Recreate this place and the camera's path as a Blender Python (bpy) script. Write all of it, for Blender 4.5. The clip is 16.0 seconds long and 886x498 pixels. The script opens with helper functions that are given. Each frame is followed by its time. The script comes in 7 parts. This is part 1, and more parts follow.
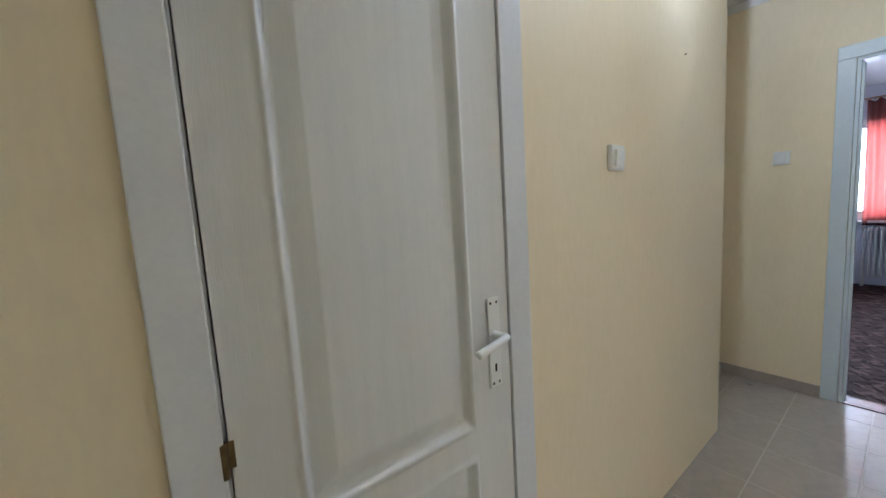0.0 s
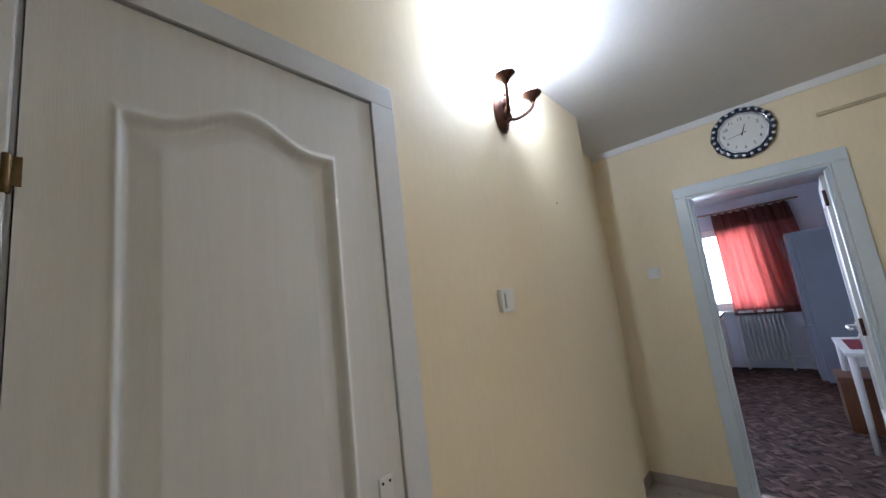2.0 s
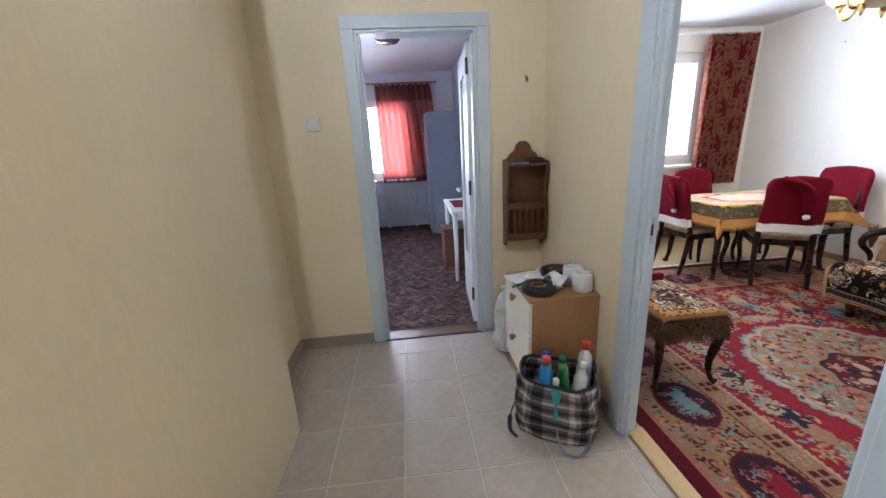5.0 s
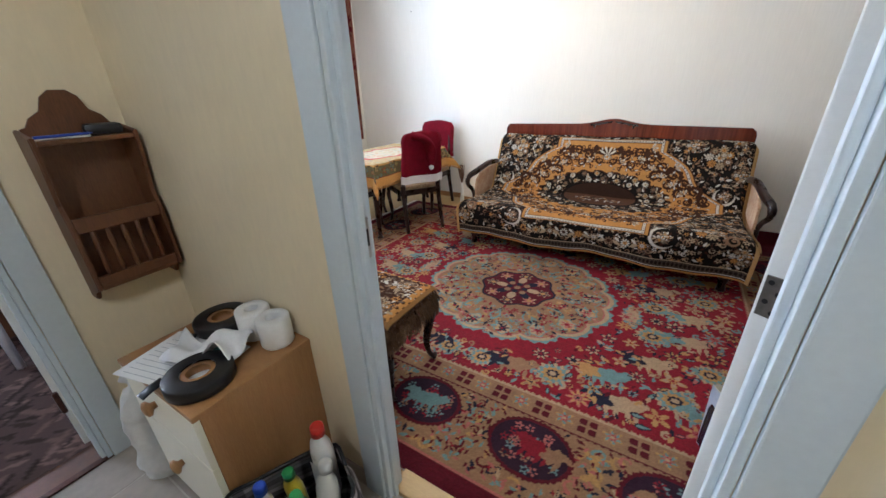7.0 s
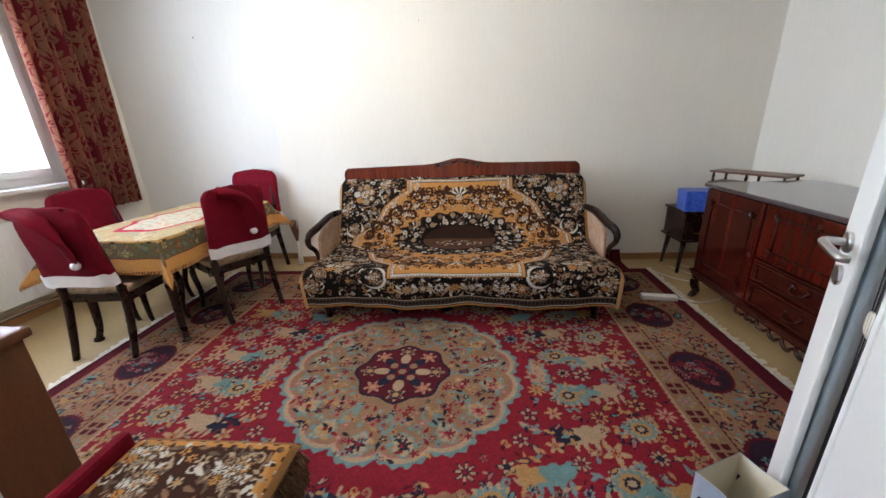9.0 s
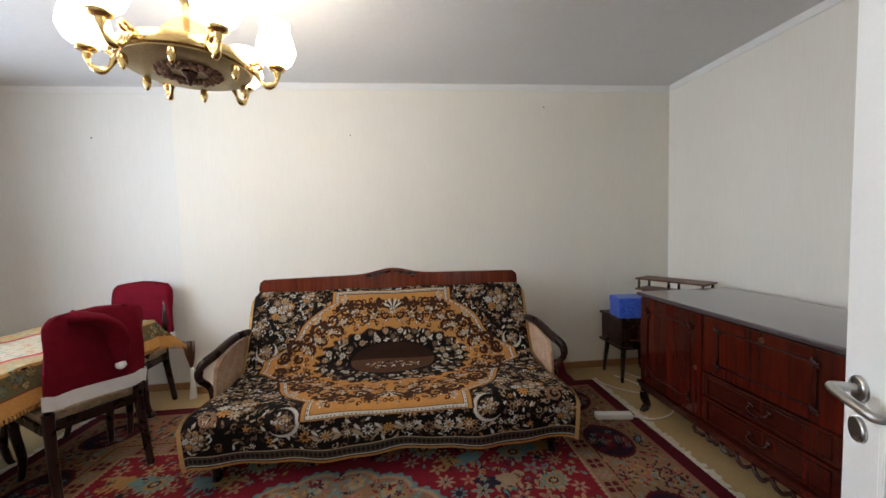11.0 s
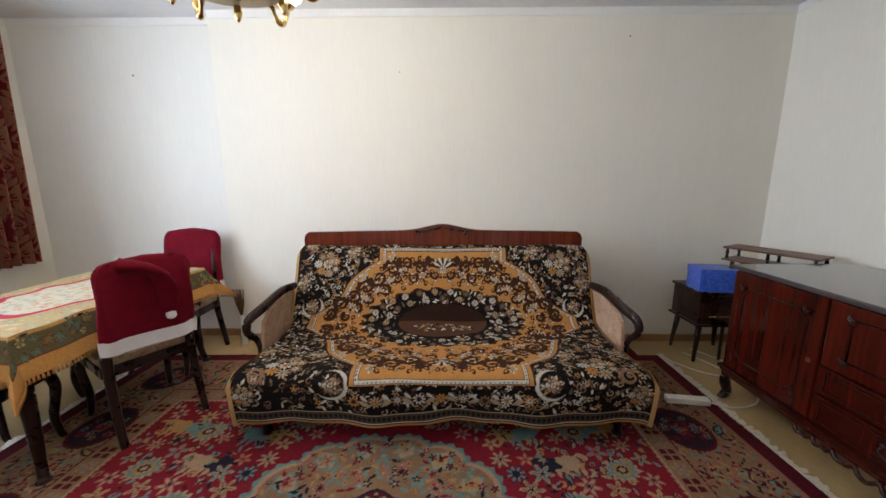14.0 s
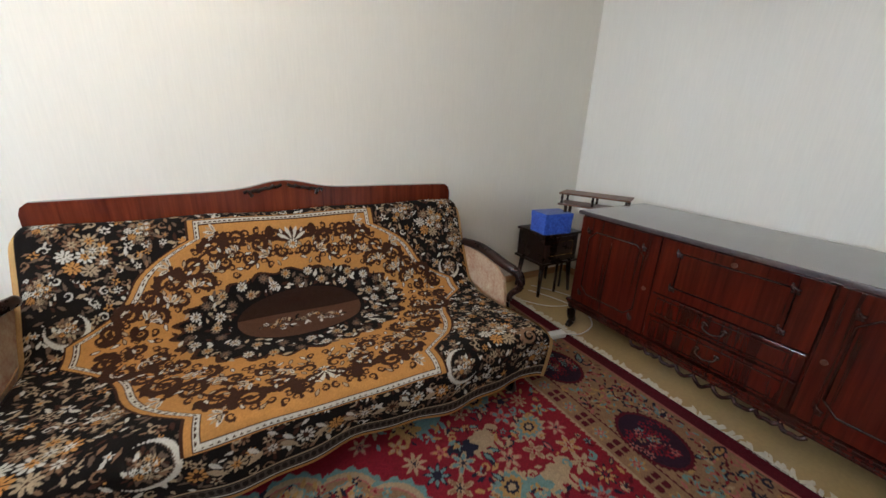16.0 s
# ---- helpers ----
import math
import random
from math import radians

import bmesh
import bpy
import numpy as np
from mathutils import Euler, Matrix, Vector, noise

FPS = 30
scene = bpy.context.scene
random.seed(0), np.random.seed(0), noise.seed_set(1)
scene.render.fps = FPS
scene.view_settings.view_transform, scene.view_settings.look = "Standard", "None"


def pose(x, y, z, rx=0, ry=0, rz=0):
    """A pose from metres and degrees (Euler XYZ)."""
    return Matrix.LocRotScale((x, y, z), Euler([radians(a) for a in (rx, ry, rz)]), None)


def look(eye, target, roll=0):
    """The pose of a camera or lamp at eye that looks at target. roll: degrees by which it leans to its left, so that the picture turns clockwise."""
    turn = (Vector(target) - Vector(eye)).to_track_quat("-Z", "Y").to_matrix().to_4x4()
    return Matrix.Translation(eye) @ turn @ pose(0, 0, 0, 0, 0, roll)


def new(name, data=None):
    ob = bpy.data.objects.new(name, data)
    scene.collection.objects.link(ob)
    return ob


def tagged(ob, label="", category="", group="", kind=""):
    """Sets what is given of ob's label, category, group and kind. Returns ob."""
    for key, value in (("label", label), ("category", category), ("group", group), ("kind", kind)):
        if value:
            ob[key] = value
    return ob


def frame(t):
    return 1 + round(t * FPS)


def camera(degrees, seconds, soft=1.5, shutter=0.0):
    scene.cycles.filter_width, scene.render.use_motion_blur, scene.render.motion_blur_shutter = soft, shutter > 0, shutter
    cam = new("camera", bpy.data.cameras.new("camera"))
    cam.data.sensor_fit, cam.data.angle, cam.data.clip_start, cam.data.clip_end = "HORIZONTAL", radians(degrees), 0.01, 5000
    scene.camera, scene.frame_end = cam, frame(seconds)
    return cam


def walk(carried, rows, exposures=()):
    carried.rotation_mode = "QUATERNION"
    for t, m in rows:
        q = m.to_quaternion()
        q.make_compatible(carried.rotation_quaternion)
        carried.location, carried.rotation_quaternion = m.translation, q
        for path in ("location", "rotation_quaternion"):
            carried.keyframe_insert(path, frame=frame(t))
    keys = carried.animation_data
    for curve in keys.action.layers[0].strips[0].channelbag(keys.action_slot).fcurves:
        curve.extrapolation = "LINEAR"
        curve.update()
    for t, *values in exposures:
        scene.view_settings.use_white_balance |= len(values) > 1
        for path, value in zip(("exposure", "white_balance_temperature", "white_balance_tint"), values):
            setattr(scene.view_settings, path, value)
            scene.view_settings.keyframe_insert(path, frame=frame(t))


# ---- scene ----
cam = camera(101.4, 16.0)
PATH = [
    (0, (0.869, 1.007, 1.331), (-0.338, -0.573, 1.115), -3.5),
    (0.5, (0.864, 1.026, 1.401), (-0.383, -0.537, 1.348), -5.9),
    (1, (0.849, 1.04, 1.433), (-0.458, -0.468, 1.566), -6.1),
    (1.5, (0.837, 1.067, 1.466), (-0.517, -0.379, 1.742), -6.7),
    (2, (0.801, 1.121, 1.478), (-0.685, -0.184, 1.779), -6.8),
    (2.5, (0.738, 1.152, 1.44), (-0.847, -0.061, 1.557), -6.8),
    (3, (0.639, 1.046, 1.398), (-1.141, 0.144, 1.259), -4.7),
    (3.2, (0.595, 0.998, 1.401), (-1.246, 0.239, 1.217), -4.9),
    (5.5, (-0.074, 1.038, 1.34), (-1.867, 1.64, 0.69), -2.0),
    (6, (-0.282, 1.048, 1.369), (-1.733, 2.214, 0.638), -2.6),
    (6.5, (-0.444, 1.144, 1.347), (-1.584, 2.578, 0.545), -3.0),
    (7, (-0.598, 1.362, 1.326), (-1.576, 2.907, 0.514), -2.0),
    (7.5, (-0.715, 1.543, 1.27), (-1.453, 3.231, 0.491), -2.6),
    (8, (-0.819, 1.673, 1.229), (-1.201, 3.486, 0.476), -3.7),
    (8.5, (-0.917, 1.772, 1.274), (-1.124, 3.613, 0.52), -2.1),
    (9, (-0.941, 1.873, 1.289), (-1.124, 3.759, 0.649), -2.5),
    (9.5, (-0.958, 1.975, 1.295), (-0.953, 3.897, 0.742), -1.3),
    (10, (-0.948, 2.029, 1.312), (-0.85, 3.997, 0.964), -1.3),
    (10.2, (-0.943, 2.043, 1.32), (-0.852, 4.019, 1.028), -1.5),
    (12.3, (-0.955, 2.366, 1.354), (-0.567, 4.328, 1.368), -2.2),
    (12.5, (-0.967, 2.385, 1.373), (-0.655, 4.359, 1.316), -1.5),
    (13, (-0.989, 2.407, 1.359), (-0.765, 4.387, 1.194), -1.4),
    (13.5, (-1.019, 2.408, 1.348), (-0.922, 4.386, 1.068), -1.3),
    (14, (-1.053, 2.421, 1.336), (-1.072, 4.386, 0.966), -0.2),
    (14.5, (-1.056, 2.454, 1.339), (-1.051, 4.399, 0.873), -0.4),
    (15, (-1.081, 2.581, 1.325), (-0.862, 4.492, 0.778), -0.1),
    (15.5, (-1.118, 2.763, 1.325), (-0.531, 4.579, 0.727), 1.4),
    (16, (-1.276, 2.934, 1.326), (-0.345, 4.585, 0.688), 2.2),
]
walk(cam, [(t, look(eye, aim, roll)) for t, eye, aim, roll in PATH],
     exposures=[(0, 0.42, 5300, 12), (1, 0.42, 5250, 13), (1.5, 0.20, 5400, 14), (2.5, 0.0, 5500, 16), (3, 0.25, 5500, 16), (5.5, 0.52, 5600, 14), (6, 0.22, 5550, 10), (7.5, 0.36, 5750, 14),
                (8.5, 0.32, 5800, 13), (9.5, 0.14, 5750, 12), (10, 0.08, 5850, 12), (12.5, -0.52, 6100, 13), (14, -0.06, 5900, 12), (15, -0.03, 5900, 12), (16, 0.08, 5900, 11)])


# ---- light ----
world = bpy.data.worlds.new("sky")
scene.world = world
world.use_nodes = True
wt = world.node_tree
sky = wt.nodes.new("ShaderNodeTexSky")
sky.sky_type, sky.sun_disc = "NISHITA", False
sky.sun_elevation, sky.sun_rotation = radians(38), radians(-120)
wt.links.new(sky.outputs[0], wt.nodes["Background"].inputs[0])
wt.nodes["Background"].inputs[1].default_value = 0.12


def lamp(name, kind, energy, m, colour=(1, 1, 1), size=0.1, size_y=None, spread=95):
    data = bpy.data.lights.new(name, kind)
    data.energy, data.color = energy, colour
    if kind == "AREA":
        data.shape, data.size, data.size_y, data.spread = "RECTANGLE", size, size_y or size, radians(spread)
    elif kind == "SUN":
        data.angle = radians(size)
    else:
        data.shadow_soft_size = size
    ob = new(name, data)
    ob.matrix_world = m
    return ob


lamp("sun", "SUN", 1.2, look((0, 0, 0), (0.75, -0.28, -0.6)), (1.0, 0.95, 0.88), 12)
lamp("window_daylight", "AREA", 100, look((-4.62, 3.60, 1.70), (-0.8, 3.95, 1.2)), (0.78, 0.89, 1.0), 2.3, 1.45, 172)
lamp("kitchen_daylight", "AREA", 62, look((-6.56, 0.35, 1.50), (-3.0, 0.75, 0.9)), (0.86, 0.93, 1.0), 1.6, 1.3)


# ---- materials ----
def node(nt, kind, **sets):
    n = nt.nodes.new(kind)
    for key, value in sets.items():
        n.inputs[key.replace("_", " ")].default_value = value
    return n


def material(name, base, rough=0.6, metal=0.0, vary=0.12, scale=8.0, fine=90.0, bump=0.15, dist=0.002, stretch=(1, 1, 1), second=None,
             coat=0.0, grain=False, attribute=False, spec=0.5, sheen=0.0):
    """Principled paint, wood or cloth with variation at two scales, in object space, and fine relief."""
    mat = bpy.data.materials.new(name)
    mat.use_nodes = True
    nt = mat.node_tree
    bsdf = nt.nodes["Principled BSDF"]
    tex = nt.nodes.new("ShaderNodeTexCoord")
    mp = nt.nodes.new("ShaderNodeMapping")
    mp.inputs["Scale"].default_value = stretch
    nt.links.new(tex.outputs["Object"], mp.inputs[0])
    big = node(nt, "ShaderNodeTexNoise", Scale=scale, Detail=4.0, Roughness=0.6)
    small = node(nt, "ShaderNodeTexNoise", Scale=fine, Detail=3.0, Roughness=0.6)
    nt.links.new(mp.outputs[0], big.inputs["Vector"])
    nt.links.new(mp.outputs[0], small.inputs["Vector"])
    both = nt.nodes.new("ShaderNodeMath")
    both.operation = "ADD"
    nt.links.new(big.outputs[0], both.inputs[0])
    nt.links.new(small.outputs[0], both.inputs[1])
    ramp = nt.nodes.new("ShaderNodeMapRange")
    ramp.inputs[1].default_value, ramp.inputs[2].default_value = 0.65, 1.35
    nt.links.new(both.outputs[0], ramp.inputs[0])
    mix = nt.nodes.new("ShaderNodeMix")
    mix.data_type = "RGBA"
    low = second or tuple(c * (1 - vary) for c in base)
    high = base if second else tuple(min(c * (1 + vary * 0.6), 1) for c in base)
    nt.links.new(ramp.outputs[0], mix.inputs[0])
    mix.inputs[6].default_value, mix.inputs[7].default_value = (*low, 1), (*high, 1)
    colour = mix.outputs[2]
    if attribute:
        att = nt.nodes.new("ShaderNodeAttribute")
        att.attribute_name = "Col"
        mul = nt.nodes.new("ShaderNodeMix")
        mul.data_type, mul.blend_type = "RGBA", "MULTIPLY"
        mul.inputs[0].default_value = 1.0
        nt.links.new(att.outputs["Color"], mul.inputs[6])
        nt.links.new(colour, mul.inputs[7])
        colour = mul.outputs[2]
    nt.links.new(colour, bsdf.inputs["Base Color"])
    rr = nt.nodes.new("ShaderNodeMapRange")
    rr.inputs[3].default_value, rr.inputs[4].default_value = max(rough - 0.08, 0.02), min(rough + 0.08, 1)
    nt.links.new(big.outputs[0], rr.inputs[0])
    nt.links.new(rr.outputs[0], bsdf.inputs["Roughness"])
    bsdf.inputs["Metallic"].default_value = metal
    bsdf.inputs["Specular IOR Level"].default_value = spec
    bsdf.inputs["Coat Weight"].default_value = coat
    bsdf.inputs["Coat Roughness"].default_value = 0.12
    bsdf.inputs["Sheen Weight"].default_value = sheen
    if bump:
        bp = node(nt, "ShaderNodeBump", Strength=bump, Distance=dist)
        nt.links.new(small.outputs[0], bp.inputs["Height"])
        nt.links.new(bp.outputs[0], bsdf.inputs["Normal"])
    return mat


def glow(name, colour, strength):
    mat = bpy.data.materials.new(name)
    mat.use_nodes = True
    b = mat.node_tree.nodes["Principled BSDF"]
    b.inputs["Base Color"].default_value = (*colour, 1)
    b.inputs["Emission Color"].default_value = (*colour, 1)
    b.inputs["Emission Strength"].default_value = strength
    return mat


def glass(name, colour=(1, 1, 1), rough=0.0, ior=1.45):
    mat = bpy.data.materials.new(name)
    mat.use_nodes = True
    b = mat.node_tree.nodes["Principled BSDF"]
    b.inputs["Base Color"].default_value = (*colour, 1)
    b.inputs["Transmission Weight"].default_value = 1
    b.inputs["Roughness"].default_value = rough
    b.inputs["IOR"].default_value = ior
    return mat


def cloth_light(name, colour, through_it=0.5):
    """Thin curtain cloth that lets some daylight through."""
    mat = material(name, colour, 0.9, scale=6, fine=250, bump=0.3, dist=0.001, attribute=True)
    nt = mat.node_tree
    tr = nt.nodes.new("ShaderNodeBsdfTranslucent")
    mixer = nt.nodes.new("ShaderNodeMixShader")
    mixer.inputs[0].default_value = through_it
    bsdf = nt.nodes["Principled BSDF"]
    nt.links.new(bsdf.inputs["Base Color"].links[0].from_socket, tr.inputs[0])
    nt.links.new(bsdf.outputs[0], mixer.inputs[1])
    nt.links.new(tr.outputs[0], mixer.inputs[2])
    nt.links.new(mixer.outputs[0], nt.nodes["Material Output"].inputs[0])
    return mat


M_HALL = material("cream_yellow_paint", (0.84, 0.72, 0.50), 0.7, vary=0.05, scale=1.5, fine=60, bump=0.25, dist=0.0015, stretch=(1, 1, 0.25))
M_ROOM = material("ivory_wallpaper", (0.83, 0.785, 0.69), 0.75, vary=0.05, scale=1.2, fine=120, bump=0.3, dist=0.0015, stretch=(1, 1, 0.06))
# the same paper in the recess, cooler daylight put into its colour
M_RECESS = material("ivory_wallpaper_daylight_tint", (0.80, 0.775, 0.715), 0.75, vary=0.05, scale=1.2, fine=120, bump=0.3, dist=0.0015, stretch=(1, 1, 0.06))
M_KIT = material("kitchen_pale_paint", (0.74, 0.74, 0.80), 0.75, vary=0.05, scale=2, fine=60)
M_CEIL = material("white_ceiling_paint", (0.74, 0.73, 0.72), 0.85, vary=0.05, scale=1.2, fine=40)
M_BAND = material("white_cove_paint", (0.82, 0.80, 0.76), 0.8, vary=0.05, scale=3)
M_DOOR = material("white_grained_door", (0.74, 0.73, 0.70), 0.42, vary=0.06, scale=9, fine=120, bump=0.3, dist=0.0012, stretch=(6, 6, 0.35))
M_TRIM = material("pale_grey_door_trim", (0.62, 0.68, 0.71), 0.4, vary=0.05, scale=4, fine=60, bump=0.1)
M_CASE = material("white_painted_casing", (0.73, 0.73, 0.73), 0.45, vary=0.05, scale=5, fine=80, bump=0.1)
M_TILE = material("grey_beige_floor_tile", (0.46, 0.405, 0.34), 0.3, vary=0.16, scale=4, fine=22, bump=0.06)
M_GROUT = material("pale_grout", (0.62, 0.58, 0.50), 0.8, vary=0.15, scale=20)
M_SKIRT = material("taupe_tile_skirting", (0.42, 0.35, 0.29), 0.4, vary=0.15, scale=9)
M_LINO = material("ochre_linoleum", (0.46, 0.32, 0.14), 0.45, vary=0.14, scale=3, fine=50, bump=0.05)
M_LEDGE = material("pale_oak_threshold", (0.55, 0.38, 0.17), 0.4, vary=0.2, scale=4, fine=60, stretch=(1, 8, 8))
M_MAHOG = material("red_mahogany_polish", (0.070, 0.009, 0.004), 0.12, second=(0.014, 0.003, 0.002), scale=1.0, fine=9, bump=0.02, stretch=(6, 6, 0.4), coat=0.15)
M_VENEER = material("figured_mahogany_veneer", (0.090, 0.011, 0.005), 0.11, second=(0.013, 0.003, 0.002), scale=0.8, fine=7, bump=0.0, stretch=(7, 7, 0.3), coat=0.0, spec=0.45)
M_HEAD = material("red_brown_veneer", (0.17, 0.030, 0.011), 0.2, second=(0.055, 0.008, 0.005), scale=0.8, fine=8, bump=0.0, stretch=(8, 8, 0.4), coat=0.3)
M_TOP = material("dusty_polished_top", (0.07, 0.055, 0.056), 0.16, vary=0.2, scale=4, fine=40, bump=0.03, coat=0.6)
M_DARK = material("dark_stained_wood", (0.022, 0.008, 0.005), 0.28, vary=0.4, scale=9, fine=80, bump=0.04, coat=0.0, spec=0.35)
M_CARVED = material("polished_dark_carving", (0.034, 0.007, 0.005), 0.16, vary=0.4, scale=12, fine=60, bump=0.03, coat=0.1)
M_BROWN = material("warm_brown_wood", (0.17, 0.065, 0.024), 0.42, second=(0.085, 0.03, 0.011), scale=5, fine=60, bump=0.1, stretch=(5, 5, 0.6))
M_OAK = material("oak_veneer", (0.42, 0.22, 0.085), 0.45, second=(0.31, 0.15, 0.055), scale=5, fine=60, bump=0.08, stretch=(7, 7, 0.5))
M_IVORY = material("ivory_lacquer", (0.80, 0.76, 0.62), 0.35, vary=0.04)
M_BRONZE = material("dark_bronze", (0.10, 0.045, 0.03), 0.38, metal=0.8, vary=0.5, scale=30)
M_PULL = material("aged_steel_pull", (0.08, 0.07, 0.068), 0.25, metal=1.0, vary=0.3, scale=40)
M_BRASS = material("polished_brass", (0.78, 0.56, 0.24), 0.2, metal=1.0, vary=0.15, scale=20)
M_STEEL = material("brushed_steel", (0.55, 0.54, 0.52), 0.3, metal=1.0, vary=0.1, scale=30)
M_WHITE = material("white_plastic", (0.80, 0.79, 0.75), 0.35, vary=0.03)
M_BLACK = material("black_plastic", (0.012, 0.012, 0.013), 0.4, vary=0.3)
M_RED = material("wine_red_plush", (0.16, 0.004, 0.014), 0.95, vary=0.35, scale=12, fine=180, bump=0.5, dist=0.002, spec=0.15)
M_FLUFF = material("white_plush", (0.82, 0.81, 0.80), 0.95, vary=0.08, scale=20, fine=200, bump=0.8, dist=0.004, sheen=0.3)
M_PATTERN = material("woven_pattern", (1, 1, 1), 0.95, vary=0.22, scale=30, fine=260, bump=0.6, dist=0.003, attribute=True, spec=0.1)
M_RUG = material("worn_wool_pile", (1, 1, 1), 0.85, vary=0.24, scale=26, fine=240, bump=0.6, dist=0.003, attribute=True, spec=0.12)
M_PRINT = material("printed_cloth", (1, 1, 1), 0.85, vary=0.12, scale=14, fine=200, bump=0.4, dist=0.002, attribute=True, spec=0.2)
M_FRINGE = material("cream_fringe", (0.72, 0.67, 0.56), 0.95, vary=0.2, scale=30, fine=200)
M_TAN = material("golden_tan_plush", (0.50, 0.28, 0.10), 0.95, vary=0.25, scale=20, fine=200, bump=0.6, dist=0.003)
M_GLASS = glass("clear_glass")
M_GREYMET = material("grey_lacquered_steel", (0.25, 0.28, 0.33), 0.35, vary=0.06)
M_PAPER = material("white_paper", (0.82, 0.82, 0.80), 0.9, vary=0.04)


# ---- mesh helpers ----
def box(bm, x0, x1, y0, y1, z0, z1, bevel=0.0, seg=2):
    r = bmesh.ops.create_cube(bm, size=1.0)
    vs = r["verts"]
    for v in vs:
        v.co = Vector(((x0 + x1) / 2 + v.co.x * (x1 - x0), (y0 + y1) / 2 + v.co.y * (y1 - y0), (z0 + z1) / 2 + v.co.z * (z1 - z0)))
    if bevel:
        es = list({e for v in vs for e in v.link_edges})
        bmesh.ops.bevel(bm, geom=es, offset=bevel, segments=seg, affect="EDGES", profile=0.6)
    return bm


def boxes(*rows, bevel=0.0):
    bm = bmesh.new()
    for r in rows:
        box(bm, *r, bevel=bevel)
    return bm


def lathe(bm, profile, n=24, at=(0, 0, 0), axis="z", close=True):
    """Turns a profile of (radius, height) about an axis."""
    rings = []
    for r, h in profile:
        ring = []
        for k in range(n):
            a = 2 * math.pi * k / n
            p = (r * math.cos(a), r * math.sin(a), h)
            if axis == "y":
                p = (p[0], p[2], p[1])
            elif axis == "x":
                p = (p[2], p[0], p[1])
            ring.append(bm.verts.new(Vector(at) + Vector(p)))
        rings.append(ring)
    for a, b in zip(rings, rings[1:]):
        for k in range(n):
            f = bm.faces.new((a[k], a[(k + 1) % n], b[(k + 1) % n], b[k]))
            f.smooth = True
    if close:
        for ring in (rings[0], rings[-1]):
            bm.faces.new(ring)
    return bm


def tube(bm, pts, radii, n=10, flat=1.0):
    """A tube through points, with a radius at each; flat squeezes its section."""
    pts = [Vector(p) for p in pts]
    if not hasattr(radii, "__len__"):
        radii = [radii] * len(pts)
    rings, up = [], Vector((0.1, 0.2, 1)).normalized()
    for i, p in enumerate(pts):
        d = (pts[min(i + 1, len(pts) - 1)] - pts[max(i - 1, 0)]).normalized()
        ref = up if abs(d.dot(up)) < 0.95 else Vector((1, 0, 0))
        s = d.cross(ref).normalized()
        u = s.cross(d)
        rings.append([bm.verts.new(p + radii[i] * (math.cos(2 * math.pi * k / n) * s + flat * math.sin(2 * math.pi * k / n) * u)) for k in range(n)])
    for a, b in zip(rings, rings[1:]):
        for k in range(n):
            f = bm.faces.new((a[k], a[(k + 1) % n], b[(k + 1) % n], b[k]))
            f.smooth = True
    bm.faces.new(rings[0])
    bm.faces.new(rings[-1])
    return bm


def spline(pts, n=8):
    """Points on a smooth curve through pts."""
    pts = [Vector(p) for p in pts]
    out = []
    for i in range(len(pts) - 1):
        a, b, c, d = pts[max(i - 1, 0)], pts[i], pts[i + 1], pts[min(i + 2, len(pts) - 1)]
        for k in range(n):
            t = k / n
            out.append(0.5 * (2 * b + (c - a) * t + (2 * a - 5 * b + 4 * c - d) * t * t + (3 * b - a - 3 * c + d) * t ** 3))
    return out + [pts[-1]]


def slab(bm, outline, depth, to=lambda u, v, w: (u, w, v), bevel=0.0):
    """A flat outline (u, v) given thickness w from 0 to depth; to() lays it into space."""
    a = [bm.verts.new(to(u, v, 0)) for u, v in outline]
    b = [bm.verts.new(to(u, v, depth)) for u, v in outline]
    fa, fb = bm.faces.new(a), bm.faces.new(list(reversed(b)))
    n = len(a)
    for k in range(n):
        bm.faces.new((a[k], b[k], b[(k + 1) % n], a[(k + 1) % n]))
    if bevel:
        bmesh.ops.bevel(bm, geom=list(fa.edges) + list(fb.edges), offset=bevel, segments=2, affect="EDGES")
    return bm


def mesh_of(name, bm, mat, smooth=False):
    bmesh.ops.recalc_face_normals(bm, faces=bm.faces)
    me = bpy.data.meshes.new(name)
    bm.to_mesh(me)
    bm.free()
    me.materials.append(mat)
    if smooth:
        me.polygons.foreach_set("use_smooth", [True] * len(me.polygons))
    return me


def part(name, bm, mat, parent, label="", smooth=False):
    ob = new(name, mesh_of(name, bm, mat, smooth))
    ob.parent = parent
    if label:
        tagged(ob, label)
    return ob


def thing(name, label, category, at=(0, 0, 0), turn=0.0, group="", kind=""):
    ob = new(name)
    ob.empty_display_size = 0.05
    ob.matrix_world = pose(*at, 0, 0, turn)
    return tagged(ob, label, category, group, kind)


def solid(name, bm, mat, label, category, at=(0, 0, 0), turn=0.0, group="", kind="", smooth=False):
    ob = new(name, mesh_of(name, bm, mat, smooth))
    ob.matrix_world = pose(*at, 0, 0, turn)
    return tagged(ob, label, category, group, kind)


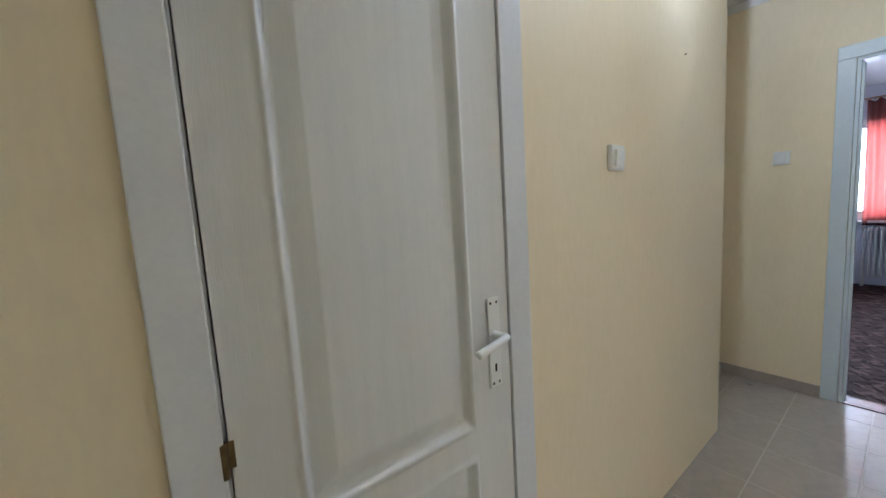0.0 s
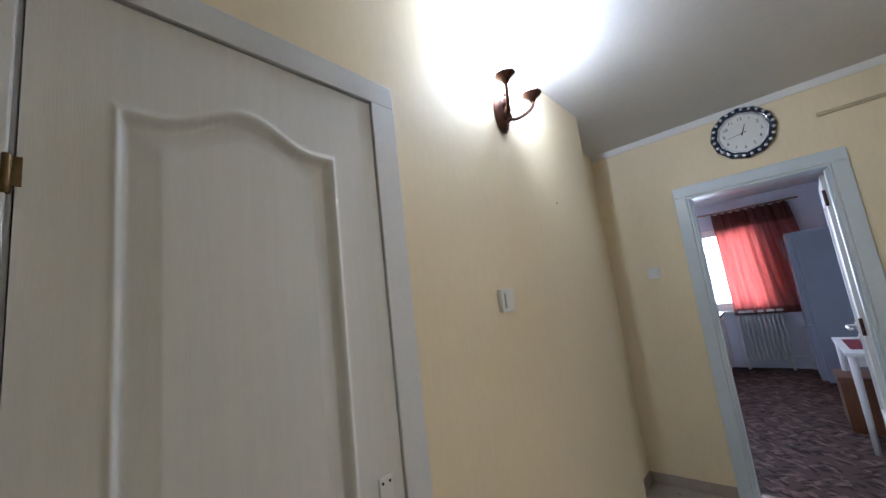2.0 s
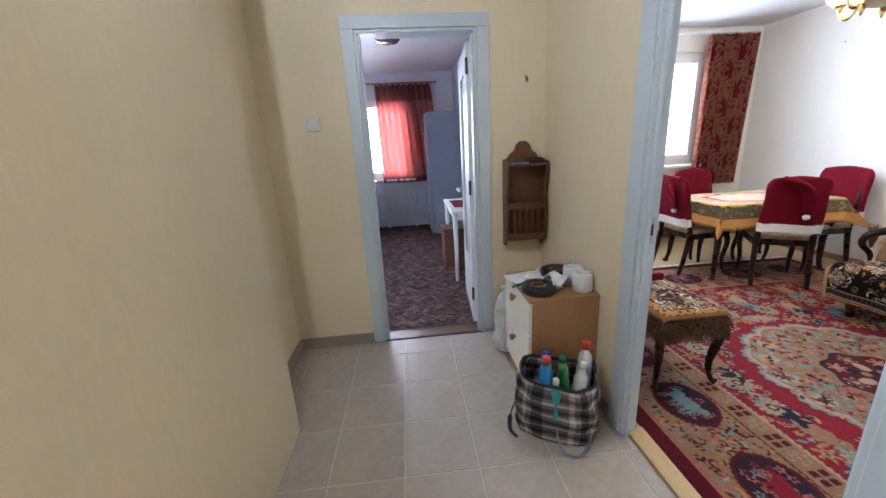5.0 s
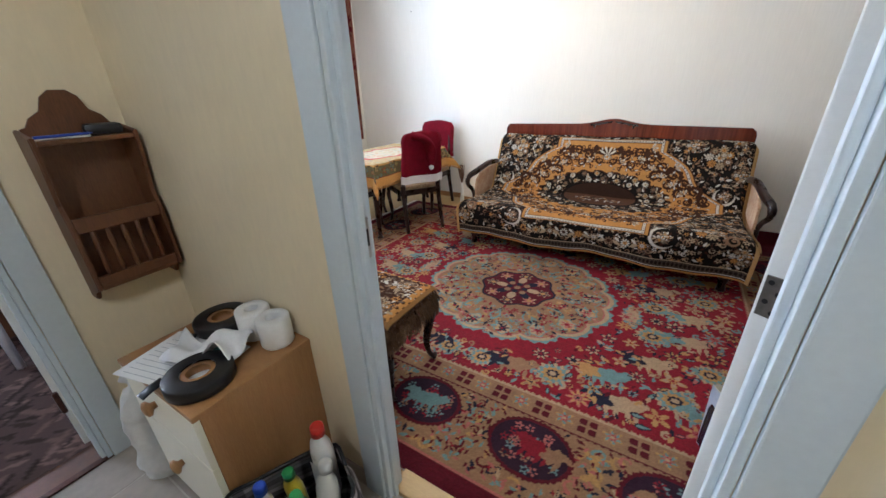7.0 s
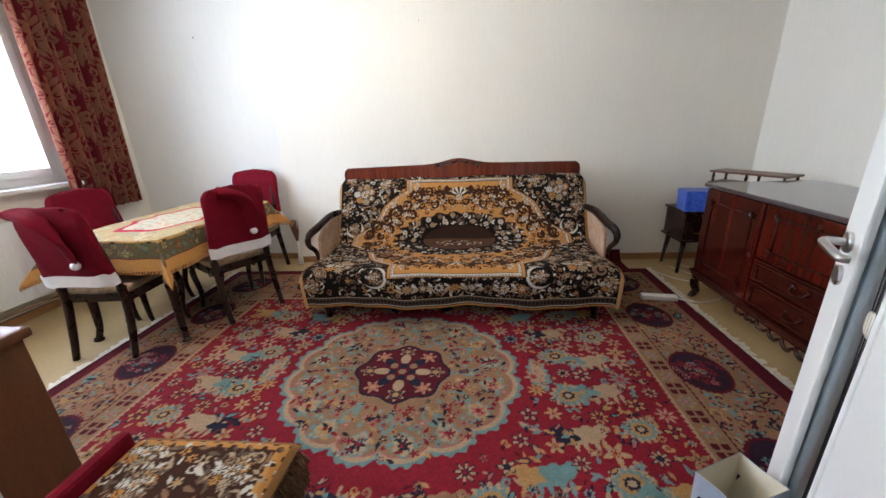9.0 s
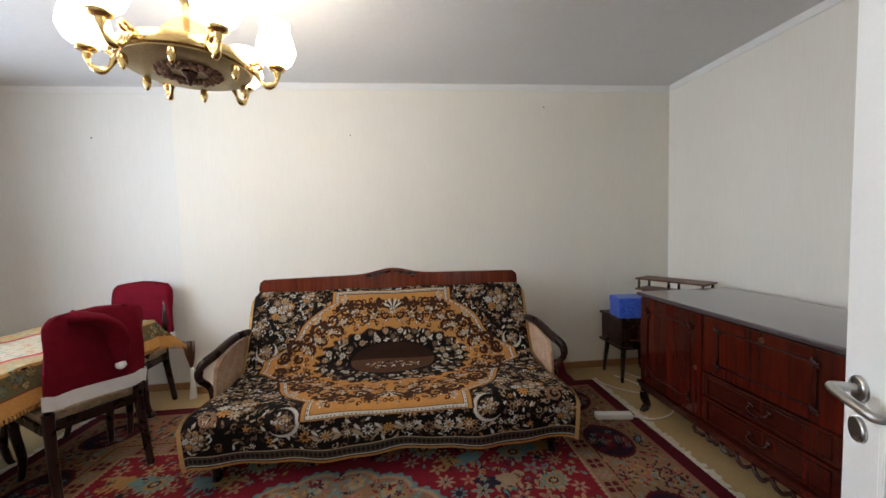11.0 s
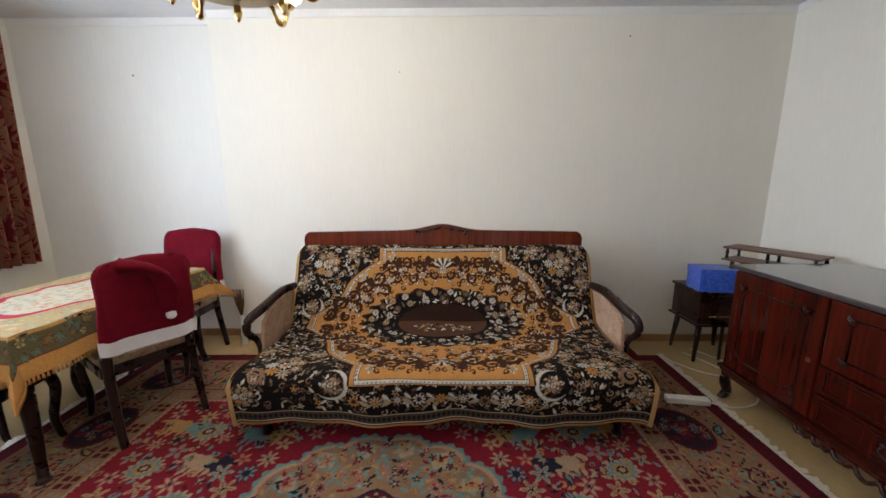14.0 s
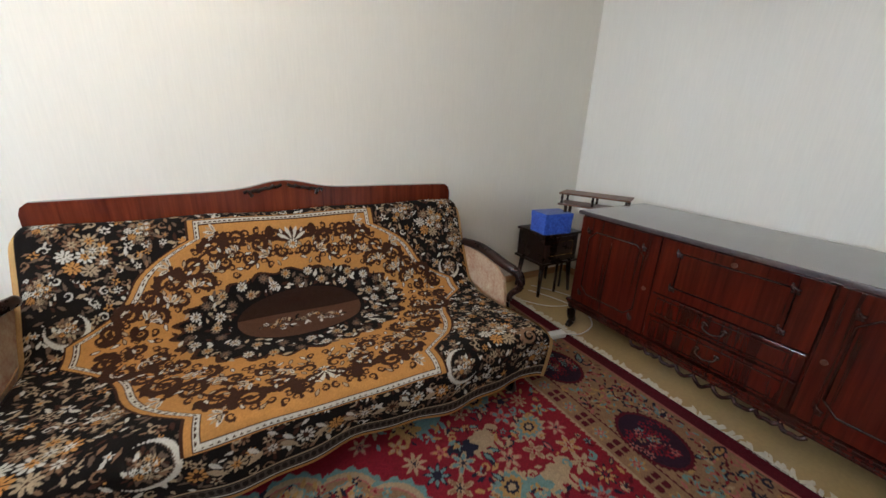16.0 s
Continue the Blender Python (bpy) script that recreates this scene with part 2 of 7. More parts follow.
def sheet(name, points, colours, mat, smooth=True):
    """A mesh of a grid of points (rows, columns, 3) with a colour at each."""
    h, w = points.shape[:2]
    me = bpy.data.meshes.new(name)
    idx = np.arange(h * w).reshape(h, w)
    quads = np.stack([idx[:-1, :-1], idx[:-1, 1:], idx[1:, 1:], idx[1:, :-1]], -1).reshape(-1)
    nf = (h - 1) * (w - 1)
    me.vertices.add(h * w)
    me.loops.add(nf * 4)
    me.polygons.add(nf)
    me.vertices.foreach_set("co", points.astype(np.float32).reshape(-1))
    me.loops.foreach_set("vertex_index", quads.astype(np.int32))
    me.polygons.foreach_set("loop_start", np.arange(0, nf * 4, 4, dtype=np.int32))
    me.polygons.foreach_set("use_smooth", np.full(nf, smooth))
    me.update(calc_edges=True)
    if colours is not None:
        att = me.attributes.new("Col", "FLOAT_COLOR", "POINT")
        att.data.foreach_set("color", np.concatenate([colours, np.ones((h, w, 1))], -1).astype(np.float32).reshape(-1))
    me.materials.append(mat)
    return me


# ---- structure ----
H = 2.56
HALL_Y, ROOM_Y, ROOM_YR = 1.94, 2.005, 2.005
structure = dict(kind="structure")
solid("wall_north", boxes((-1.48, 0.175, 0.1, 0.385, 0, H), (0.845, 2.4, 0.1, 0.385, 0, H), (0.175, 0.845, 0.1, 0.385, 2.065, H), (0.175, 0.845, 0.1, 0.2, 0, 2.065)), M_HALL, "cream yellow painted hall wall", "wall", **structure)
solid("wall_niche", boxes((-2.43, -1.48, 0.03, 0.17, 0, H)), M_HALL, "cream yellow painted wall of the hall niche", "wall", **structure)
solid("wall_kitchen", boxes((-2.43, -2.31, 0.17, 0.77, 0, H), (-2.43, -2.31, 1.50, HALL_Y, 0, H), (-2.43, -2.31, 0.77, 1.50, 2.035, H)),
      M_HALL, "cream yellow painted hall wall with a doorway", "wall", **structure)
solid("wall_kitchen_inner", boxes((-2.445, -2.43, -1.2, 0.77, 0, H), (-2.445, -2.43, 1.50, 1.87, 0, H), (-2.445, -2.43, 0.77, 1.50, 2.035, H)),
      M_KIT, "pale painted kitchen side of the wall", "wall", **structure)
DL, DR = -1.235, -0.405
solid("wall_living_hall_side", boxes((-2.43, DL, HALL_Y, 1.97, 0, H), (DR, 2.4, HALL_Y, 1.97, 0, H), (DL, DR, HALL_Y, 1.97, 2.06, H)),
      M_HALL, "cream yellow painted hall wall with a doorway", "wall", **structure)
solid("wall_living_room_side", boxes((-4.6, DL, 1.97, ROOM_Y, 0, H), (DR, 1.6, 1.97, ROOM_YR, 0, H), (DL, DR, 1.97, ROOM_Y, 2.06, H)),
      M_ROOM, "ivory papered living room wall with a doorway", "wall", **structure)
solid("wall_hall_end", boxes((2.4, 2.5, 0.1, 1.97, 0, H)), M_HALL, "cream yellow painted hall end wall", "wall", **structure)
solid("wall_sofa", boxes((-2.80, 1.6, 5.315, 5.6, 0, H)), M_ROOM, "ivory papered wall ending in a shallow step", "wall", **structure)
# split off so that its colour can carry the cooler light
solid("wall_recess", boxes((-4.6, -2.80, 5.43, 5.6, 0, H)), M_RECESS, "ivory papered wall, set back a little, cool daylight put into its colour", "wall", **structure)
solid("wall_sideboard", boxes((1.47, 1.6, ROOM_Y, 5.315, 0, H)), M_ROOM, "ivory papered wall behind the sideboard", "wall", **structure)
WY0, WY1, WZ0, WZ1 = 2.62, 4.78, 0.98, 2.30
solid("wall_window", boxes((-4.6, -4.42, ROOM_Y, WY0, 0, H), (-4.6, -4.42, WY1, 5.43, 0, H), (-4.6, -4.42, WY0, WY1, 0, WZ0), (-4.6, -4.42, WY0, WY1, WZ1, H)),
      M_ROOM, "ivory papered wall around the window", "wall", **structure)
solid("ceiling", boxes((-2.43, 2.5, -0.1, 1.97, H, H + 0.1), (-4.6, 1.6, 1.97, 5.6, H, H + 0.1)), M_CEIL, "white painted ceiling", "ceiling", **structure)
solid("ceiling_kitchen", boxes((-6.7, -2.43, -1.3, 1.97, H, H + 0.1)), M_CEIL, "white painted kitchen ceiling", "ceiling", **structure)
KX = -6.42
KY0, KY1, KZ0, KZ1 = -0.55, 1.12, 0.86, 2.16
solid("wall_kitchen_window", boxes((KX - 0.2, KX, -1.2, KY0, 0, H), (KX - 0.2, KX, KY1, 1.87, 0, H), (KX - 0.2, KX, KY0, KY1, 0, KZ0), (KX - 0.2, KX, KY0, KY1, KZ1, H)),
      M_KIT, "pale painted kitchen wall around the window", "wall", **structure)
solid("wall_kitchen_left", boxes((KX, -2.445, -1.3, -1.2, 0, H)), M_KIT, "pale painted kitchen wall", "wall", **structure)
solid("wall_kitchen_right", boxes((KX, -2.445, 1.87, 1.97, 0, H)), M_KIT, "pale painted kitchen wall", "wall", **structure)
solid("floor_hall", boxes((-2.31, 2.4, 0.1, HALL_Y, -0.12, -0.0012), (DL, DR, HALL_Y, 1.965, -0.12, -0.0012)), M_GROUT, "pale grout under the hall tiles", "floor", **structure)
solid("floor_living", boxes((-4.6, 1.6, 1.965, 5.6, -0.12, 0.0)), M_LINO, "worn ochre linoleum floor", "floor", **structure)


# ---- trim, doors and windows ----
def casing(name, label, at, turn, w, h, cw=0.075, proud=0.014, wall=0.1, mat=None, wall_far=None):
    """A door frame in its own space: the opening runs from u=0 to w along x, front side towards -y."""
    ob = thing(name, label, "door frame", at, turn, kind="structure")
    mat = mat or M_TRIM
    for nm, r in (("casing_side", (-cw, 0.0, -proud, -0.001, 0, h)), ("casing_side", (w, w + cw, -proud, -0.001, 0, h)), ("casing_head", (-cw, w + cw, -proud, -0.001, h, h + cw))):
        part(nm, boxes(r, bevel=0.004), mat, ob)
    for nm, r in (("jamb", (0.0015, 0.018, -0.006, wall, 0, h - 0.018)), ("jamb", (w - 0.018, w - 0.0015, -0.006, wall_far or wall, 0, h - 0.018)), ("jamb_head", (0.0015, w - 0.0015, -0.006, wall, h - 0.018, h - 0.0015))):
        part(nm, boxes(r, bevel=0.002), mat, ob)
    for nm, r in (("stop", (0.018, 0.032, 0.012, wall * 0.45, 0, h - 0.03)), ("stop", (w - 0.032, w - 0.018, 0.012, wall * 0.45, 0, h - 0.03))):
        part(nm, boxes(r, bevel=0.003), mat, ob)
    return ob


def strip(name, rows, mat, label, category="baseboard"):
    return solid(name, boxes(*rows, bevel=0.002), mat, label, category, kind="structure")


# skirting tiles of the hall, pale cove at the ceiling
strip("baseboard", [(-2.31, -2.300, 0.17, 0.695, 0, 0.075), (-2.31, -2.300, 1.58, HALL_Y, 0, 0.075), (-2.30, -1.48, 0.17, 0.18, 0, 0.075)], M_SKIRT, "taupe tile skirting along the hall wall")
strip("baseboard", [(-2.30, DL - 0.08, HALL_Y - 0.01, HALL_Y, 0, 0.075), (DR + 0.08, 2.4, HALL_Y - 0.01, HALL_Y, 0, 0.075)], M_SKIRT, "taupe tile skirting along the hall wall")
strip("trim", [(-2.31, -2.302, 0.17, HALL_Y, H - 0.05, H)], M_BAND, "white painted strip under the ceiling", "trim")
strip("trim", [(-2.80, 1.47, 5.307, 5.315, H - 0.055, H), (-4.42, -2.80, 5.422, 5.43, H - 0.055, H), (1.462, 1.47, ROOM_Y, 5.307, H - 0.055, H)], M_BAND,
      "white painted strip under the ceiling", "trim")
strip("baseboard", [(-4.42, -2.80, 5.412, 5.43, 0, 0.06), (-2.80, 1.47, 5.299, 5.315, 0, 0.06), (1.455, 1.47, ROOM_Y, 5.299, 0, 0.06), (-4.42, -4.405, ROOM_Y, 5.41, 0, 0.06)], M_OAK,
      "worn oak skirting of the living room")
solid("threshold", boxes((DL, DR, 1.966, 2.05, -0.002, 0.016), bevel=0.005), M_LEDGE, "pale oak threshold board in the doorway", "threshold", kind="structure")
solid("threshold", boxes((-2.335, -2.303, 0.77, 1.50, -0.003, 0.006), bevel=0.002), M_BRONZE, "thin dark metal threshold strip", "threshold", kind="structure")

# panelled hall door in its frame
frame_a = thing("door_frame_1", "white painted frame of the panelled hall door", "door frame", kind="structure")
for nm, r in (("casing_side", (0.127, 0.2065, 0.386, 0.401, 0, 2.050)), ("casing_side", (0.8345, 0.902, 0.386, 0.401, 0, 2.050)), ("casing_head", (0.127, 0.902, 0.386, 0.401, 2.050, 2.118)),
              ("jamb", (0.1765, 0.2055, 0.30, 0.385, 0, 2.049)), ("jamb", (0.8285, 0.8435, 0.30, 0.385, 0, 2.049)), ("jamb_head", (0.1765, 0.8435, 0.30, 0.385, 2.049, 2.0635)),
              ("door_stop", (0.2055, 0.226, 0.30, 0.357, 0, 2.049)), ("door_stop", (0.806, 0.8285, 0.30, 0.357, 0, 2.049))):
    part(nm, boxes(r, bevel=0.003), M_CASE, frame_a)


def panel_door(name, label, at, turn, w, h):
    """A pressed panel door, front towards -y, hinge at x=0: a tall arched panel above a short one."""
    ob = thing(name, label, "door", at, turn, kind="structure")
    n, m = 280, 320
    u, v = np.meshgrid(np.linspace(0.006, w, n), np.linspace(0.01, h, m))
    mid = 0.302
    arch = 0.055 * (0.5 + 0.5 * np.cos(np.clip((u - mid) / 0.148, -1, 1) * np.pi))
    side = np.minimum(u - 0.114, w - 0.137 - u)
    upper = np.minimum(side, np.minimum(v - 0.822, 1.842 + arch - v))
    lower = np.minimum(side, np.minimum(v - 0.17, 0.725 - v))
    d = np.maximum(upper, lower)
    groove = -0.017 * np.clip(d / 0.010, 0, 1) * (1 - np.clip((d - 0.012) / 0.040, 0, 1))
    bead = 0.007 * np.exp(-((d + 0.007) / 0.006) ** 2)
    pts = np.stack([u, -0.012 - groove - bead, v], -1)
    me = sheet("panel_face", pts, None, M_DOOR)
    face = new("panel_face", me)
    face.parent = ob
    part("leaf", boxes((0.006, w, 0.006, 0.02, 0.01, h)), M_DOOR, ob)
    return ob


# in this space the hinge side is at greater x; the front looks to the hall
hall_door = panel_door("door_1", "white wood-grain panelled door, closed, with a white lever handle", (0.833, 0.381, 0.0), 180, 0.624, 2.044)


def lever_white(parent, x=0.569, z=1.002):
    plate = part("handle_plate", boxes((x - 0.0185, x + 0.0185, -0.019, -0.012, z - 0.112, z + 0.112), bevel=0.003), M_WHITE, parent, "white painted lock plate")
    bm = bmesh.new()
    tube(bm, spline([(x, -0.019, z + 0.022), (x, -0.045, z + 0.022), (x - 0.007, -0.06, z + 0.025), (x - 0.04, -0.063, z + 0.019), (x - 0.092, -0.058, z + 0.006)]), 0.0115, 10, 0.8)
    part("handle", bm, M_WHITE, plate, "white lever handle", True)
    part("keyhole", boxes((x - 0.003, x + 0.003, -0.0196, -0.017, z - 0.072, z - 0.052)), M_BLACK, plate)
    for dx in (-0.010, 0.010):
        for dz in (-0.100, 0.100):
            part("screw", lathe(bmesh.new(), [(0.0035, 0), (0.0035, 0.001)], 10, (x + dx, -0.0195, z + dz), "y"), M_BRONZE, plate)


lever_white(hall_door)
M_OLDBRASS = material("tarnished_brass", (0.16, 0.11, 0.05), 0.45, metal=0.9, vary=0.4, scale=40)
for z in (0.98, 1.72):
    bm = bmesh.new()
    lathe(bm, [(0.005, -0.03), (0.006, -0.028), (0.006, 0.024), (0.005, 0.026)], 12, (-0.003, -0.016, z))
    box(bm, -0.014, 0.012, -0.0145, -0.0115, z - 0.018, z + 0.024)
    part("hinge", bm, M_OLDBRASS, hall_door, "worn brass hinge")

# doorway to the kitchen: the local x axis runs along +y of the hall
casing("door_frame_2", "pale grey painted frame of the kitchen doorway", (-2.31, 0.77, 0), 90, 0.73, 2.035, wall=0.135)
# doorway to the living room
casing("door_frame_3", "pale grey painted frame of the living room doorway", (DL, HALL_Y, 0), 0, DR - DL, 2.06, cw=0.085, wall=ROOM_Y - HALL_Y, wall_far=0.036)
room_casing = thing("door_frame_4", "white painted frame on the living room side of the doorway", "door frame", kind="structure")
for nm, r in (("casing_side", (DL - 0.085, DL - 0.012, ROOM_Y + 0.001, ROOM_Y + 0.012, 0, 2.06)), ("casing_side", (DR + 0.004, DR + 0.085, ROOM_YR + 0.001, ROOM_YR + 0.014, 0, 2.06)),
              ("casing_head", (DL - 0.085, DR - 0.002, ROOM_Y + 0.001, ROOM_Y + 0.014, 2.062, 2.145))):
    part(nm, boxes(r, bevel=0.004), M_TRIM, room_casing)
plate = thing("strike_plate", "steel strike plate let into the door jamb", "strike plate", (DL + 0.0185, 1.978, 0.985))
part("plate", boxes((0, 0.002, -0.012, 0.012, -0.055, 0.055), bevel=0.0007), M_STEEL, plate)
part("latch_hole", boxes((0.0015, 0.0026, -0.006, 0.008, -0.022, 0.024)), M_BLACK, plate)


def glass_door(name, label, at, turn, w, h, handle_x, pane_mat, glazed, low=0.24):
    """A white leaf with a large pane; the hinge is at x=0, the leaf runs along +x."""
    ob = thing(name, label, "door", at, turn, kind="structure")
    p0, p1 = glazed
    for nm, r in (("stile", (0, p0, -0.02, 0.02, 0.012, h)), ("stile", (p1, w, -0.02, 0.02, 0.012, h)), ("rail", (p0, p1, -0.0195, 0.0195, 0.012, low)), ("rail", (p0, p1, -0.0195, 0.0195, h - 0.14, h))):
        part(nm, boxes(r, bevel=0.004), M_WHITE, ob)
    x0, x1, z0, z1 = p0, p1, low, h - 0.14
    for side in (-1, 1):
        bm = bmesh.new()
        for r in ((x0, x0 + 0.022, z0, z1), (x1 - 0.022, x1, z0, z1), (x0 + 0.022, x1 - 0.022, z0, z0 + 0.022), (x0 + 0.022, x1 - 0.022, z1 - 0.022, z1)):
            a, b = sorted((side * 0.006, side * 0.024))
            box(bm, r[0], r[1], a, b, r[2], r[3], 0.006)
        part("glazing_bead", bm, M_WHITE, ob)
    pane = part("pane", boxes((x0 + 0.002, x1 - 0.002, -0.003, 0.003, z0, z1)), pane_mat, ob, "bluish obscured glass pane")
    pane.visible_shadow = False
    for side in (-1, 1):
        rose = part("handle_rose", lathe(bmesh.new(), [(0.026, 0), (0.026, 0.006), (0.023, 0.009)], 24, (handle_x, side * 0.02 - (0.009 if side < 0 else 0), 0.985), "y"), M_STEEL, ob)
        bm = bmesh.new()
        tube(bm, spline([(handle_x, side * 0.02, 0.985), (handle_x, side * 0.06, 0.985), (handle_x - 0.02, side * 0.07, 0.985), (handle_x - 0.07, side * 0.068, 0.983), (handle_x - 0.115, side * 0.06, 0.977), (handle_x - 0.118, side * 0.045, 0.975)]), 0.0095, 12)
        part("handle", bm, M_STEEL, rose, "brushed steel lever handle", True)
        part("lock_rose", lathe(bmesh.new(), [(0.026, 0), (0.026, 0.005), (0.023, 0.008)], 24, (handle_x, side * 0.02 - (0.008 if side < 0 else 0), 0.90), "y"), M_STEEL, ob)
    return ob


M_OBSCURE = glass("bluish_obscured_glass", (0.80, 0.90, 0.95), 0.3)
living_door = glass_door("door_2", "white glazed door, wide open into the living room", (-0.410, 2.095, 0), 60.6, 0.83, 2.03, 0.775, M_OBSCURE, (0.50, 0.715))
stem = bmesh.new()
for k in range(4):
    tube(stem, spline([(0.575 + 0.006 * k, 0.0045, 0.30), (0.575 + 0.01 * k - 0.01, 0.0045, 0.8), (0.53 + 0.035 * k, 0.0045, 1.15 + 0.05 * k)]), 0.0013, 5)
part("etched_stems", stem, M_BLACK, living_door, "dark plant stems drawn on the glass")
bm = lathe(bmesh.new(), [(0.001, 0.0), (0.03, 0.0), (0.03, 0.001), (0.001, 0.001)], 18, (0.585, 0.0045, 0.86), "y")
part("etched_flower", bm, M_IVORY, living_door, "pale flower drawn on the glass")
M_HINGE = material("dull_hinge_steel", (0.22, 0.20, 0.18), 0.4, metal=0.9, vary=0.3, scale=40)
for z in (0.20, 0.985, 1.85):
    bm = boxes((-0.003, 0.001, -0.019, 0.014, z - 0.038, z + 0.038), bevel=0.0008)
    hinge = part("hinge", lathe(bm, [(0.005, -0.042), (0.008, -0.038), (0.008, 0.038), (0.005, 0.042)], 14, (-0.002, -0.027, z)), M_HINGE, living_door, "dull steel hinge on the edge of the leaf")
    for k in range(4):
        part("screw", lathe(bmesh.new(), [(0.0045, 0), (0.0045, 0.001)], 12, (-0.0042, -0.009 + 0.014 * (k % 2), z - 0.027 + 0.018 * k), "x"), M_BLACK, hinge)
kitchen_door = glass_door("door_3", "white kitchen door, open into the kitchen", (-2.46, 1.475, 0), 176, 0.72, 2.0, 0.66, M_OBSCURE, (0.14, 0.58), 0.42)
for z in (0.25, 1.06, 1.85):
    part("hinge", lathe(bmesh.new(), [(0.008, -0.05), (0.009, -0.045), (0.009, 0.045), (0.008, 0.05)], 12, (-0.008, 0.018, z)), M_BRONZE, kitchen_door)


def window(name, label, at, turn, w, h, lights=2):
    """A white framed window, its opening from x=0 to w, z=0 to h, the room towards -y."""
    ob = thing(name, label, "window", at, turn, kind="structure")
    f = 0.06
    for nm, r in (("window_frame", (0, f, 0, h)), ("window_frame", (w - f, w, 0, h)), ("window_frame", (f, w - f, 0, f)), ("window_frame", (f, w - f, h - f, h))):
        part(nm, boxes((r[0], r[1], 0.05, 0.11, r[2], r[3]), bevel=0.005), M_WHITE, ob)
    lw = (w - 2 * f) / lights
    for k in range(lights):
        x0 = f + k * lw
        sash = part("sash", boxes((x0 + 0.004, x0 + 0.064, 0.03, 0.095, f, h - f), (x0 + lw - 0.064, x0 + lw - 0.004, 0.03, 0.095, f, h - f),
                                  (x0 + 0.064, x0 + lw - 0.064, 0.03, 0.095, f, f + 0.06), (x0 + 0.064, x0 + lw - 0.064, 0.03, 0.095, h - f - 0.06, h - f), bevel=0.004), M_WHITE, ob)
        p = part("pane", boxes((x0 + 0.06, x0 + lw - 0.06, 0.06, 0.064, f + 0.055, h - f - 0.055)), M_GLASS, sash)
        p.visible_shadow = False
    part("window_sill", boxes((-0.04, w + 0.04, -0.14, 0.045, -0.035, 0.0), bevel=0.008), M_WHITE, ob)
    return ob


window("window_1", "white framed living room window with a white sill", (-4.42, WY0, WZ0), 90, WY1 - WY0, WZ1 - WZ0, 3)
window("window_2", "white framed kitchen window with a sill", (KX, KY0, KZ0), 90, KY1 - KY0, KZ1 - KZ0, 2)
M_HAZE = glow("bright_overcast_sky", (0.93, 0.97, 1.0), 2.6)
solid("backdrop", boxes((-9.2, -9.15, -6, 10, -3, 7)), M_HAZE, "bright overcast sky outside the windows", "sky", kind="structure")


# ---- hall ----
def rocker(name, label, at, turn, wide=1):
    """A white wall switch, front towards -y."""
    ob = thing(name, label, "light switch", at, turn)
    w = 0.041
    part("plate", boxes((-w, w, -0.017, 0.0, -0.041, 0.041), bevel=0.004), M_WHITE, ob)
    r = part("rocker", boxes((-0.027, 0.027, -0.026, -0.0165, -0.027, 0.027), bevel=0.003), M_WHITE, ob)
    r.rotation_euler = (radians(4), 0, 0)
    return ob


rocker("wall_switch", "white plastic rocker switch on the yellow wall", (-0.343, 0.385, 1.466), 180)
rocker("wall_switch", "white plastic rocker switch beside the kitchen doorway", (-2.31, 0.47, 1.525), 90)


def nail(at, r=0.005, along=(0, 1, 0), label="small dark nail hole in the wall"):
    bm = tube(bmesh.new(), [at, Vector(at) + 0.008 * Vector(along)], [r, r * 0.6], 8)
    solid("nail", bm, M_BRONZE, label, "nail", group="nails in the walls")


nail((-0.947, 0.383, 1.917), 0.003)
nail((0.288, 5.318, 2.367), 0.007, (0, -1, 0))
nail((-3.495, 5.432, 2.151), 0.007, (0, -1, 0))
nail((-1.398, 5.318, 2.132), 0.005, (0, -1, 0))
hook = thing("wall_hook", "small dark wall hook on a pale mark", "hook", (-2.31, 1.812, 1.738))
part("hook_plate", boxes((0, 0.004, -0.008, 0.008, -0.02, 0.02), bevel=0.002), M_STEEL, hook)
part("hook_bar", tube(bmesh.new(), spline([(0.004, 0, 0.008), (0.02, 0, 0.0), (0.026, 0, -0.015), (0.022, 0, -0.02)]), 0.003, 8), M_BRONZE, hook)

# painted-over conduit round the corner to the ceiling
bm = tube(bmesh.new(), [(-2.300, 1.50, 2.335), (-2.300, HALL_Y - 0.02, 2.335), (-2.285, HALL_Y - 0.01, 2.337), (-1.75, HALL_Y - 0.01, 2.52), (-1.70, HALL_Y - 0.01, H)], 0.012, 8)
solid("cable_conduit", bm, material("beige_overpainted_conduit", (0.62, 0.52, 0.33), 0.6, vary=0.1), "beige overpainted cable conduit running up the hall walls", "conduit")


def text_mesh(body, size, mat, parent, name, m, depth=0.0008):
    cu = bpy.data.curves.new(name, "FONT")
    cu.body, cu.size, cu.extrude, cu.align_x, cu.align_y = body, size, depth, "CENTER", "CENTER"
    tmp = bpy.data.objects.new(name, cu)
    scene.collection.objects.link(tmp)
    dg = bpy.context.evaluated_depsgraph_get()
    me = bpy.data.meshes.new_from_object(tmp.evaluated_get(dg))
    bpy.data.objects.remove(tmp)
    me.materials.clear()
    me.materials.append(mat)
    ob = new(name, me)
    ob.parent = parent
    ob.matrix_local = m
    return ob


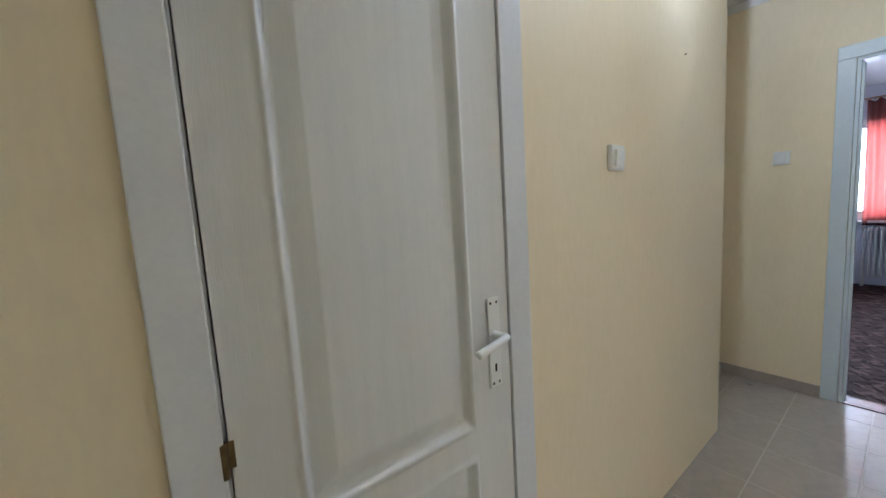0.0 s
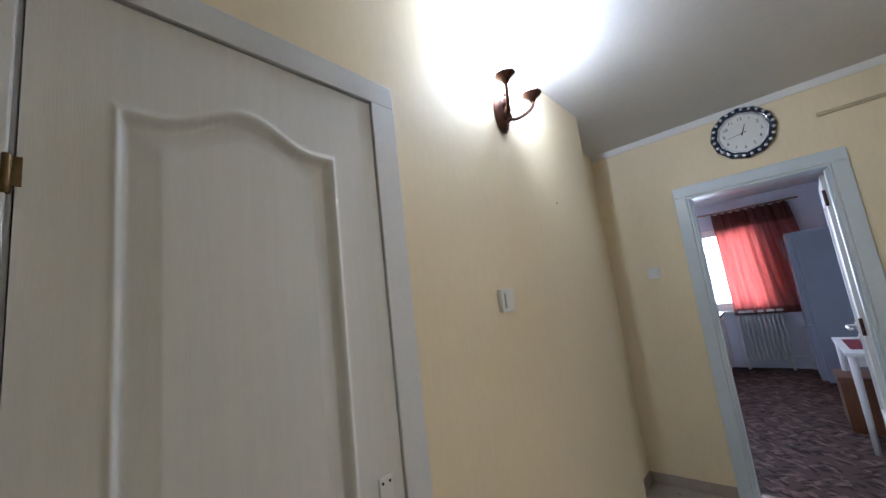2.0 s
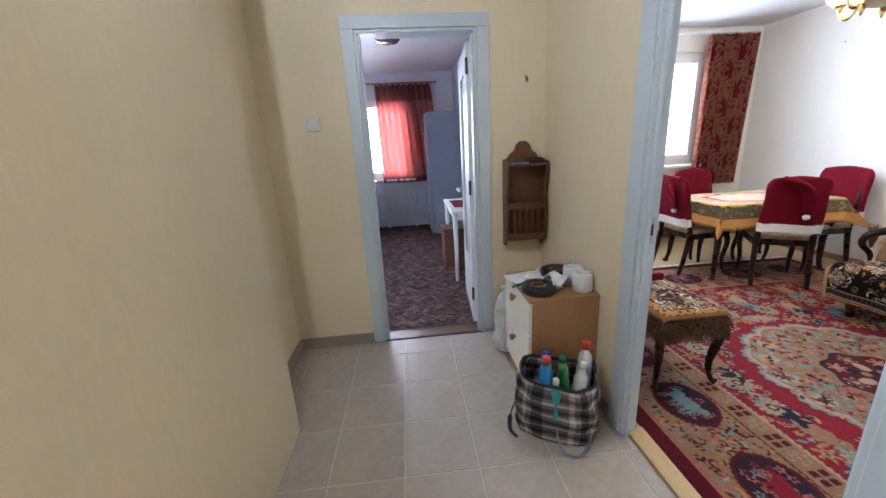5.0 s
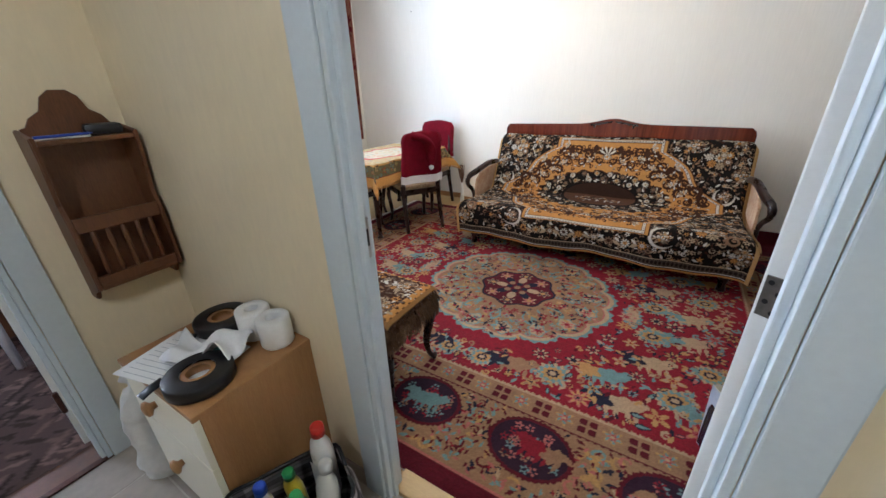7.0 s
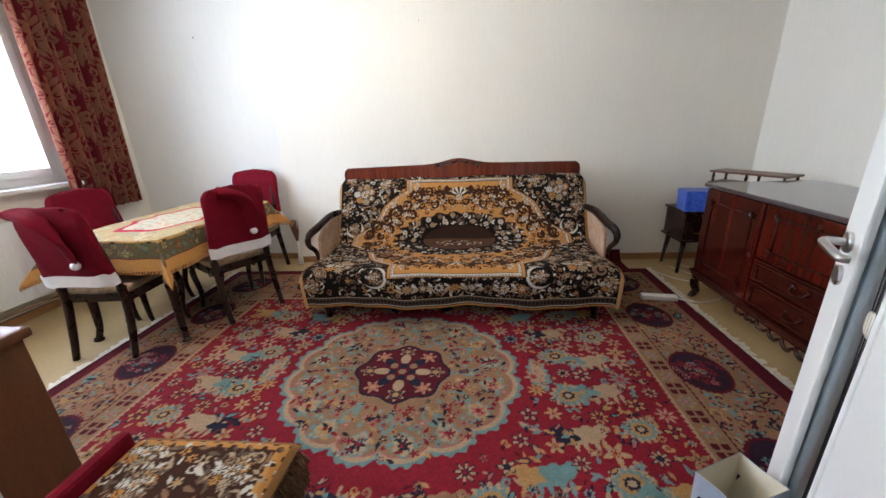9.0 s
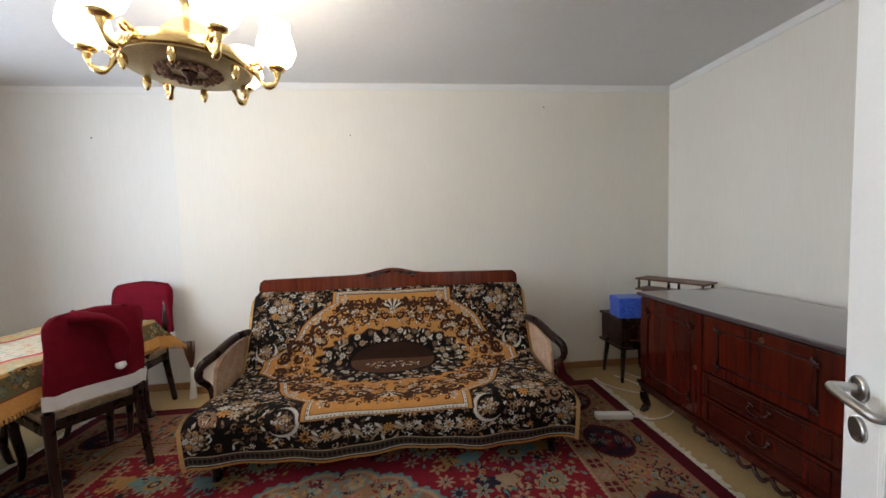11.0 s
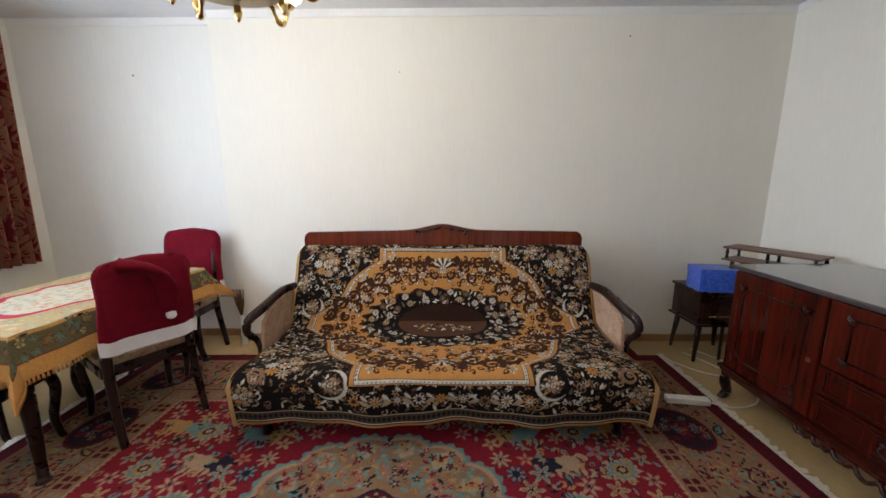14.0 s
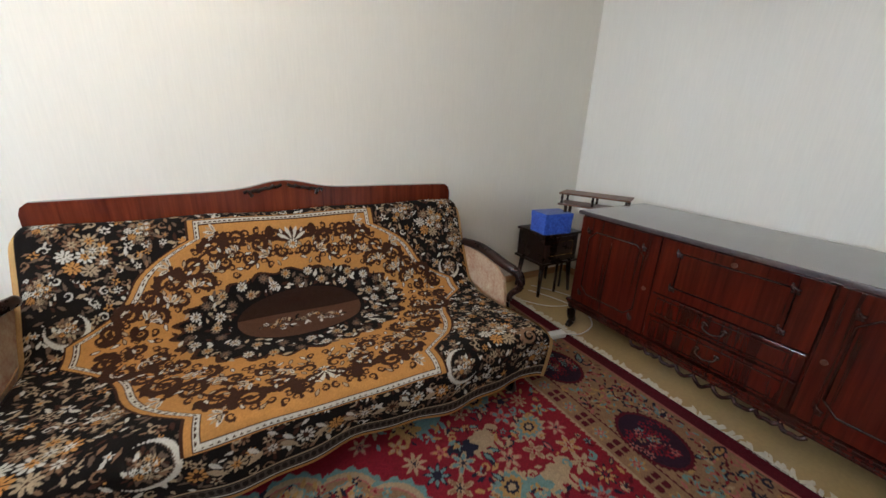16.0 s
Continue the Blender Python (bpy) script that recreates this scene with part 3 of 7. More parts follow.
# wall clock over the kitchen doorway: local face towards -y
clock = thing("wall_clock", "wall clock with a dark blue and silver twelve-sided rim", "clock", (-2.31, 1.155, 2.365), 90)
M_NAVY = material("dark_blue_lacquer", (0.012, 0.02, 0.045), 0.2, vary=0.3, scale=20, coat=0.5)
M_SILVER = material("silver_plastic", (0.62, 0.63, 0.65), 0.3, metal=0.6, vary=0.1)
part("rim", lathe(bmesh.new(), [(0.173, 0.0), (0.176, -0.02), (0.165, -0.034), (0.140, -0.034), (0.134, -0.026), (0.134, 0.0)], 12, (0, 0, 0), "y"), M_NAVY, clock, "dark blue twelve-sided rim")
part("inner_ring", lathe(bmesh.new(), [(0.137, -0.012), (0.137, -0.030), (0.124, -0.022), (0.124, -0.012)], 12, (0, 0, 0), "y"), M_SILVER, clock)
part("dial", lathe(bmesh.new(), [(0.13, -0.008), (0.13, -0.016)], 48, (0, 0, 0), "y"), M_PAPER, clock, "white dial")
for k in range(24):
    a = 2 * math.pi * (k + 0.5) / 24
    bm = bmesh.new()
    bmesh.ops.create_uvsphere(bm, u_segments=8, v_segments=5, radius=0.0095)
    for v in bm.verts:
        v.co = Vector((0.156 * math.sin(a) + v.co.x, -0.034 + v.co.y * 0.35, 0.156 * math.cos(a) + v.co.z))
    part("rim_stud", bm, M_SILVER, clock)
for k in range(1, 13):
    a = 2 * math.pi * k / 12
    text_mesh(str(k), 0.030, M_BLACK, clock, "numeral", Matrix.Translation((0.098 * math.sin(a), -0.0168, 0.098 * math.cos(a))) @ pose(0, 0, 0, 90, 0, 0))
for nm, hours, ln, wd in (("hour_hand", 12.7, 0.058, 0.0055), ("minute_hand", 8.6, 0.092, 0.004)):
    a = 2 * math.pi * hours / 12
    d = Vector((math.sin(a), 0, math.cos(a)))
    bm = tube(bmesh.new(), [Vector((0, -0.019, 0)) - 0.018 * d, Vector((0, -0.019, 0)) + ln * d], [wd, wd * 0.5], 6, 0.25)
    part(nm, bm, M_BLACK, clock)

# bronze wall sconce, lit
sconce = thing("wall_sconce", "dark bronze two-armed wall sconce, both bulbs lit", "wall lamp", (-0.515, 0.385, 2.26), 180)
bm = lathe(bmesh.new(), [(0.05, 0.0), (0.055, -0.008), (0.045, -0.018), (0.02, -0.026)], 24, (0, 0, 0), "y")
for v in bm.verts:
    v.co.z *= 1.7
part("backplate", bm, M_BRONZE, sconce, "oval bronze backplate", True)
bm = bmesh.new()
for k in range(5):
    tube(bm, spline([(0, -0.02, -0.05 + 0.02 * k), (0.015 * (-1) ** k, -0.04, -0.03 + 0.02 * k), (0, -0.035, 0.0 + 0.02 * k)], 5), [0.009] * 11, 8)
part("scroll_ornament", bm, M_BRONZE, sconce)
for sx in (-1, 1):
    arm = part("arm", tube(bmesh.new(), spline([(0, -0.02, -0.02), (0.03 * sx, -0.05, -0.035), (0.075 * sx, -0.085, -0.01), (0.105 * sx, -0.105, 0.025), (0.108 * sx, -0.108, 0.055)]), 0.0075, 10), M_BRONZE, sconce, "", True)
    at = (0.108 * sx, -0.108, 0.055)
    part("drip_cup", lathe(bmesh.new(), [(0.010, -0.01), (0.016, 0.004), (0.040, 0.022), (0.043, 0.028), (0.012, 0.024)], 20, at), M_BRONZE, arm, "", True)
    part("bulb", lathe(bmesh.new(), [(0.012, 0.03), (0.02, 0.05), (0.028, 0.08), (0.024, 0.11), (0.012, 0.135), (0.003, 0.15)], 18, at), glow("lit_bulb", (0.9, 0.96, 1.0), 60), arm, "glowing candle bulb", True)
    p = pose(-0.515, 0.385, 2.26, 0, 0, 180) @ Vector((at[0], at[1], at[2] + 0.17))
    lamp("sconce_light", "POINT", 11.5, Matrix.Translation(p), (0.88, 0.95, 1.0), 0.03)


# brown wooden wall rack in the corner
rack = thing("wall_shelf", "brown wooden wall rack with a crested back and a slatted pocket", "shelf", (-2.31, 1.79, 0.70))
W = 0.12
crest = [(-W, 0), (W, 0), (W, 0.55), (0.105, 0.555), (0.09, 0.58), (0.06, 0.60), (0.045, 0.64), (0.02, 0.66), (-0.02, 0.66), (-0.045, 0.64), (-0.06, 0.60), (-0.09, 0.58), (-0.105, 0.555), (-W, 0.55)]
part("back_panel", slab(bmesh.new(), crest, 0.012, lambda u, v, w: (0.001 + w, u, v)), M_BROWN, rack, "crested back panel")
for sy in (-1, 1):
    out = [(0.0, -0.03), (0.05, -0.03), (0.06, 0.0), (0.115, 0.02), (0.115, 0.25), (0.09, 0.32), (0.125, 0.46), (0.125, 0.53), (0.0, 0.55)]
    part("side_panel", slab(bmesh.new(), out, 0.014, lambda u, v, w: (0.002 + u, sy * (W + 0.001) + sy * w, v), bevel=0.003), M_BROWN, rack)
part("shelf_board", boxes((0.013, 0.125, -W, W, 0.505, 0.520), bevel=0.003), M_BROWN, rack)
part("shelf_board", boxes((0.013, 0.110, -W, W, 0.015, 0.030), bevel=0.003), M_BROWN, rack)
part("pocket_rail", boxes((0.098, 0.112, -W, W, 0.225, 0.275), bevel=0.003), M_BROWN, rack)
part("pocket_rail", boxes((0.098, 0.112, -W, W, 0.030, 0.065), bevel=0.003), M_BROWN, rack)
for k in range(5):
    y = -0.084 + 0.042 * k
    part("slat", lathe(bmesh.new(), [(0.006, 0.065), (0.009, 0.10), (0.006, 0.145), (0.009, 0.19), (0.006, 0.225)], 8, (0.105, y, 0)), M_BROWN, rack)
bm = bmesh.new()
box(bm, -0.05, 0.05, -0.03, 0.03, 0, 0.035, 0.014)
solid("sunglasses_case", bm, M_BLACK, "dark glasses case lying on the wall rack", "case", (-2.235, 1.85, 1.221), 80)
bm = bmesh.new()
box(bm, -0.07, 0.07, -0.03, 0.03, 0, 0.004)
solid("paper_slip", bm, M_PAPER, "white paper slips lying on the wall rack", "paper", (-2.235, 1.74, 1.221), 70)
solid("ballpoint_pen", tube(bmesh.new(), [(-0.07, 0, 0.005), (0.06, 0, 0.005), (0.072, 0, 0.005)], [0.0045, 0.0045, 0.001], 8), material("blue_plastic", (0.02, 0.06, 0.4), 0.3), "blue ballpoint pen lying on the wall rack", "pen", (-2.20, 1.74, 1.225), 95)

# small hall cabinet, front towards -y
cabinet = thing("hall_cabinet", "small oak veneer cabinet with an ivory front and two round knobs", "cabinet", (-1.93, 1.575, 0))
CW, CD, CH = 0.44, 0.365, 0.597
part("body", boxes((0, CW, 0.018, CD, 0.0, CH - 0.018), bevel=0.002), M_OAK, cabinet)
part("top", boxes((-0.002, CW + 0.002, 0.0, CD, CH - 0.018, CH), bevel=0.003), M_OAK, cabinet)
for z0, z1 in ((0.09, 0.40), (0.404, CH - 0.02)):
    front = part("drawer_front", boxes((0.003, CW - 0.001, 0.0, 0.0175, z0, z1), bevel=0.002), M_IVORY, cabinet, "ivory front panel")
    part("knob", lathe(bmesh.new(), [(0.010, 0.0), (0.012, -0.010), (0.024, -0.018), (0.024, -0.026), (0.012, -0.032)], 16, (CW / 2 - 0.02, 0, (z0 + z1) / 2 + 0.03), "y"), M_OAK, front, "round brown knob", True)


def tape_reel(at, turn, label):
    ob = thing("tape_reel", label, "tape", at, turn, group="black tape reels on the cabinet")
    part("roll", lathe(bmesh.new(), [(0.044, 0.0), (0.084, 0.0), (0.088, 0.004), (0.088, 0.036), (0.084, 0.040), (0.044, 0.040)], 36, close=False), M_BLACK, ob)
    part("core", lathe(bmesh.new(), [(0.030, 0.001), (0.0435, 0.001), (0.0435, 0.037), (0.030, 0.037)], 28, close=False), M_OAK, ob, "brown cardboard core")
    bm = bmesh.new()
    bm2 = [(-0.088, -0.04, 0.02), (-0.10, -0.07, 0.012), (-0.105, -0.095, 0.004)]
    tube(bm, bm2, [0.018, 0.018, 0.016], 6, 0.08)
    part("tape_end", bm, M_BLACK, ob)


tape_reel((-1.60, 1.66, CH), 15, "black tape reel with a loose end, lying on the cabinet")
tape_reel((-1.815, 1.845, CH), 60, "black tape reel lying against the wall on the cabinet")


def paper_roll(at, r=0.052, h=0.10):
    ob = thing("paper_roll", "white toilet paper roll standing on the cabinet", "paper roll", at, group="paper rolls on the cabinet")
    bm = lathe(bmesh.new(), [(0.02, 0.004), (0.022, 0.0), (r - 0.004, 0.0), (r, 0.005), (r, h - 0.006), (r - 0.005, h), (0.022, h), (0.02, h - 0.004), (0.02, 0.004)], 28, close=False)
    for v in bm.verts:
        v.co += 0.0015 * noise.noise_vector(v.co * 40)
    part("roll", bm, M_PAPER, ob, "", True)


paper_roll((-1.665, 1.875, CH))
paper_roll((-1.565, 1.880, CH), 0.050, 0.098)
n = 26
u, v = np.meshgrid(np.linspace(-0.13, 0.13, n), np.linspace(-0.055, 0.055, n))
z = 0.02 + 0.045 * np.exp(-((u - 0.07) / 0.07) ** 2) + 0.014 * np.sin(u * 50 + v * 30) + 0.01 * np.cos(v * 70 - u * 20)
me = sheet("crumpled_tissue", np.stack([u, v + 0.02 * np.sin(u * 25), np.maximum(z, 0.004)], -1), np.ones((n, n, 3)) * 0.82, M_PRINT)
ob = new("crumpled_tissue", me)
ob.matrix_world = pose(-1.70, 1.735, CH, 0, 0, 20)
ob.modifiers.new("thick", "SOLIDIFY").thickness = 0.003
tagged(ob, "loose end of white tissue draped over the cabinet top", "tissue")
bm = bmesh.new()
box(bm, -0.15, 0.15, -0.105, 0.105, 0, 0.003)
leaflet = thing("leaflet", "printed white leaflet lying on the cabinet", "leaflet", (-1.74, 1.68, CH), 14)
part("page", bm, M_PAPER, leaflet)
bm = bmesh.new()
for k in range(9):
    box(bm, -0.13, 0.0 + 0.09 * ((k * 37) % 10) / 10, -0.09 + 0.019 * k, -0.088 + 0.019 * k, 0.0032, 0.0036)
part("print_lines", bm, material("grey_print", (0.45, 0.46, 0.48), 0.8), leaflet)
part("print_picture", boxes((0.05, 0.12, 0.03, 0.085, 0.0032, 0.0037)), material("teal_print", (0.2, 0.45, 0.45), 0.8), leaflet)


# plaid laundry bag with cleaning bottles
def bottle(at, colour, cap, h=0.24, r=0.036, label="cleaning bottle", neck=0.4, tilt=0):
    ob = thing("bottle", label, "bottle", at, group="cleaning bottles in the plaid bag")
    ob.matrix_world = pose(*at, tilt, tilt * 0.6, 0)
    m = material("bottle_plastic", colour, 0.3, vary=0.05, coat=0.3)
    bm = lathe(bmesh.new(), [(r * 0.9, 0.0), (r, 0.01), (r, h * 0.62), (r * 0.85, h * 0.74), (r * neck, h * 0.84), (r * neck, h * 0.88)], 20)
    for v in bm.verts:
        v.co.y *= 0.72
    part("bottle_body", bm, m, ob, "", True)
    part("cap", lathe(bmesh.new(), [(r * 0.5, h * 0.87), (r * 0.48, h * 0.98), (r * 0.36, h)], 14), material("cap_plastic", cap, 0.35), ob)
    part("label_band", boxes((-r * 0.6, r * 0.6, -r * 0.745, -r * 0.73, h * 0.15, h * 0.5), bevel=0.0), material("paper_band", tuple(0.5 * c + 0.3 for c in colour), 0.6), ob)
    return ob


# ---- pattern painter ----
class Canvas:
    """Woven patterns: colours on a grid in metres, laid later on a mesh."""

    def __init__(self, w, h, step, ground, seed=1):
        self.step, self.nx, self.ny = step, int(round(w / step)) + 1, int(round(h / step)) + 1
        self.x = np.linspace(-w / 2, w / 2, self.nx)
        self.y = np.linspace(-h / 2, h / 2, self.ny)
        self.c = np.empty((self.ny, self.nx, 3))
        self.c[:] = ground
        self.rng = random.Random(seed)

    def win(self, x, y, r):
        i0, i1 = np.searchsorted(self.x, (x - r, x + r))
        j0, j1 = np.searchsorted(self.y, (y - r, y + r))
        if i1 <= i0 or j1 <= j0:
            return None
        u, v = np.meshgrid(self.x[i0:i1] - x, self.y[j0:j1] - y)
        return self.c[j0:j1, i0:i1], u, v

    def fill(self, mask, colour):
        self.c[mask] = colour

    def ellipse(self, x, y, rx, ry, colour, turn=0.0, wave=0.0, n=12):
        w = self.win(x, y, max(rx, ry) * 1.25)
        if w is None:
            return
        c, u, v = w
        a, b = u * math.cos(turn) + v * math.sin(turn), v * math.cos(turn) - u * math.sin(turn)
        d = np.sqrt((a / rx) ** 2 + (b / ry) ** 2)
        if wave:
            d = d / (1 + wave * np.cos(n * np.arctan2(b, a)))
        c[d < 1] = colour

    def flower(self, x, y, r, n, petal, heart, edge=None, turn=0.0):
        w = self.win(x, y, r * 1.1)
        if w is None:
            return
        c, u, v = w
        d, a = np.hypot(u, v), np.arctan2(v, u) + turn
        lobe = r * (0.68 + 0.32 * np.cos(n * a))
        if edge is not None:
            c[d < lobe] = edge
            lobe = lobe * 0.8
        c[d < lobe] = petal
        c[d < r * 0.32] = heart

    def leaf(self, x, y, r, turn, colour, fat=0.35):
        w = self.win(x, y, r)
        if w is None:
            return
        c, u, v = w
        a, b = u * math.cos(turn) + v * math.sin(turn), v * math.cos(turn) - u * math.sin(turn)
        c[np.abs(b) < fat * r * np.clip(1 - (a / r) ** 2, 0, 1) * (1 + 0.5 * a / r)] = colour

    def stroke(self, pts, width, colour, taper=True):
        n = len(pts)
        for k, (x, y) in enumerate(pts):
            r = width * ((1.15 - k / n) if taper else 1)
            w = self.win(x, y, r + self.step)
            if w is not None:
                c, u, v = w
                c[u * u + v * v < r * r] = colour

    def scroll(self, x, y, size, turn, hand, colour, width, loops=1.6):
        pts = []
        for k in range(46):
            t = k / 45
            a = turn + hand * loops * 2 * math.pi * t
            r = size * (1 - 0.82 * t)
            pts.append((x + r * math.cos(a), y + r * math.sin(a)))
        self.stroke(pts, width, colour)

    def scatter(self, n, x0, x1, y0, y1, draw, keep=lambda x, y: True, gap=0.05):
        done = []
        for _ in range(n * 6):
            x, y = self.rng.uniform(x0, x1), self.rng.uniform(y0, y1)
            if keep(x, y) and all((x - a) ** 2 + (y - b) ** 2 > gap * gap for a, b in done):
                draw(x, y)
                done.append((x, y))
                if len(done) >= n:
                    break
        return done


# rug colours
RED, WINE, TANC, CREAM, NAVY, SKY, GOLD, ROSE = ((0.195, 0.010, 0.018), (0.085, 0.006, 0.012), (0.235, 0.133, 0.068), (0.33, 0.23, 0.132), (0.014, 0.013, 0.026),
                                                 (0.120, 0.205, 0.195), (0.34, 0.19, 0.065), (0.32, 0.10, 0.08))
RW, RH = 3.86, 2.98


def paint_rug():
    cv = Canvas(RW, RH, 0.0052, WINE, 4)
    rng = cv.rng
    X, Y = np.meshgrid(cv.x, cv.y)
    edge = np.minimum(RW / 2 - np.abs(X), RH / 2 - np.abs(Y))
    jag = 0.004 * np.sin((X + Y) * 210)
    cv.fill(edge > 0.085, ROSE)
    cv.fill(edge > 0.095, TANC)
    cv.fill(edge > 0.468 + jag * 0.3, WINE)
    cv.fill(edge > 0.478, TANC)
    cv.fill(edge > 0.586, CREAM)
    cv.fill(edge > 0.600 + jag, RED)

    def small(x, y, s=1.0):
        k = rng.random()
        a = rng.uniform(0, 6.28)
        if k < 0.32:
            cv.flower(x, y, s * rng.uniform(0.028, 0.05), rng.choice((5, 6, 8)), rng.choice((CREAM, TANC, GOLD, SKY, CREAM)), rng.choice((RED, NAVY, GOLD)), rng.choice((NAVY, WINE, NAVY)), a)
        elif k < 0.55:
            r = s * rng.uniform(0.03, 0.055)
            cv.leaf(x, y, r * 1.15, a, NAVY, 0.42)
            cv.leaf(x, y, r * 0.9, a, rng.choice((SKY, GOLD, CREAM, ROSE, TANC)), 0.3)
        elif k < 0.75:
            cv.leaf(x, y, s * 0.045, a, rng.choice((GOLD, CREAM, SKY)))
            cv.leaf(x + 0.02 * math.cos(a + 1), y + 0.02 * math.sin(a + 1), s * 0.035, a + 1.2, rng.choice((NAVY, SKY, GOLD)))
        else:
            cv.scroll(x, y, s * 0.032, a, rng.choice((-1, 1)), rng.choice((CREAM, TANC, SKY, GOLD)), 0.0065, 1.1)

    inner_x, inner_y = RW / 2 - 0.62, RH / 2 - 0.62
    # large field motifs, mirrored about the middle
    def palmette(x, y, r):
        for c, k, n in ((CREAM, 1.0, 14), (SKY, 0.82, 12), (GOLD, 0.6, 10), (NAVY, 0.36, 8), (CREAM, 0.2, 6)):
            cv.ellipse(x, y, r * k, r * k * 0.85, c, 0.3, 0.12, n)

    def beast(x, y, s, c, d, hand):
        """A plain woven blob with a paler and a darker half."""
        cv.ellipse(x, y, 0.085 * s, 0.05 * s, c, 0.2 * hand, 0.1, 5)
        cv.ellipse(x + 0.075 * s * hand, y + 0.035 * s, 0.035 * s, 0.03 * s, c, 0, 0.1, 4)
        for k in (-0.06, -0.02, 0.03, 0.065):
            cv.leaf(x + k * s, y - 0.06 * s, 0.04 * s, 1.4 + 0.25 * hand, c, 0.28)
        cv.ellipse(x - 0.10 * s * hand, y - 0.005, 0.06 * s, 0.045 * s, d, -0.3 * hand, 0.18, 6)
        cv.leaf(x - 0.16 * s * hand, y + 0.01, 0.05 * s, 0.6 * hand, d, 0.3)
        cv.leaf(x - 0.12 * s * hand, y - 0.06 * s, 0.045 * s, 1.2, d, 0.28)

    big = []
    for sx in (-1, 1):
        for sy in (-1, 1):
            for x, y, s in ((0.86, 0.16, 1), (0.98, 0.62, 1), (0.46, 0.72, 1), (1.12, 0.36, 0.9), (0.10, 0.78, 0.9)):
                big.append((sx * x, sy * y))
                if (x * 100) % 2 < 1:
                    palmette(sx * x, sy * y, 0.085 * s)
                else:
                    palmette(sx * x, sy * y, 0.07 * s)
            for x, y, c, d in ((0.70, 0.60, SKY, GOLD), (0.28, 0.74, TANC, NAVY), (0.78, 0.76, CREAM, NAVY), (1.05, 0.12, CREAM, SKY), (1.16, 0.66, GOLD, SKY), (0.88, 0.40, CREAM, NAVY)):
                beast(sx * x, sy * y, 0.95, c, d, sx)
                big.append((sx * x, sy * y))
            cv.ellipse(sx * 0.74, sy * 0.02, 0.05, 0.10, SKY, 0.2 * sx, 0.15, 8)
            cv.ellipse(sx * 0.74, sy * 0.02, 0.035, 0.08, CREAM, 0.2 * sx, 0.15, 8)

    def star(x, y, r, petal, heart, rim, n, turn):
        cv.flower(x, y, r, n, petal, heart, rim, turn)
        cv.flower(x, y, r * 0.45, n, rim, heart, None, turn + 0.4)

    stars = []
    for _ in range(2400):
        x, y = rng.uniform(0.03, inner_x - 0.03), rng.uniform(-inner_y + 0.04, inner_y - 0.04)
        if x * x + y * y < 0.70 ** 2 or any((x - a) ** 2 + (y - b) ** 2 < 0.125 ** 2 for a, b in big) or any((x - a) ** 2 + (y - b) ** 2 < 0.092 ** 2 for a, b in stars):
            continue
        stars.append((x, y))
        r, petal, heart, rim, n, t = rng.uniform(0.042, 0.06), rng.choice((CREAM, TANC, GOLD, CREAM, SKY)), rng.choice((RED, NAVY)), rng.choice((NAVY, ROSE, GOLD, CREAM)), rng.choice((5, 6, 8)), rng.uniform(0, 6)
        for sx in (-1, 1):
            star(sx * x, y, r, petal, heart, rim, n, t * sx)
    big += [(sx * x, y) for x, y in stars for sx in (-1, 1)]

    def free(x, y):
        return x * x + y * y > 0.69 ** 2 and all((x - a) ** 2 + (y - b) ** 2 > 0.066 ** 2 for a, b in big)

    cv.scatter(520, -inner_x, inner_x, -inner_y, inner_y, lambda x, y: small(x, y, 0.62), free, 0.04)
    cv.scatter(420, -inner_x, inner_x, -inner_y, inner_y, lambda x, y: cv.leaf(x, y, rng.uniform(0.014, 0.026), rng.uniform(0, 6), rng.choice((CREAM, GOLD, SKY, NAVY, WINE))), free, 0.021)
    # scalloped medallion
    d, a = np.hypot(X, Y * 1.07), np.arctan2(Y, X)
    lobe = 1 + 0.075 * np.abs(np.sin(8 * a)) ** 0.7 - 0.045
    fine = 1 + 0.014 * np.sin(64 * a)
    cv.fill(d < 0.632 * lobe * fine, SKY)
    cv.fill(d < 0.612 * lobe, CREAM)
    cv.fill(d < 0.588 * lobe, ROSE)
    cv.fill(d < 0.580 * lobe, TANC)
    cv.fill(d < 0.544 * lobe, SKY)
    cv.fill(d < 0.537 * lobe, TANC)
    for k in range(16):
        t = 2 * math.pi * (k + 0.5) / 16
        x, y = 0.50 * math.cos(t), 0.50 * math.sin(t)
        cv.ellipse(x, y, 0.062, 0.050, SKY, t, 0.12, 6)
        cv.ellipse(x, y, 0.054, 0.042, CREAM, t, 0.1, 6)
        cv.flower(x, y, 0.040, 6, rng.choice((ROSE, GOLD, NAVY)), RED, None, t)
    for k in range(12):
        t = 2 * math.pi * k / 12
        cv.leaf(0.37 * math.cos(t), 0.37 * math.sin(t), 0.075, t, SKY, 0.42)
        cv.leaf(0.37 * math.cos(t), 0.37 * math.sin(t), 0.05, t, TANC, 0.4)
        cv.flower(0.36 * math.cos(t + 0.26), 0.36 * math.sin(t + 0.26), 0.034, 7, ROSE if k % 2 else RED, NAVY, CREAM, t)
    cv.scatter(420, -0.58, 0.58, -0.58, 0.58, lambda x, y: (cv.flower(x, y, rng.uniform(0.013, 0.026), 5, rng.choice((RED, ROSE, GOLD, SKY, NAVY)), rng.choice((CREAM, RED)), None, rng.uniform(0, 6))
                                                            if rng.random() < 0.6 else cv.leaf(x, y, 0.024, rng.uniform(0, 6), rng.choice((SKY, GOLD, RED, NAVY)))), lambda x, y: 0.27 < math.hypot(x, y) < 0.575, 0.026)
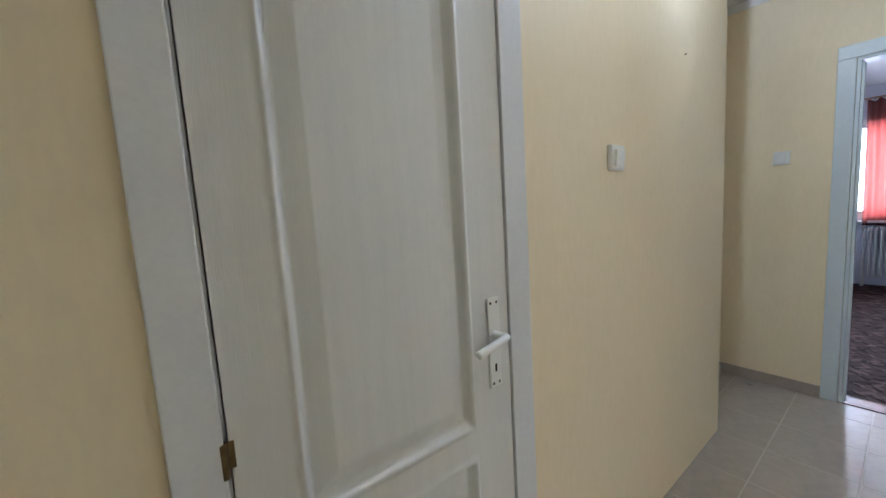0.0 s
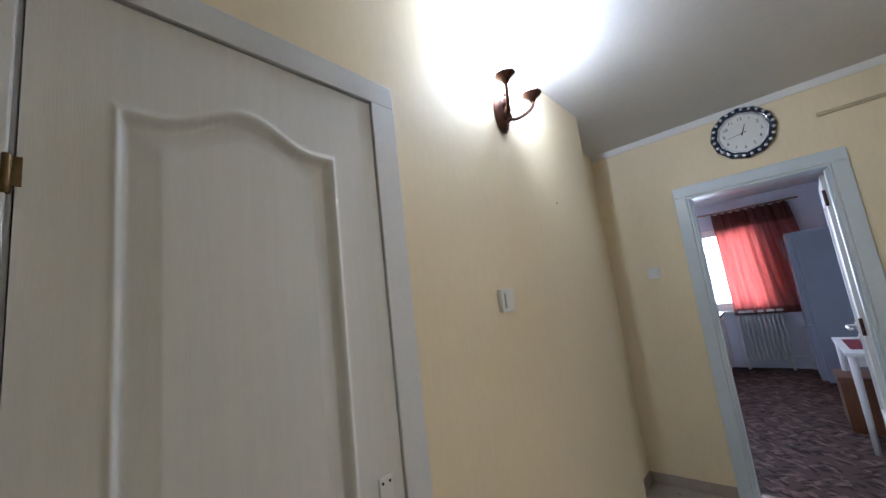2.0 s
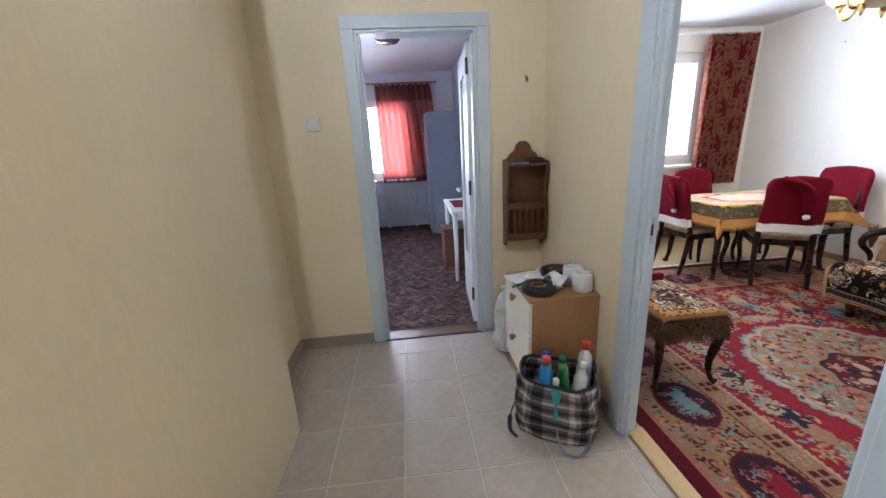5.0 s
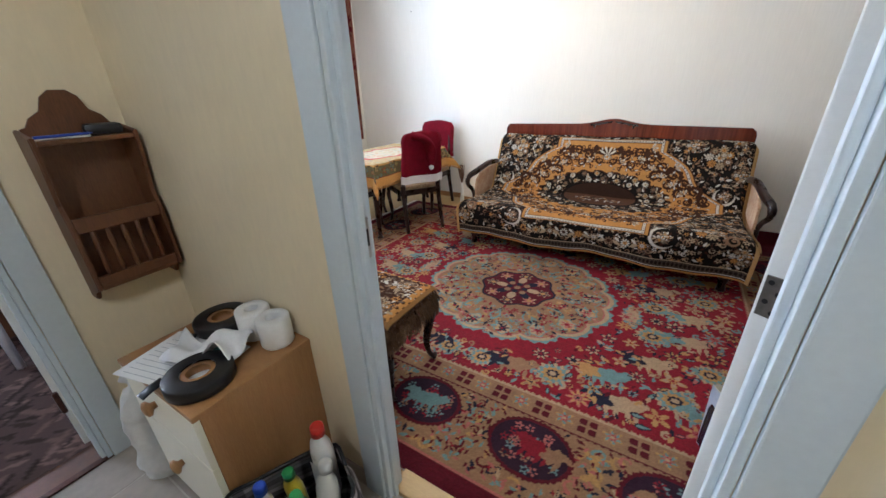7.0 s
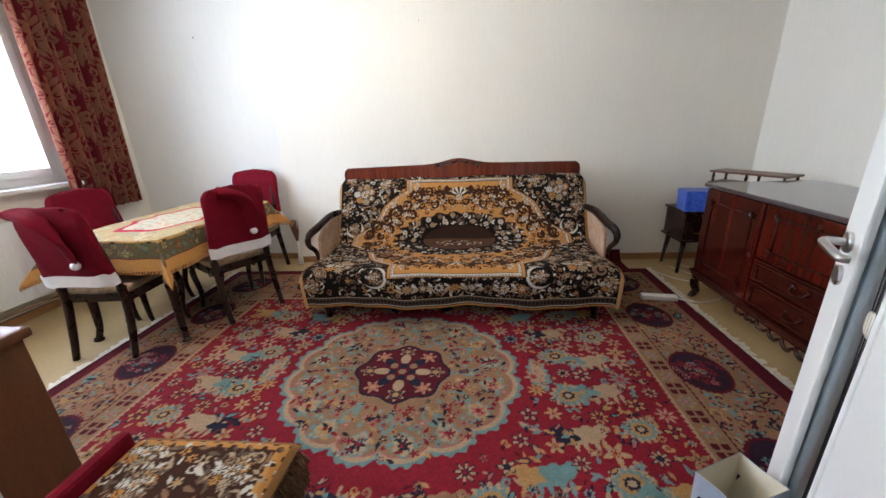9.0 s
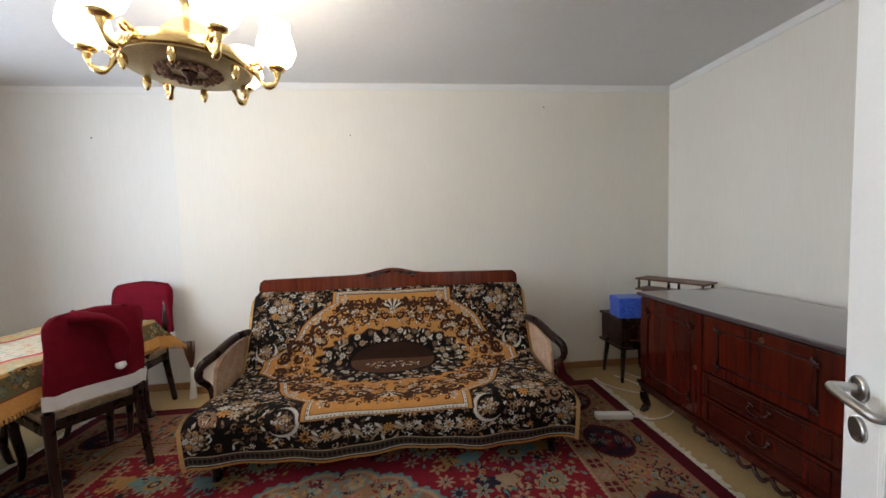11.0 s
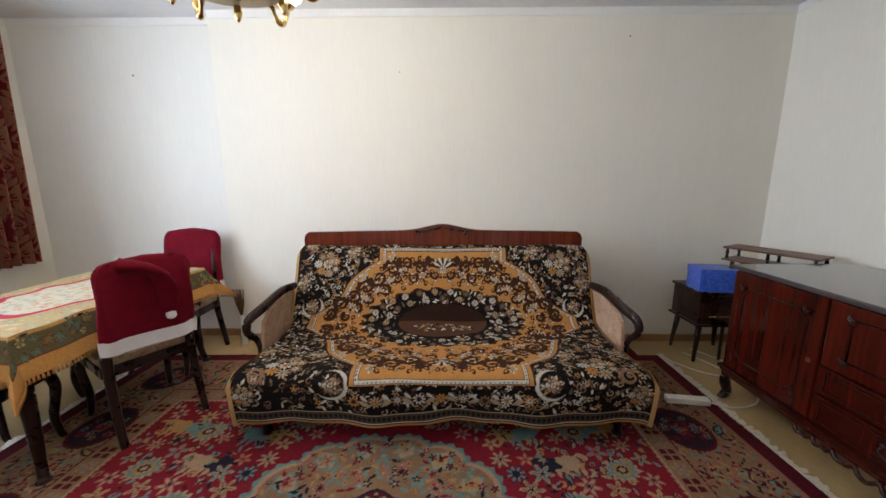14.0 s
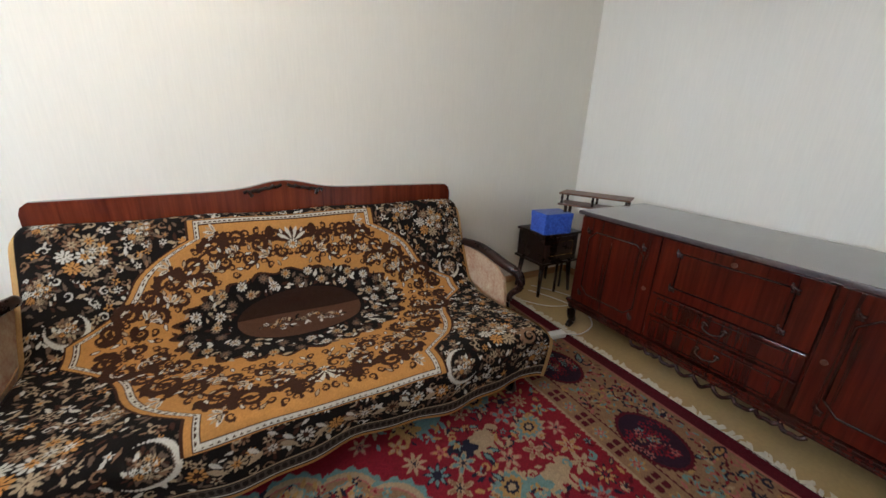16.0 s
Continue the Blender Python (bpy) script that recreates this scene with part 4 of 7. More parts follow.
    cv.fill(d < 0.255 * (1 + 0.06 * np.cos(8 * a)), NAVY)
    cv.fill(d < 0.24 * (1 + 0.06 * np.cos(8 * a)), WINE)
    for k in range(8):
        t = 2 * math.pi * k / 8
        cv.flower(0.185 * math.cos(t), 0.185 * math.sin(t), 0.05, 6, (NAVY, ROSE)[k % 2], GOLD, CREAM, t)
        cv.ellipse(0.115 * math.cos(t), 0.115 * math.sin(t), 0.045, 0.028, (CREAM, NAVY)[k % 2], t)
    for x in (-1, 0, 1):
        for y in (-1, 0, 1):
            cv.ellipse(x * 0.055, y * 0.05, 0.022, 0.022, (TANC, NAVY)[(x + y) % 2], 0.78)
    # guard band
    def band(n, length, place):
        for k in range(n):
            s = -length / 2 + length * (k + 0.5) / n
            x, y = place(s)
            if k % 2:
                for i in (-1, 1):
                    for j in (-1, 1):
                        cv.ellipse(x + i * 0.021, y + j * 0.021, 0.017, 0.017, WINE, 0.78, 0.1, 4)
            else:
                cv.flower(x, y, 0.042, 6, SKY, RED, GOLD, 0.3)
                cv.flower(x, y, 0.022, 6, ROSE, CREAM)

    gx, gy = RW / 2 - 0.533, RH / 2 - 0.533
    for sg in (-1, 1):
        band(21, 2 * gy, lambda s: (sg * gx, s))
        band(29, 2 * gx, lambda s: (s, sg * gy))
    # main border: dark ovals with sprays between
    bx, by = RW / 2 - 0.345, RH / 2 - 0.325
    spots = []
    for sg in (-1, 1):
        spots += [(sg * bx, y, math.pi / 2) for y in (-0.55, 0.05, 0.65)]
        spots += [(x, sg * by, 0) for x in (-0.99, -0.495, 0.0, 0.495, 0.99)]
        spots += [(sg * bx, by, 0.8), (sg * bx, -by, -0.8)]

    def clear(x, y):
        e = min(RW / 2 - abs(x), RH / 2 - abs(y))
        return 0.12 < e < 0.455 and all((x - a) ** 2 + (y - b) ** 2 > 0.17 ** 2 for a, b, _ in spots)

    done = cv.scatter(150, -RW / 2, RW / 2, -RH / 2, RH / 2, lambda x, y: small(x, y, 0.95), clear, 0.075)
    cv.scatter(330, -RW / 2, RW / 2, -RH / 2, RH / 2, lambda x, y: cv.scroll(x, y, 0.03, rng.uniform(0, 6), rng.choice((-1, 1)), rng.choice((WINE, ROSE, NAVY, GOLD, SKY)), 0.006, 0.8), clear, 0.045)
    cv.scatter(800, -RW / 2, RW / 2, -RH / 2, RH / 2, lambda x, y: cv.leaf(x, y, 0.022, rng.uniform(0, 6), rng.choice((WINE, NAVY, GOLD, SKY, ROSE, CREAM))), clear, 0.024)
    cv.scatter(2600, -RW / 2, RW / 2, -RH / 2, RH / 2, lambda x, y: cv.leaf(x, y, 0.015, rng.uniform(0, 6), rng.choice((WINE, NAVY, RED, ROSE, WINE, SKY))), clear, 0.016)
    for x, y, t in spots:
        cv.ellipse(x, y, 0.172, 0.138, WINE, t, 0.02, 40)
        cv.ellipse(x, y, 0.155, 0.122, (0.026, 0.010, 0.020), t)
        for _ in range(44):
            r, q = rng.uniform(0.0, 0.125), rng.uniform(0, 6.28)
            cv.flower(x + r * math.cos(q), y + 0.8 * r * math.sin(q), 0.021, 5, rng.choice((SKY, ROSE, TANC, RED, RED, WINE)), NAVY, None, q)
        c = SKY if abs(y) > 1 and abs(x) < 0.3 else rng.choice((WINE, ROSE, RED))
        if y > -1 or abs(x) > 1.2:
            continue
        beast(x + 0.02, y + 0.01, 0.75, c, rng.choice((c, TANC)), rng.choice((-1, 1)))
    # woven threads
    r2 = np.random.RandomState(3)
    cv.c *= (0.86 + 0.28 * r2.rand(cv.ny, cv.nx))[..., None]
    cv.c *= (1 + 0.10 * np.sin(Y * 9 + 2 * np.sin(X * 3)) * r2.rand(cv.ny, 1))[..., None]
    return cv


# throw colours
BLK, CHOC, OCH, PALE, WHT, BEIGE = (0.010, 0.007, 0.006), (0.048, 0.018, 0.010), (0.45, 0.208, 0.055), (0.36, 0.265, 0.165), (0.52, 0.48, 0.41), (0.21, 0.118, 0.064)
TAUPE = (0.115, 0.075, 0.05)


def blossom(cv, x, y, r, petal, heart):
    """A layered many-petalled flower with dark gaps."""
    rng = cv.rng
    t = rng.uniform(0, 6.28)
    cv.ellipse(x, y, r * 0.95, r * 0.95, BLK)
    for k in range(9):
        a = t + 6.28 * k / 9
        cv.leaf(x + 0.62 * r * math.cos(a), y + 0.62 * r * math.sin(a), r * 0.42, a, petal, 0.40)
    for k in range(6):
        a = t + 0.3 + 6.28 * k / 6
        cv.leaf(x + 0.26 * r * math.cos(a), y + 0.26 * r * math.sin(a), r * 0.28, a, heart, 0.40)
    cv.ellipse(x, y, r * 0.12, r * 0.12, CHOC)


def bouquet(cv, x, y, r):
    """A bunch of blossoms with leaves breaking out all round."""
    rng = cv.rng
    for k in range(30):
        a, q = 6.28 * k / 30 + rng.uniform(-0.1, 0.1), rng.uniform(0.62, 1.12) * r
        cv.leaf(x + q * math.cos(a), y + q * math.sin(a), rng.uniform(0.010, 0.017), a + rng.uniform(-1.0, 1.0), rng.choice((PALE, WHT, TAUPE, BEIGE, TAUPE, CHOC)), 0.36)
    for k in range(7):
        a = 6.28 * k / 7 + 0.4
        blossom(cv, x + 0.56 * r * math.cos(a), y + 0.56 * r * math.sin(a), r * 0.27, (OCH, PALE, BEIGE, WHT)[k % 4], (WHT, OCH, PALE)[k % 3])
    blossom(cv, x, y, r * 0.30, WHT, OCH)
    blossom(cv, x + 0.22 * r, y + 0.2 * r, r * 0.24, PALE, WHT)


def sprigs(cv, n, x0, x1, y0, y1, keep, gap=0.03, big=1.0):
    rng = cv.rng

    def one(x, y):
        a, k = rng.uniform(0, 6.28), rng.random()
        if k < 0.22:
            cv.flower(x, y, big * rng.uniform(0.013, 0.022), rng.choice((5, 6)), rng.choice((WHT, PALE, BEIGE, OCH, PALE)), rng.choice((CHOC, OCH, BLK)), None, a)
        elif k < 0.85:
            cv.leaf(x, y, big * rng.uniform(0.012, 0.022), a, rng.choice((WHT, PALE, TAUPE, TAUPE, BEIGE, CHOC)), 0.34)
        else:
            cv.scroll(x, y, big * 0.018, a, rng.choice((-1, 1)), rng.choice((PALE, BEIGE, WHT)), 0.0036, 1.0)
    cv.scatter(n, x0, x1, y0, y1, one, keep, gap)


def acanthus(cv, x, y, r, turn, hand, colour, width):
    """A leafy spiral: a tapering scroll with lobes along its back."""
    cv.scroll(x, y, r, turn, hand, colour, width, 1.45)
    for k in range(5):
        a = turn + hand * (0.15 + 0.62 * k)
        q = r * (1.12 - 0.05 * k)
        cv.leaf(x + q * math.cos(a), y + q * math.sin(a), r * 0.42, a + hand * 0.9, colour, 0.42)
    cv.ellipse(x, y, r * 0.20, r * 0.20, colour)


def crescent(cv, x, y, r, turn, hand):
    """A pale C-shaped leaf scroll closing on itself."""
    for k in range(30):
        a = turn + hand * 4.4 * k / 29
        w = 0.0095 * math.sin(math.pi * (k + 0.5) / 30) + 0.002
        cv.ellipse(x + r * math.cos(a), y + r * math.sin(a), w, w, WHT)
    for k in range(30):
        a = turn + hand * 4.4 * k / 29
        w = 0.004 * math.sin(math.pi * (k + 0.5) / 30)
        if w > 0.002:
            cv.ellipse(x + (r - 0.010) * math.cos(a), y + (r - 0.010) * math.sin(a), w, w, TAUPE)


def paint_throw(w, h, crease):
    """h runs from the front hem up over the back; crease is where seat and back meet."""
    cv = Canvas(w, h, 0.0034, BLK, 11)
    rng = cv.rng
    X, Y = np.meshgrid(cv.x, cv.y)
    fy = cv.y[0]
    dn = Y - fy
    cy = fy + crease
    bot, top = fy + 0.235, fy + crease + 0.520
    low, high = cy - bot, top - cy
    span = np.where(Y < cy, low, high)
    q = np.abs(Y - cy) / span
    slope = np.clip((0.82 - q) / 0.74, 0, 1)
    half = 0.425 + 0.445 * slope + 0.045 * np.sin(slope * np.pi * 2) * (slope > 0)
    side = np.abs(X)
    inside = (q < 1)
    gap = np.minimum(half - side, (1 - q) * span)
    # dark ground with flowers
    sprigs(cv, 2900, -w / 2 + 0.03, w / 2 - 0.03, fy + 0.085, fy + h, lambda x, y: True, 0.0155)
    for sx in (-1, 1):
        for x, y, r in ((0.78, bot + 0.13, 0.125), (0.80, top - 0.12, 0.115), (0.955, bot + 0.30, 0.06), (0.95, bot - 0.06, 0.07), (0.62, top - 0.03, 0.06), (0.955, top - 0.25, 0.055), (0.92, top + 0.02, 0.05), (0.66, bot + 0.27, 0.055)):
            cv.ellipse(sx * x, y, r * 0.95, r * 0.95, BLK)
            bouquet(cv, sx * x, y, r)
        for x, y, r, t in ((0.53, bot + 0.005, 0.075, 1.2), (0.88, cy + 0.11, 0.065, 2.2)):
            cv.ellipse(sx * x, y, r * 1.1, r * 1.1, BLK)
            bouquet(cv, sx * x, y, r * 0.62)
            crescent(cv, sx * x, y, r, t if sx > 0 else math.pi - t, sx)
        acanthus(cv, sx * 0.90, bot + 0.04, 0.045, 1.0 if sx > 0 else 2.14, sx, BEIGE, 0.010)
    for k in range(17):
        x = -0.42 + 0.0525 * k
        if k % 2:
            cv.leaf(x, bot - 0.088, 0.034, 0.5 + 2.1 * (k % 4 == 1), PALE, 0.34)
            cv.leaf(x, bot - 0.060, 0.024, 2.4, WHT, 0.34)
        else:
            blossom(cv, x, bot - 0.078, 0.031, (OCH, PALE, BEIGE, WHT)[k // 2 % 4], (CHOC, OCH, WHT)[k // 2 % 3])
    # ochre middle with a beaded edge
    cv.fill(inside & (gap > -0.024), CHOC)
    cv.fill(inside & (gap > -0.014), OCH)
    cv.fill(inside & (gap > 0.004), CHOC)
    cv.fill(inside & (gap > 0.007), WHT)
    bead = np.sin(X * 300) + np.sin(Y * 300)
    cv.fill(inside & (gap > 0.012) & (gap < 0.020) & (bead > 0.1), CHOC)
    cv.fill(inside & (gap > 0.025), CHOC)
    cv.fill(inside & (gap > 0.029), OCH)
    # acanthus garlands on the ochre, mirrored to both sides and both ends
    chain = ((0.080, 0.81, 0.032), (0.160, 0.72, 0.044), (0.255, 0.80, 0.050), (0.350, 0.71, 0.052), (0.440, 0.585, 0.054), (0.525, 0.465, 0.053), (0.605, 0.345, 0.050), (0.685, 0.235, 0.046), (0.755, 0.115, 0.040))
    inner = ((0.205, 0.585, 0.034), (0.305, 0.575, 0.036), (0.395, 0.43, 0.036), (0.490, 0.305, 0.035), (0.580, 0.185, 0.034), (0.650, 0.075, 0.030))
    sprays = ((0.115, 0.60, 0.8), (0.250, 0.655, 0.5), (0.350, 0.52, 1.1), (0.440, 0.39, 1.6), (0.535, 0.275, 2.0), (0.625, 0.165, 2.3), (0.33, 0.86, 0.2), (0.52, 0.60, 0.4))
    for end, reach in ((-1, low), (1, high)):
        grow = 1.16 if end < 0 else 1.0
        for sx in (-1, 1):
            last = None
            for k, (x, f, r) in enumerate(chain):
                px, py, hand = sx * x, cy + end * f * reach, (1 if k % 2 else -1) * sx * end
                turn = end * (0.9 - 0.25 * k) if sx > 0 else math.pi - end * (0.9 - 0.25 * k)
                if last:
                    lx, ly = last
                    cv.stroke([(lx + (px - lx) * i / 12, ly + (py - ly) * i / 12 + 0.012 * math.sin(math.pi * i / 12) * end) for i in range(13)], 0.0065, CHOC, False)
                acanthus(cv, px, py, r * grow, turn, hand, CHOC, 0.0135 * grow)
                last = (px, py)
            for k, (x, f, r) in enumerate(inner):
                turn = end * (2.4 - 0.3 * k) if sx > 0 else math.pi - end * (2.4 - 0.3 * k)
                acanthus(cv, sx * x, cy + end * f * reach, r * grow, turn, (-1 if k % 2 else 1) * sx * end, CHOC, 0.011 * grow)
            for x, f, t in sprays:
                px, py = sx * x, cy + end * f * reach
                for i in range(5):
                    a = end * (t - 0.9 + 0.45 * i)
                    a = a if sx > 0 else math.pi - a
                    cv.leaf(px + 0.026 * math.cos(a), py + 0.026 * math.sin(a), 0.026, a, (WHT, PALE)[i % 2], 0.26)
                    cv.leaf(px + 0.026 * math.cos(a), py + 0.026 * math.sin(a), 0.015, a, (TAUPE, OCH)[i % 2], 0.16)
                cv.ellipse(px, py, 0.010, 0.010, CHOC)
        # palmette between the garlands
        py = cy + end * 0.72 * reach
        for k in range(9):
            a = math.pi * (0.5 + 0.42 * (k - 4) / 4) * end
            cv.leaf(0.040 * math.cos(a), py + 0.040 * math.sin(a), 0.042, a, (WHT if k % 2 else CHOC), 0.2)
        blossom(cv, 0, py - end * 0.012, 0.026, WHT, OCH)
        for sx in (-1, 1):
            cv.scroll(sx * 0.05, py - end * 0.045, 0.032, math.pi / 2 - sx * 1.2, -sx * end, CHOC, 0.009, 1.1)
    # fine curls and pale leaves filling the ochre between the garlands
    done = []
    for _ in range(5000):
        x, y = rng.uniform(0.02, 0.80), rng.uniform(bot + 0.05, top - 0.05)
        reach = low if y < cy else high
        f = abs(y - cy) / reach
        lim = 0.425 + 0.445 * max(min((0.82 - f) / 0.74, 1), 0)
        if min(lim - x, (1 - f) * reach) < 0.075 or math.hypot(x / 0.57, (y - cy) / (0.27 if y > cy else 0.38)) < 1:
            continue
        if any((x - p) ** 2 + (y - r) ** 2 < 0.029 ** 2 for p, r in done) or cv.c[np.searchsorted(cv.y, y), np.searchsorted(cv.x, x)][0] < 0.4:
            continue
        done.append((x, y))
        t, way, kind = rng.uniform(0, 6.28), rng.choice((-1, 1)), rng.random()
        for sx in (-1, 1):
            turn = t if sx > 0 else math.pi - t
            if kind < 0.55:
                cv.scroll(sx * x, y, 0.017, turn, way * sx, CHOC, 0.0052, 1.1)
                cv.leaf(sx * x + 0.016 * math.cos(turn), y + 0.016 * math.sin(turn), 0.012, turn + 0.8 * way * sx, CHOC, 0.4)
            else:
                cv.leaf(sx * x, y, 0.020, turn, CHOC, 0.40)
                cv.leaf(sx * x, y, 0.015, turn, (WHT, PALE)[kind < 0.75], 0.34)
    # oval wreath across the crease
    tall = np.where(Y > cy, 0.228, 0.325)
    e = np.sqrt((X / 0.52) ** 2 + ((Y - cy) / tall) ** 2)
    wob = 1 + 0.045 * np.sin(24 * np.arctan2((Y - cy) / tall, X / 0.52))
    cv.fill(e < 1.02 * wob, CHOC)
    cv.fill(e < 0.97 * wob, BLK)
    for k in range(420):
        a, r = rng.uniform(0, 6.28), rng.uniform(0.60, 1.03)
        x, y = 0.52 * r * math.cos(a), cy + (0.228 if math.sin(a) > 0 else 0.325) * r * math.sin(a)
        cv.leaf(x, y, rng.uniform(0.013, 0.022), rng.uniform(0, 6.28), rng.choice((WHT, PALE, TAUPE, BLK, CHOC, BLK)), 0.36)
    for ring, count in ((0.72, 20), (0.92, 28)):
        for k in range(count):
            a = 6.28 * (k + 0.5 * (ring > 0.8)) / count
            x, y = 0.52 * ring * math.cos(a), cy + (0.228 if math.sin(a) > 0 else 0.325) * ring * math.sin(a)
            blossom(cv, x, y, 0.023, (WHT, PALE, TAUPE)[k % 3], (PALE, OCH, BEIGE)[k % 3])
    cv.fill(e < 0.56, (0.085, 0.036, 0.019))
    # shade above the crease, painted as a darker upper half of the oval
    cv.fill((e < 0.56) & (Y > cy + 0.01), (0.030, 0.013, 0.008))
    for k in range(60):
        a, r = rng.uniform(0, 6.28), math.sqrt(rng.uniform(0, 1))
        x, y = 0.20 * r * math.cos(a), cy - 0.062 + 0.042 * r * math.sin(a)
        if k % 2:
            cv.leaf(x, y, 0.018, rng.uniform(0, 6.28), rng.choice((PALE, TAUPE, WHT, BLK)), 0.34)
        else:
            cv.flower(x, y, rng.uniform(0.012, 0.019), 6, rng.choice((WHT, PALE, OCH, TAUPE)), CHOC, BLK, a)
    # hem stripes and pale edge
    cv.fill(dn < 0.085, BLK)
    cv.fill((dn > 0.034) & (dn < 0.074), (0.075, 0.055, 0.042))
    cv.fill((dn > 0.040) & (dn < 0.068) & (np.abs(np.sin(X * 130)) > np.abs(dn - 0.054) * 40 + 0.25), (0.022, 0.015, 0.012))
    cv.fill((dn > 0.022) & (dn < 0.028), WHT)
    cv.fill((dn > 0.077) & (dn < 0.082), PALE)
    cv.fill(dn < 0.016, OCH)
    cv.fill(np.abs(X) > w / 2 - 0.022, (0.50, 0.29, 0.11))
    r2 = np.random.RandomState(5)
    cv.c *= (0.86 + 0.28 * r2.rand(cv.ny, cv.nx))[..., None]
    return cv


def along(profile, n):
    """n points evenly spaced along a smooth line through 2D points, and its length."""
    p = np.array([tuple(q) for q in spline([(a, b, 0) for a, b in profile], 14)])[:, :2]
    s = np.r_[0, np.cumsum(np.hypot(*np.diff(p, axis=0).T))]
    t = np.linspace(0, s[-1], n)
    return np.stack([np.interp(t, s, p[:, 0]), np.interp(t, s, p[:, 1])], -1), s[-1]


# ---- living room ----
# rug; its far side runs on under the sofa and up against the wall
cv = paint_rug()
RX, RY = -1.358, 3.534
X, Y = np.meshgrid(cv.x + RX, cv.y + RY)
rs = np.random.RandomState(8)
Z = 0.010 + 0.003 * np.sin(X * 2.1 + Y * 1.3) * np.sin(Y * 2.7) + 0.0012 * rs.rand(*X.shape)
rug = thing("rug", "large worn red oriental rug with a cream medallion", "rug")
pile = new("woven_face", sheet("woven_face", np.stack([X, Y, Z], -1), cv.c, M_RUG))
pile.parent = rug
part("rug_backing", boxes((RX - RW / 2, RX + RW / 2, RY - RH / 2, RY + RH / 2, 0.001, 0.006)), M_FRINGE, rug)
n = 60
u, v = np.meshgrid(np.linspace(-1.5, 0.42, n), np.linspace(0, 1, 12))
yy = RY + RH / 2 - 0.002 + 0.25 * v
zz = 0.011 + 0.10 * np.clip((v - 0.72) / 0.28, 0, 1) ** 1.5
lip = new("rug_edge", sheet("rug_edge", np.stack([u, yy, zz], -1), np.ones((12, n, 3)) * np.array(WINE), M_PATTERN))
lip.parent = rug
bm = bmesh.new()
rng = random.Random(2)
for sg in (-1, 1):
    y = RY - RH / 2 + 0.01
    while y < RY + RH / 2:
        x0 = RX + sg * RW / 2
        ln = rng.uniform(0.018, 0.058)
        dy = rng.uniform(-0.03, 0.03)
        a = [bm.verts.new((x0 - sg * 0.01, y, 0.010)), bm.verts.new((x0 - sg * 0.01, y + 0.012, 0.010)),
             bm.verts.new((x0 + sg * ln, y + dy + 0.010, 0.005)), bm.verts.new((x0 + sg * ln, y + dy - 0.002, 0.003))]
        bm.faces.new(a)
        b = [bm.verts.new(q.co + Vector((0, 0.004, 0.006))) for q in a]
        bm.faces.new(b)
        y += rng.uniform(0.008, 0.019)
ob = part("fringe", bm, M_FRINGE, rug, "frayed cream fringe")
ob["kind"] = "stuff"

# sofa with its wooden headboard and woven throw
sofa = thing("sofa", "old mahogany sofa bed with curved arms and carved headboard", "sofa", (-1.08, 4.05, 0))
HW = 1.0
crest = [(-HW, 0.58), (-HW, 0.88), (-HW + 0.01, 0.91), (-HW + 0.035, 0.93)]
crest += [(x, 0.93 + 0.012 * math.cos(x * 1.6) + 0.045 * math.exp(-(x / 0.16) ** 2)) for x in np.linspace(-HW + 0.07, HW - 0.07, 41)]
crest += [(HW - 0.035, 0.93), (HW - 0.01, 0.91), (HW, 0.88), (HW, 0.58)]
part("headboard", slab(bmesh.new(), crest, 0.035, lambda a, b, c: (a, 0.945 + c, b + 0.045), bevel=0.006), M_HEAD, sofa, "glossy mahogany headboard with a carved crest")
bm = bmesh.new()
for sx in (-1, 1):
    for k in range(5):
        tube(bm, spline([(sx * (0.015 + 0.035 * k), 0.943, 1.012 - 0.007 * k * k * 0.5), (sx * (0.03 + 0.035 * k), 0.938, 1.004 - 0.005 * k), (sx * (0.05 + 0.035 * k), 0.943, 1.0 - 0.006 * k)], 4), [0.008] * 9, 6)
part("carved_crest", bm, M_DARK, sofa)
part("base_frame", boxes((-HW - 0.03, HW + 0.03, 0.05, 0.90, 0.15, 0.24), bevel=0.012), M_DARK, sofa)
part("seat_cushion", boxes((-HW, HW, 0.03, 0.80, 0.22, 0.355), bevel=0.04), M_TAN, sofa)
bm = boxes((-HW, HW, -0.06, 0.06, 0, 0.52), bevel=0.03)
for v in bm.verts:
    v.co.y += 0.78 + 0.28 * v.co.z
    v.co.z += 0.30
part("back_cushion", bm, M_TAN, sofa)
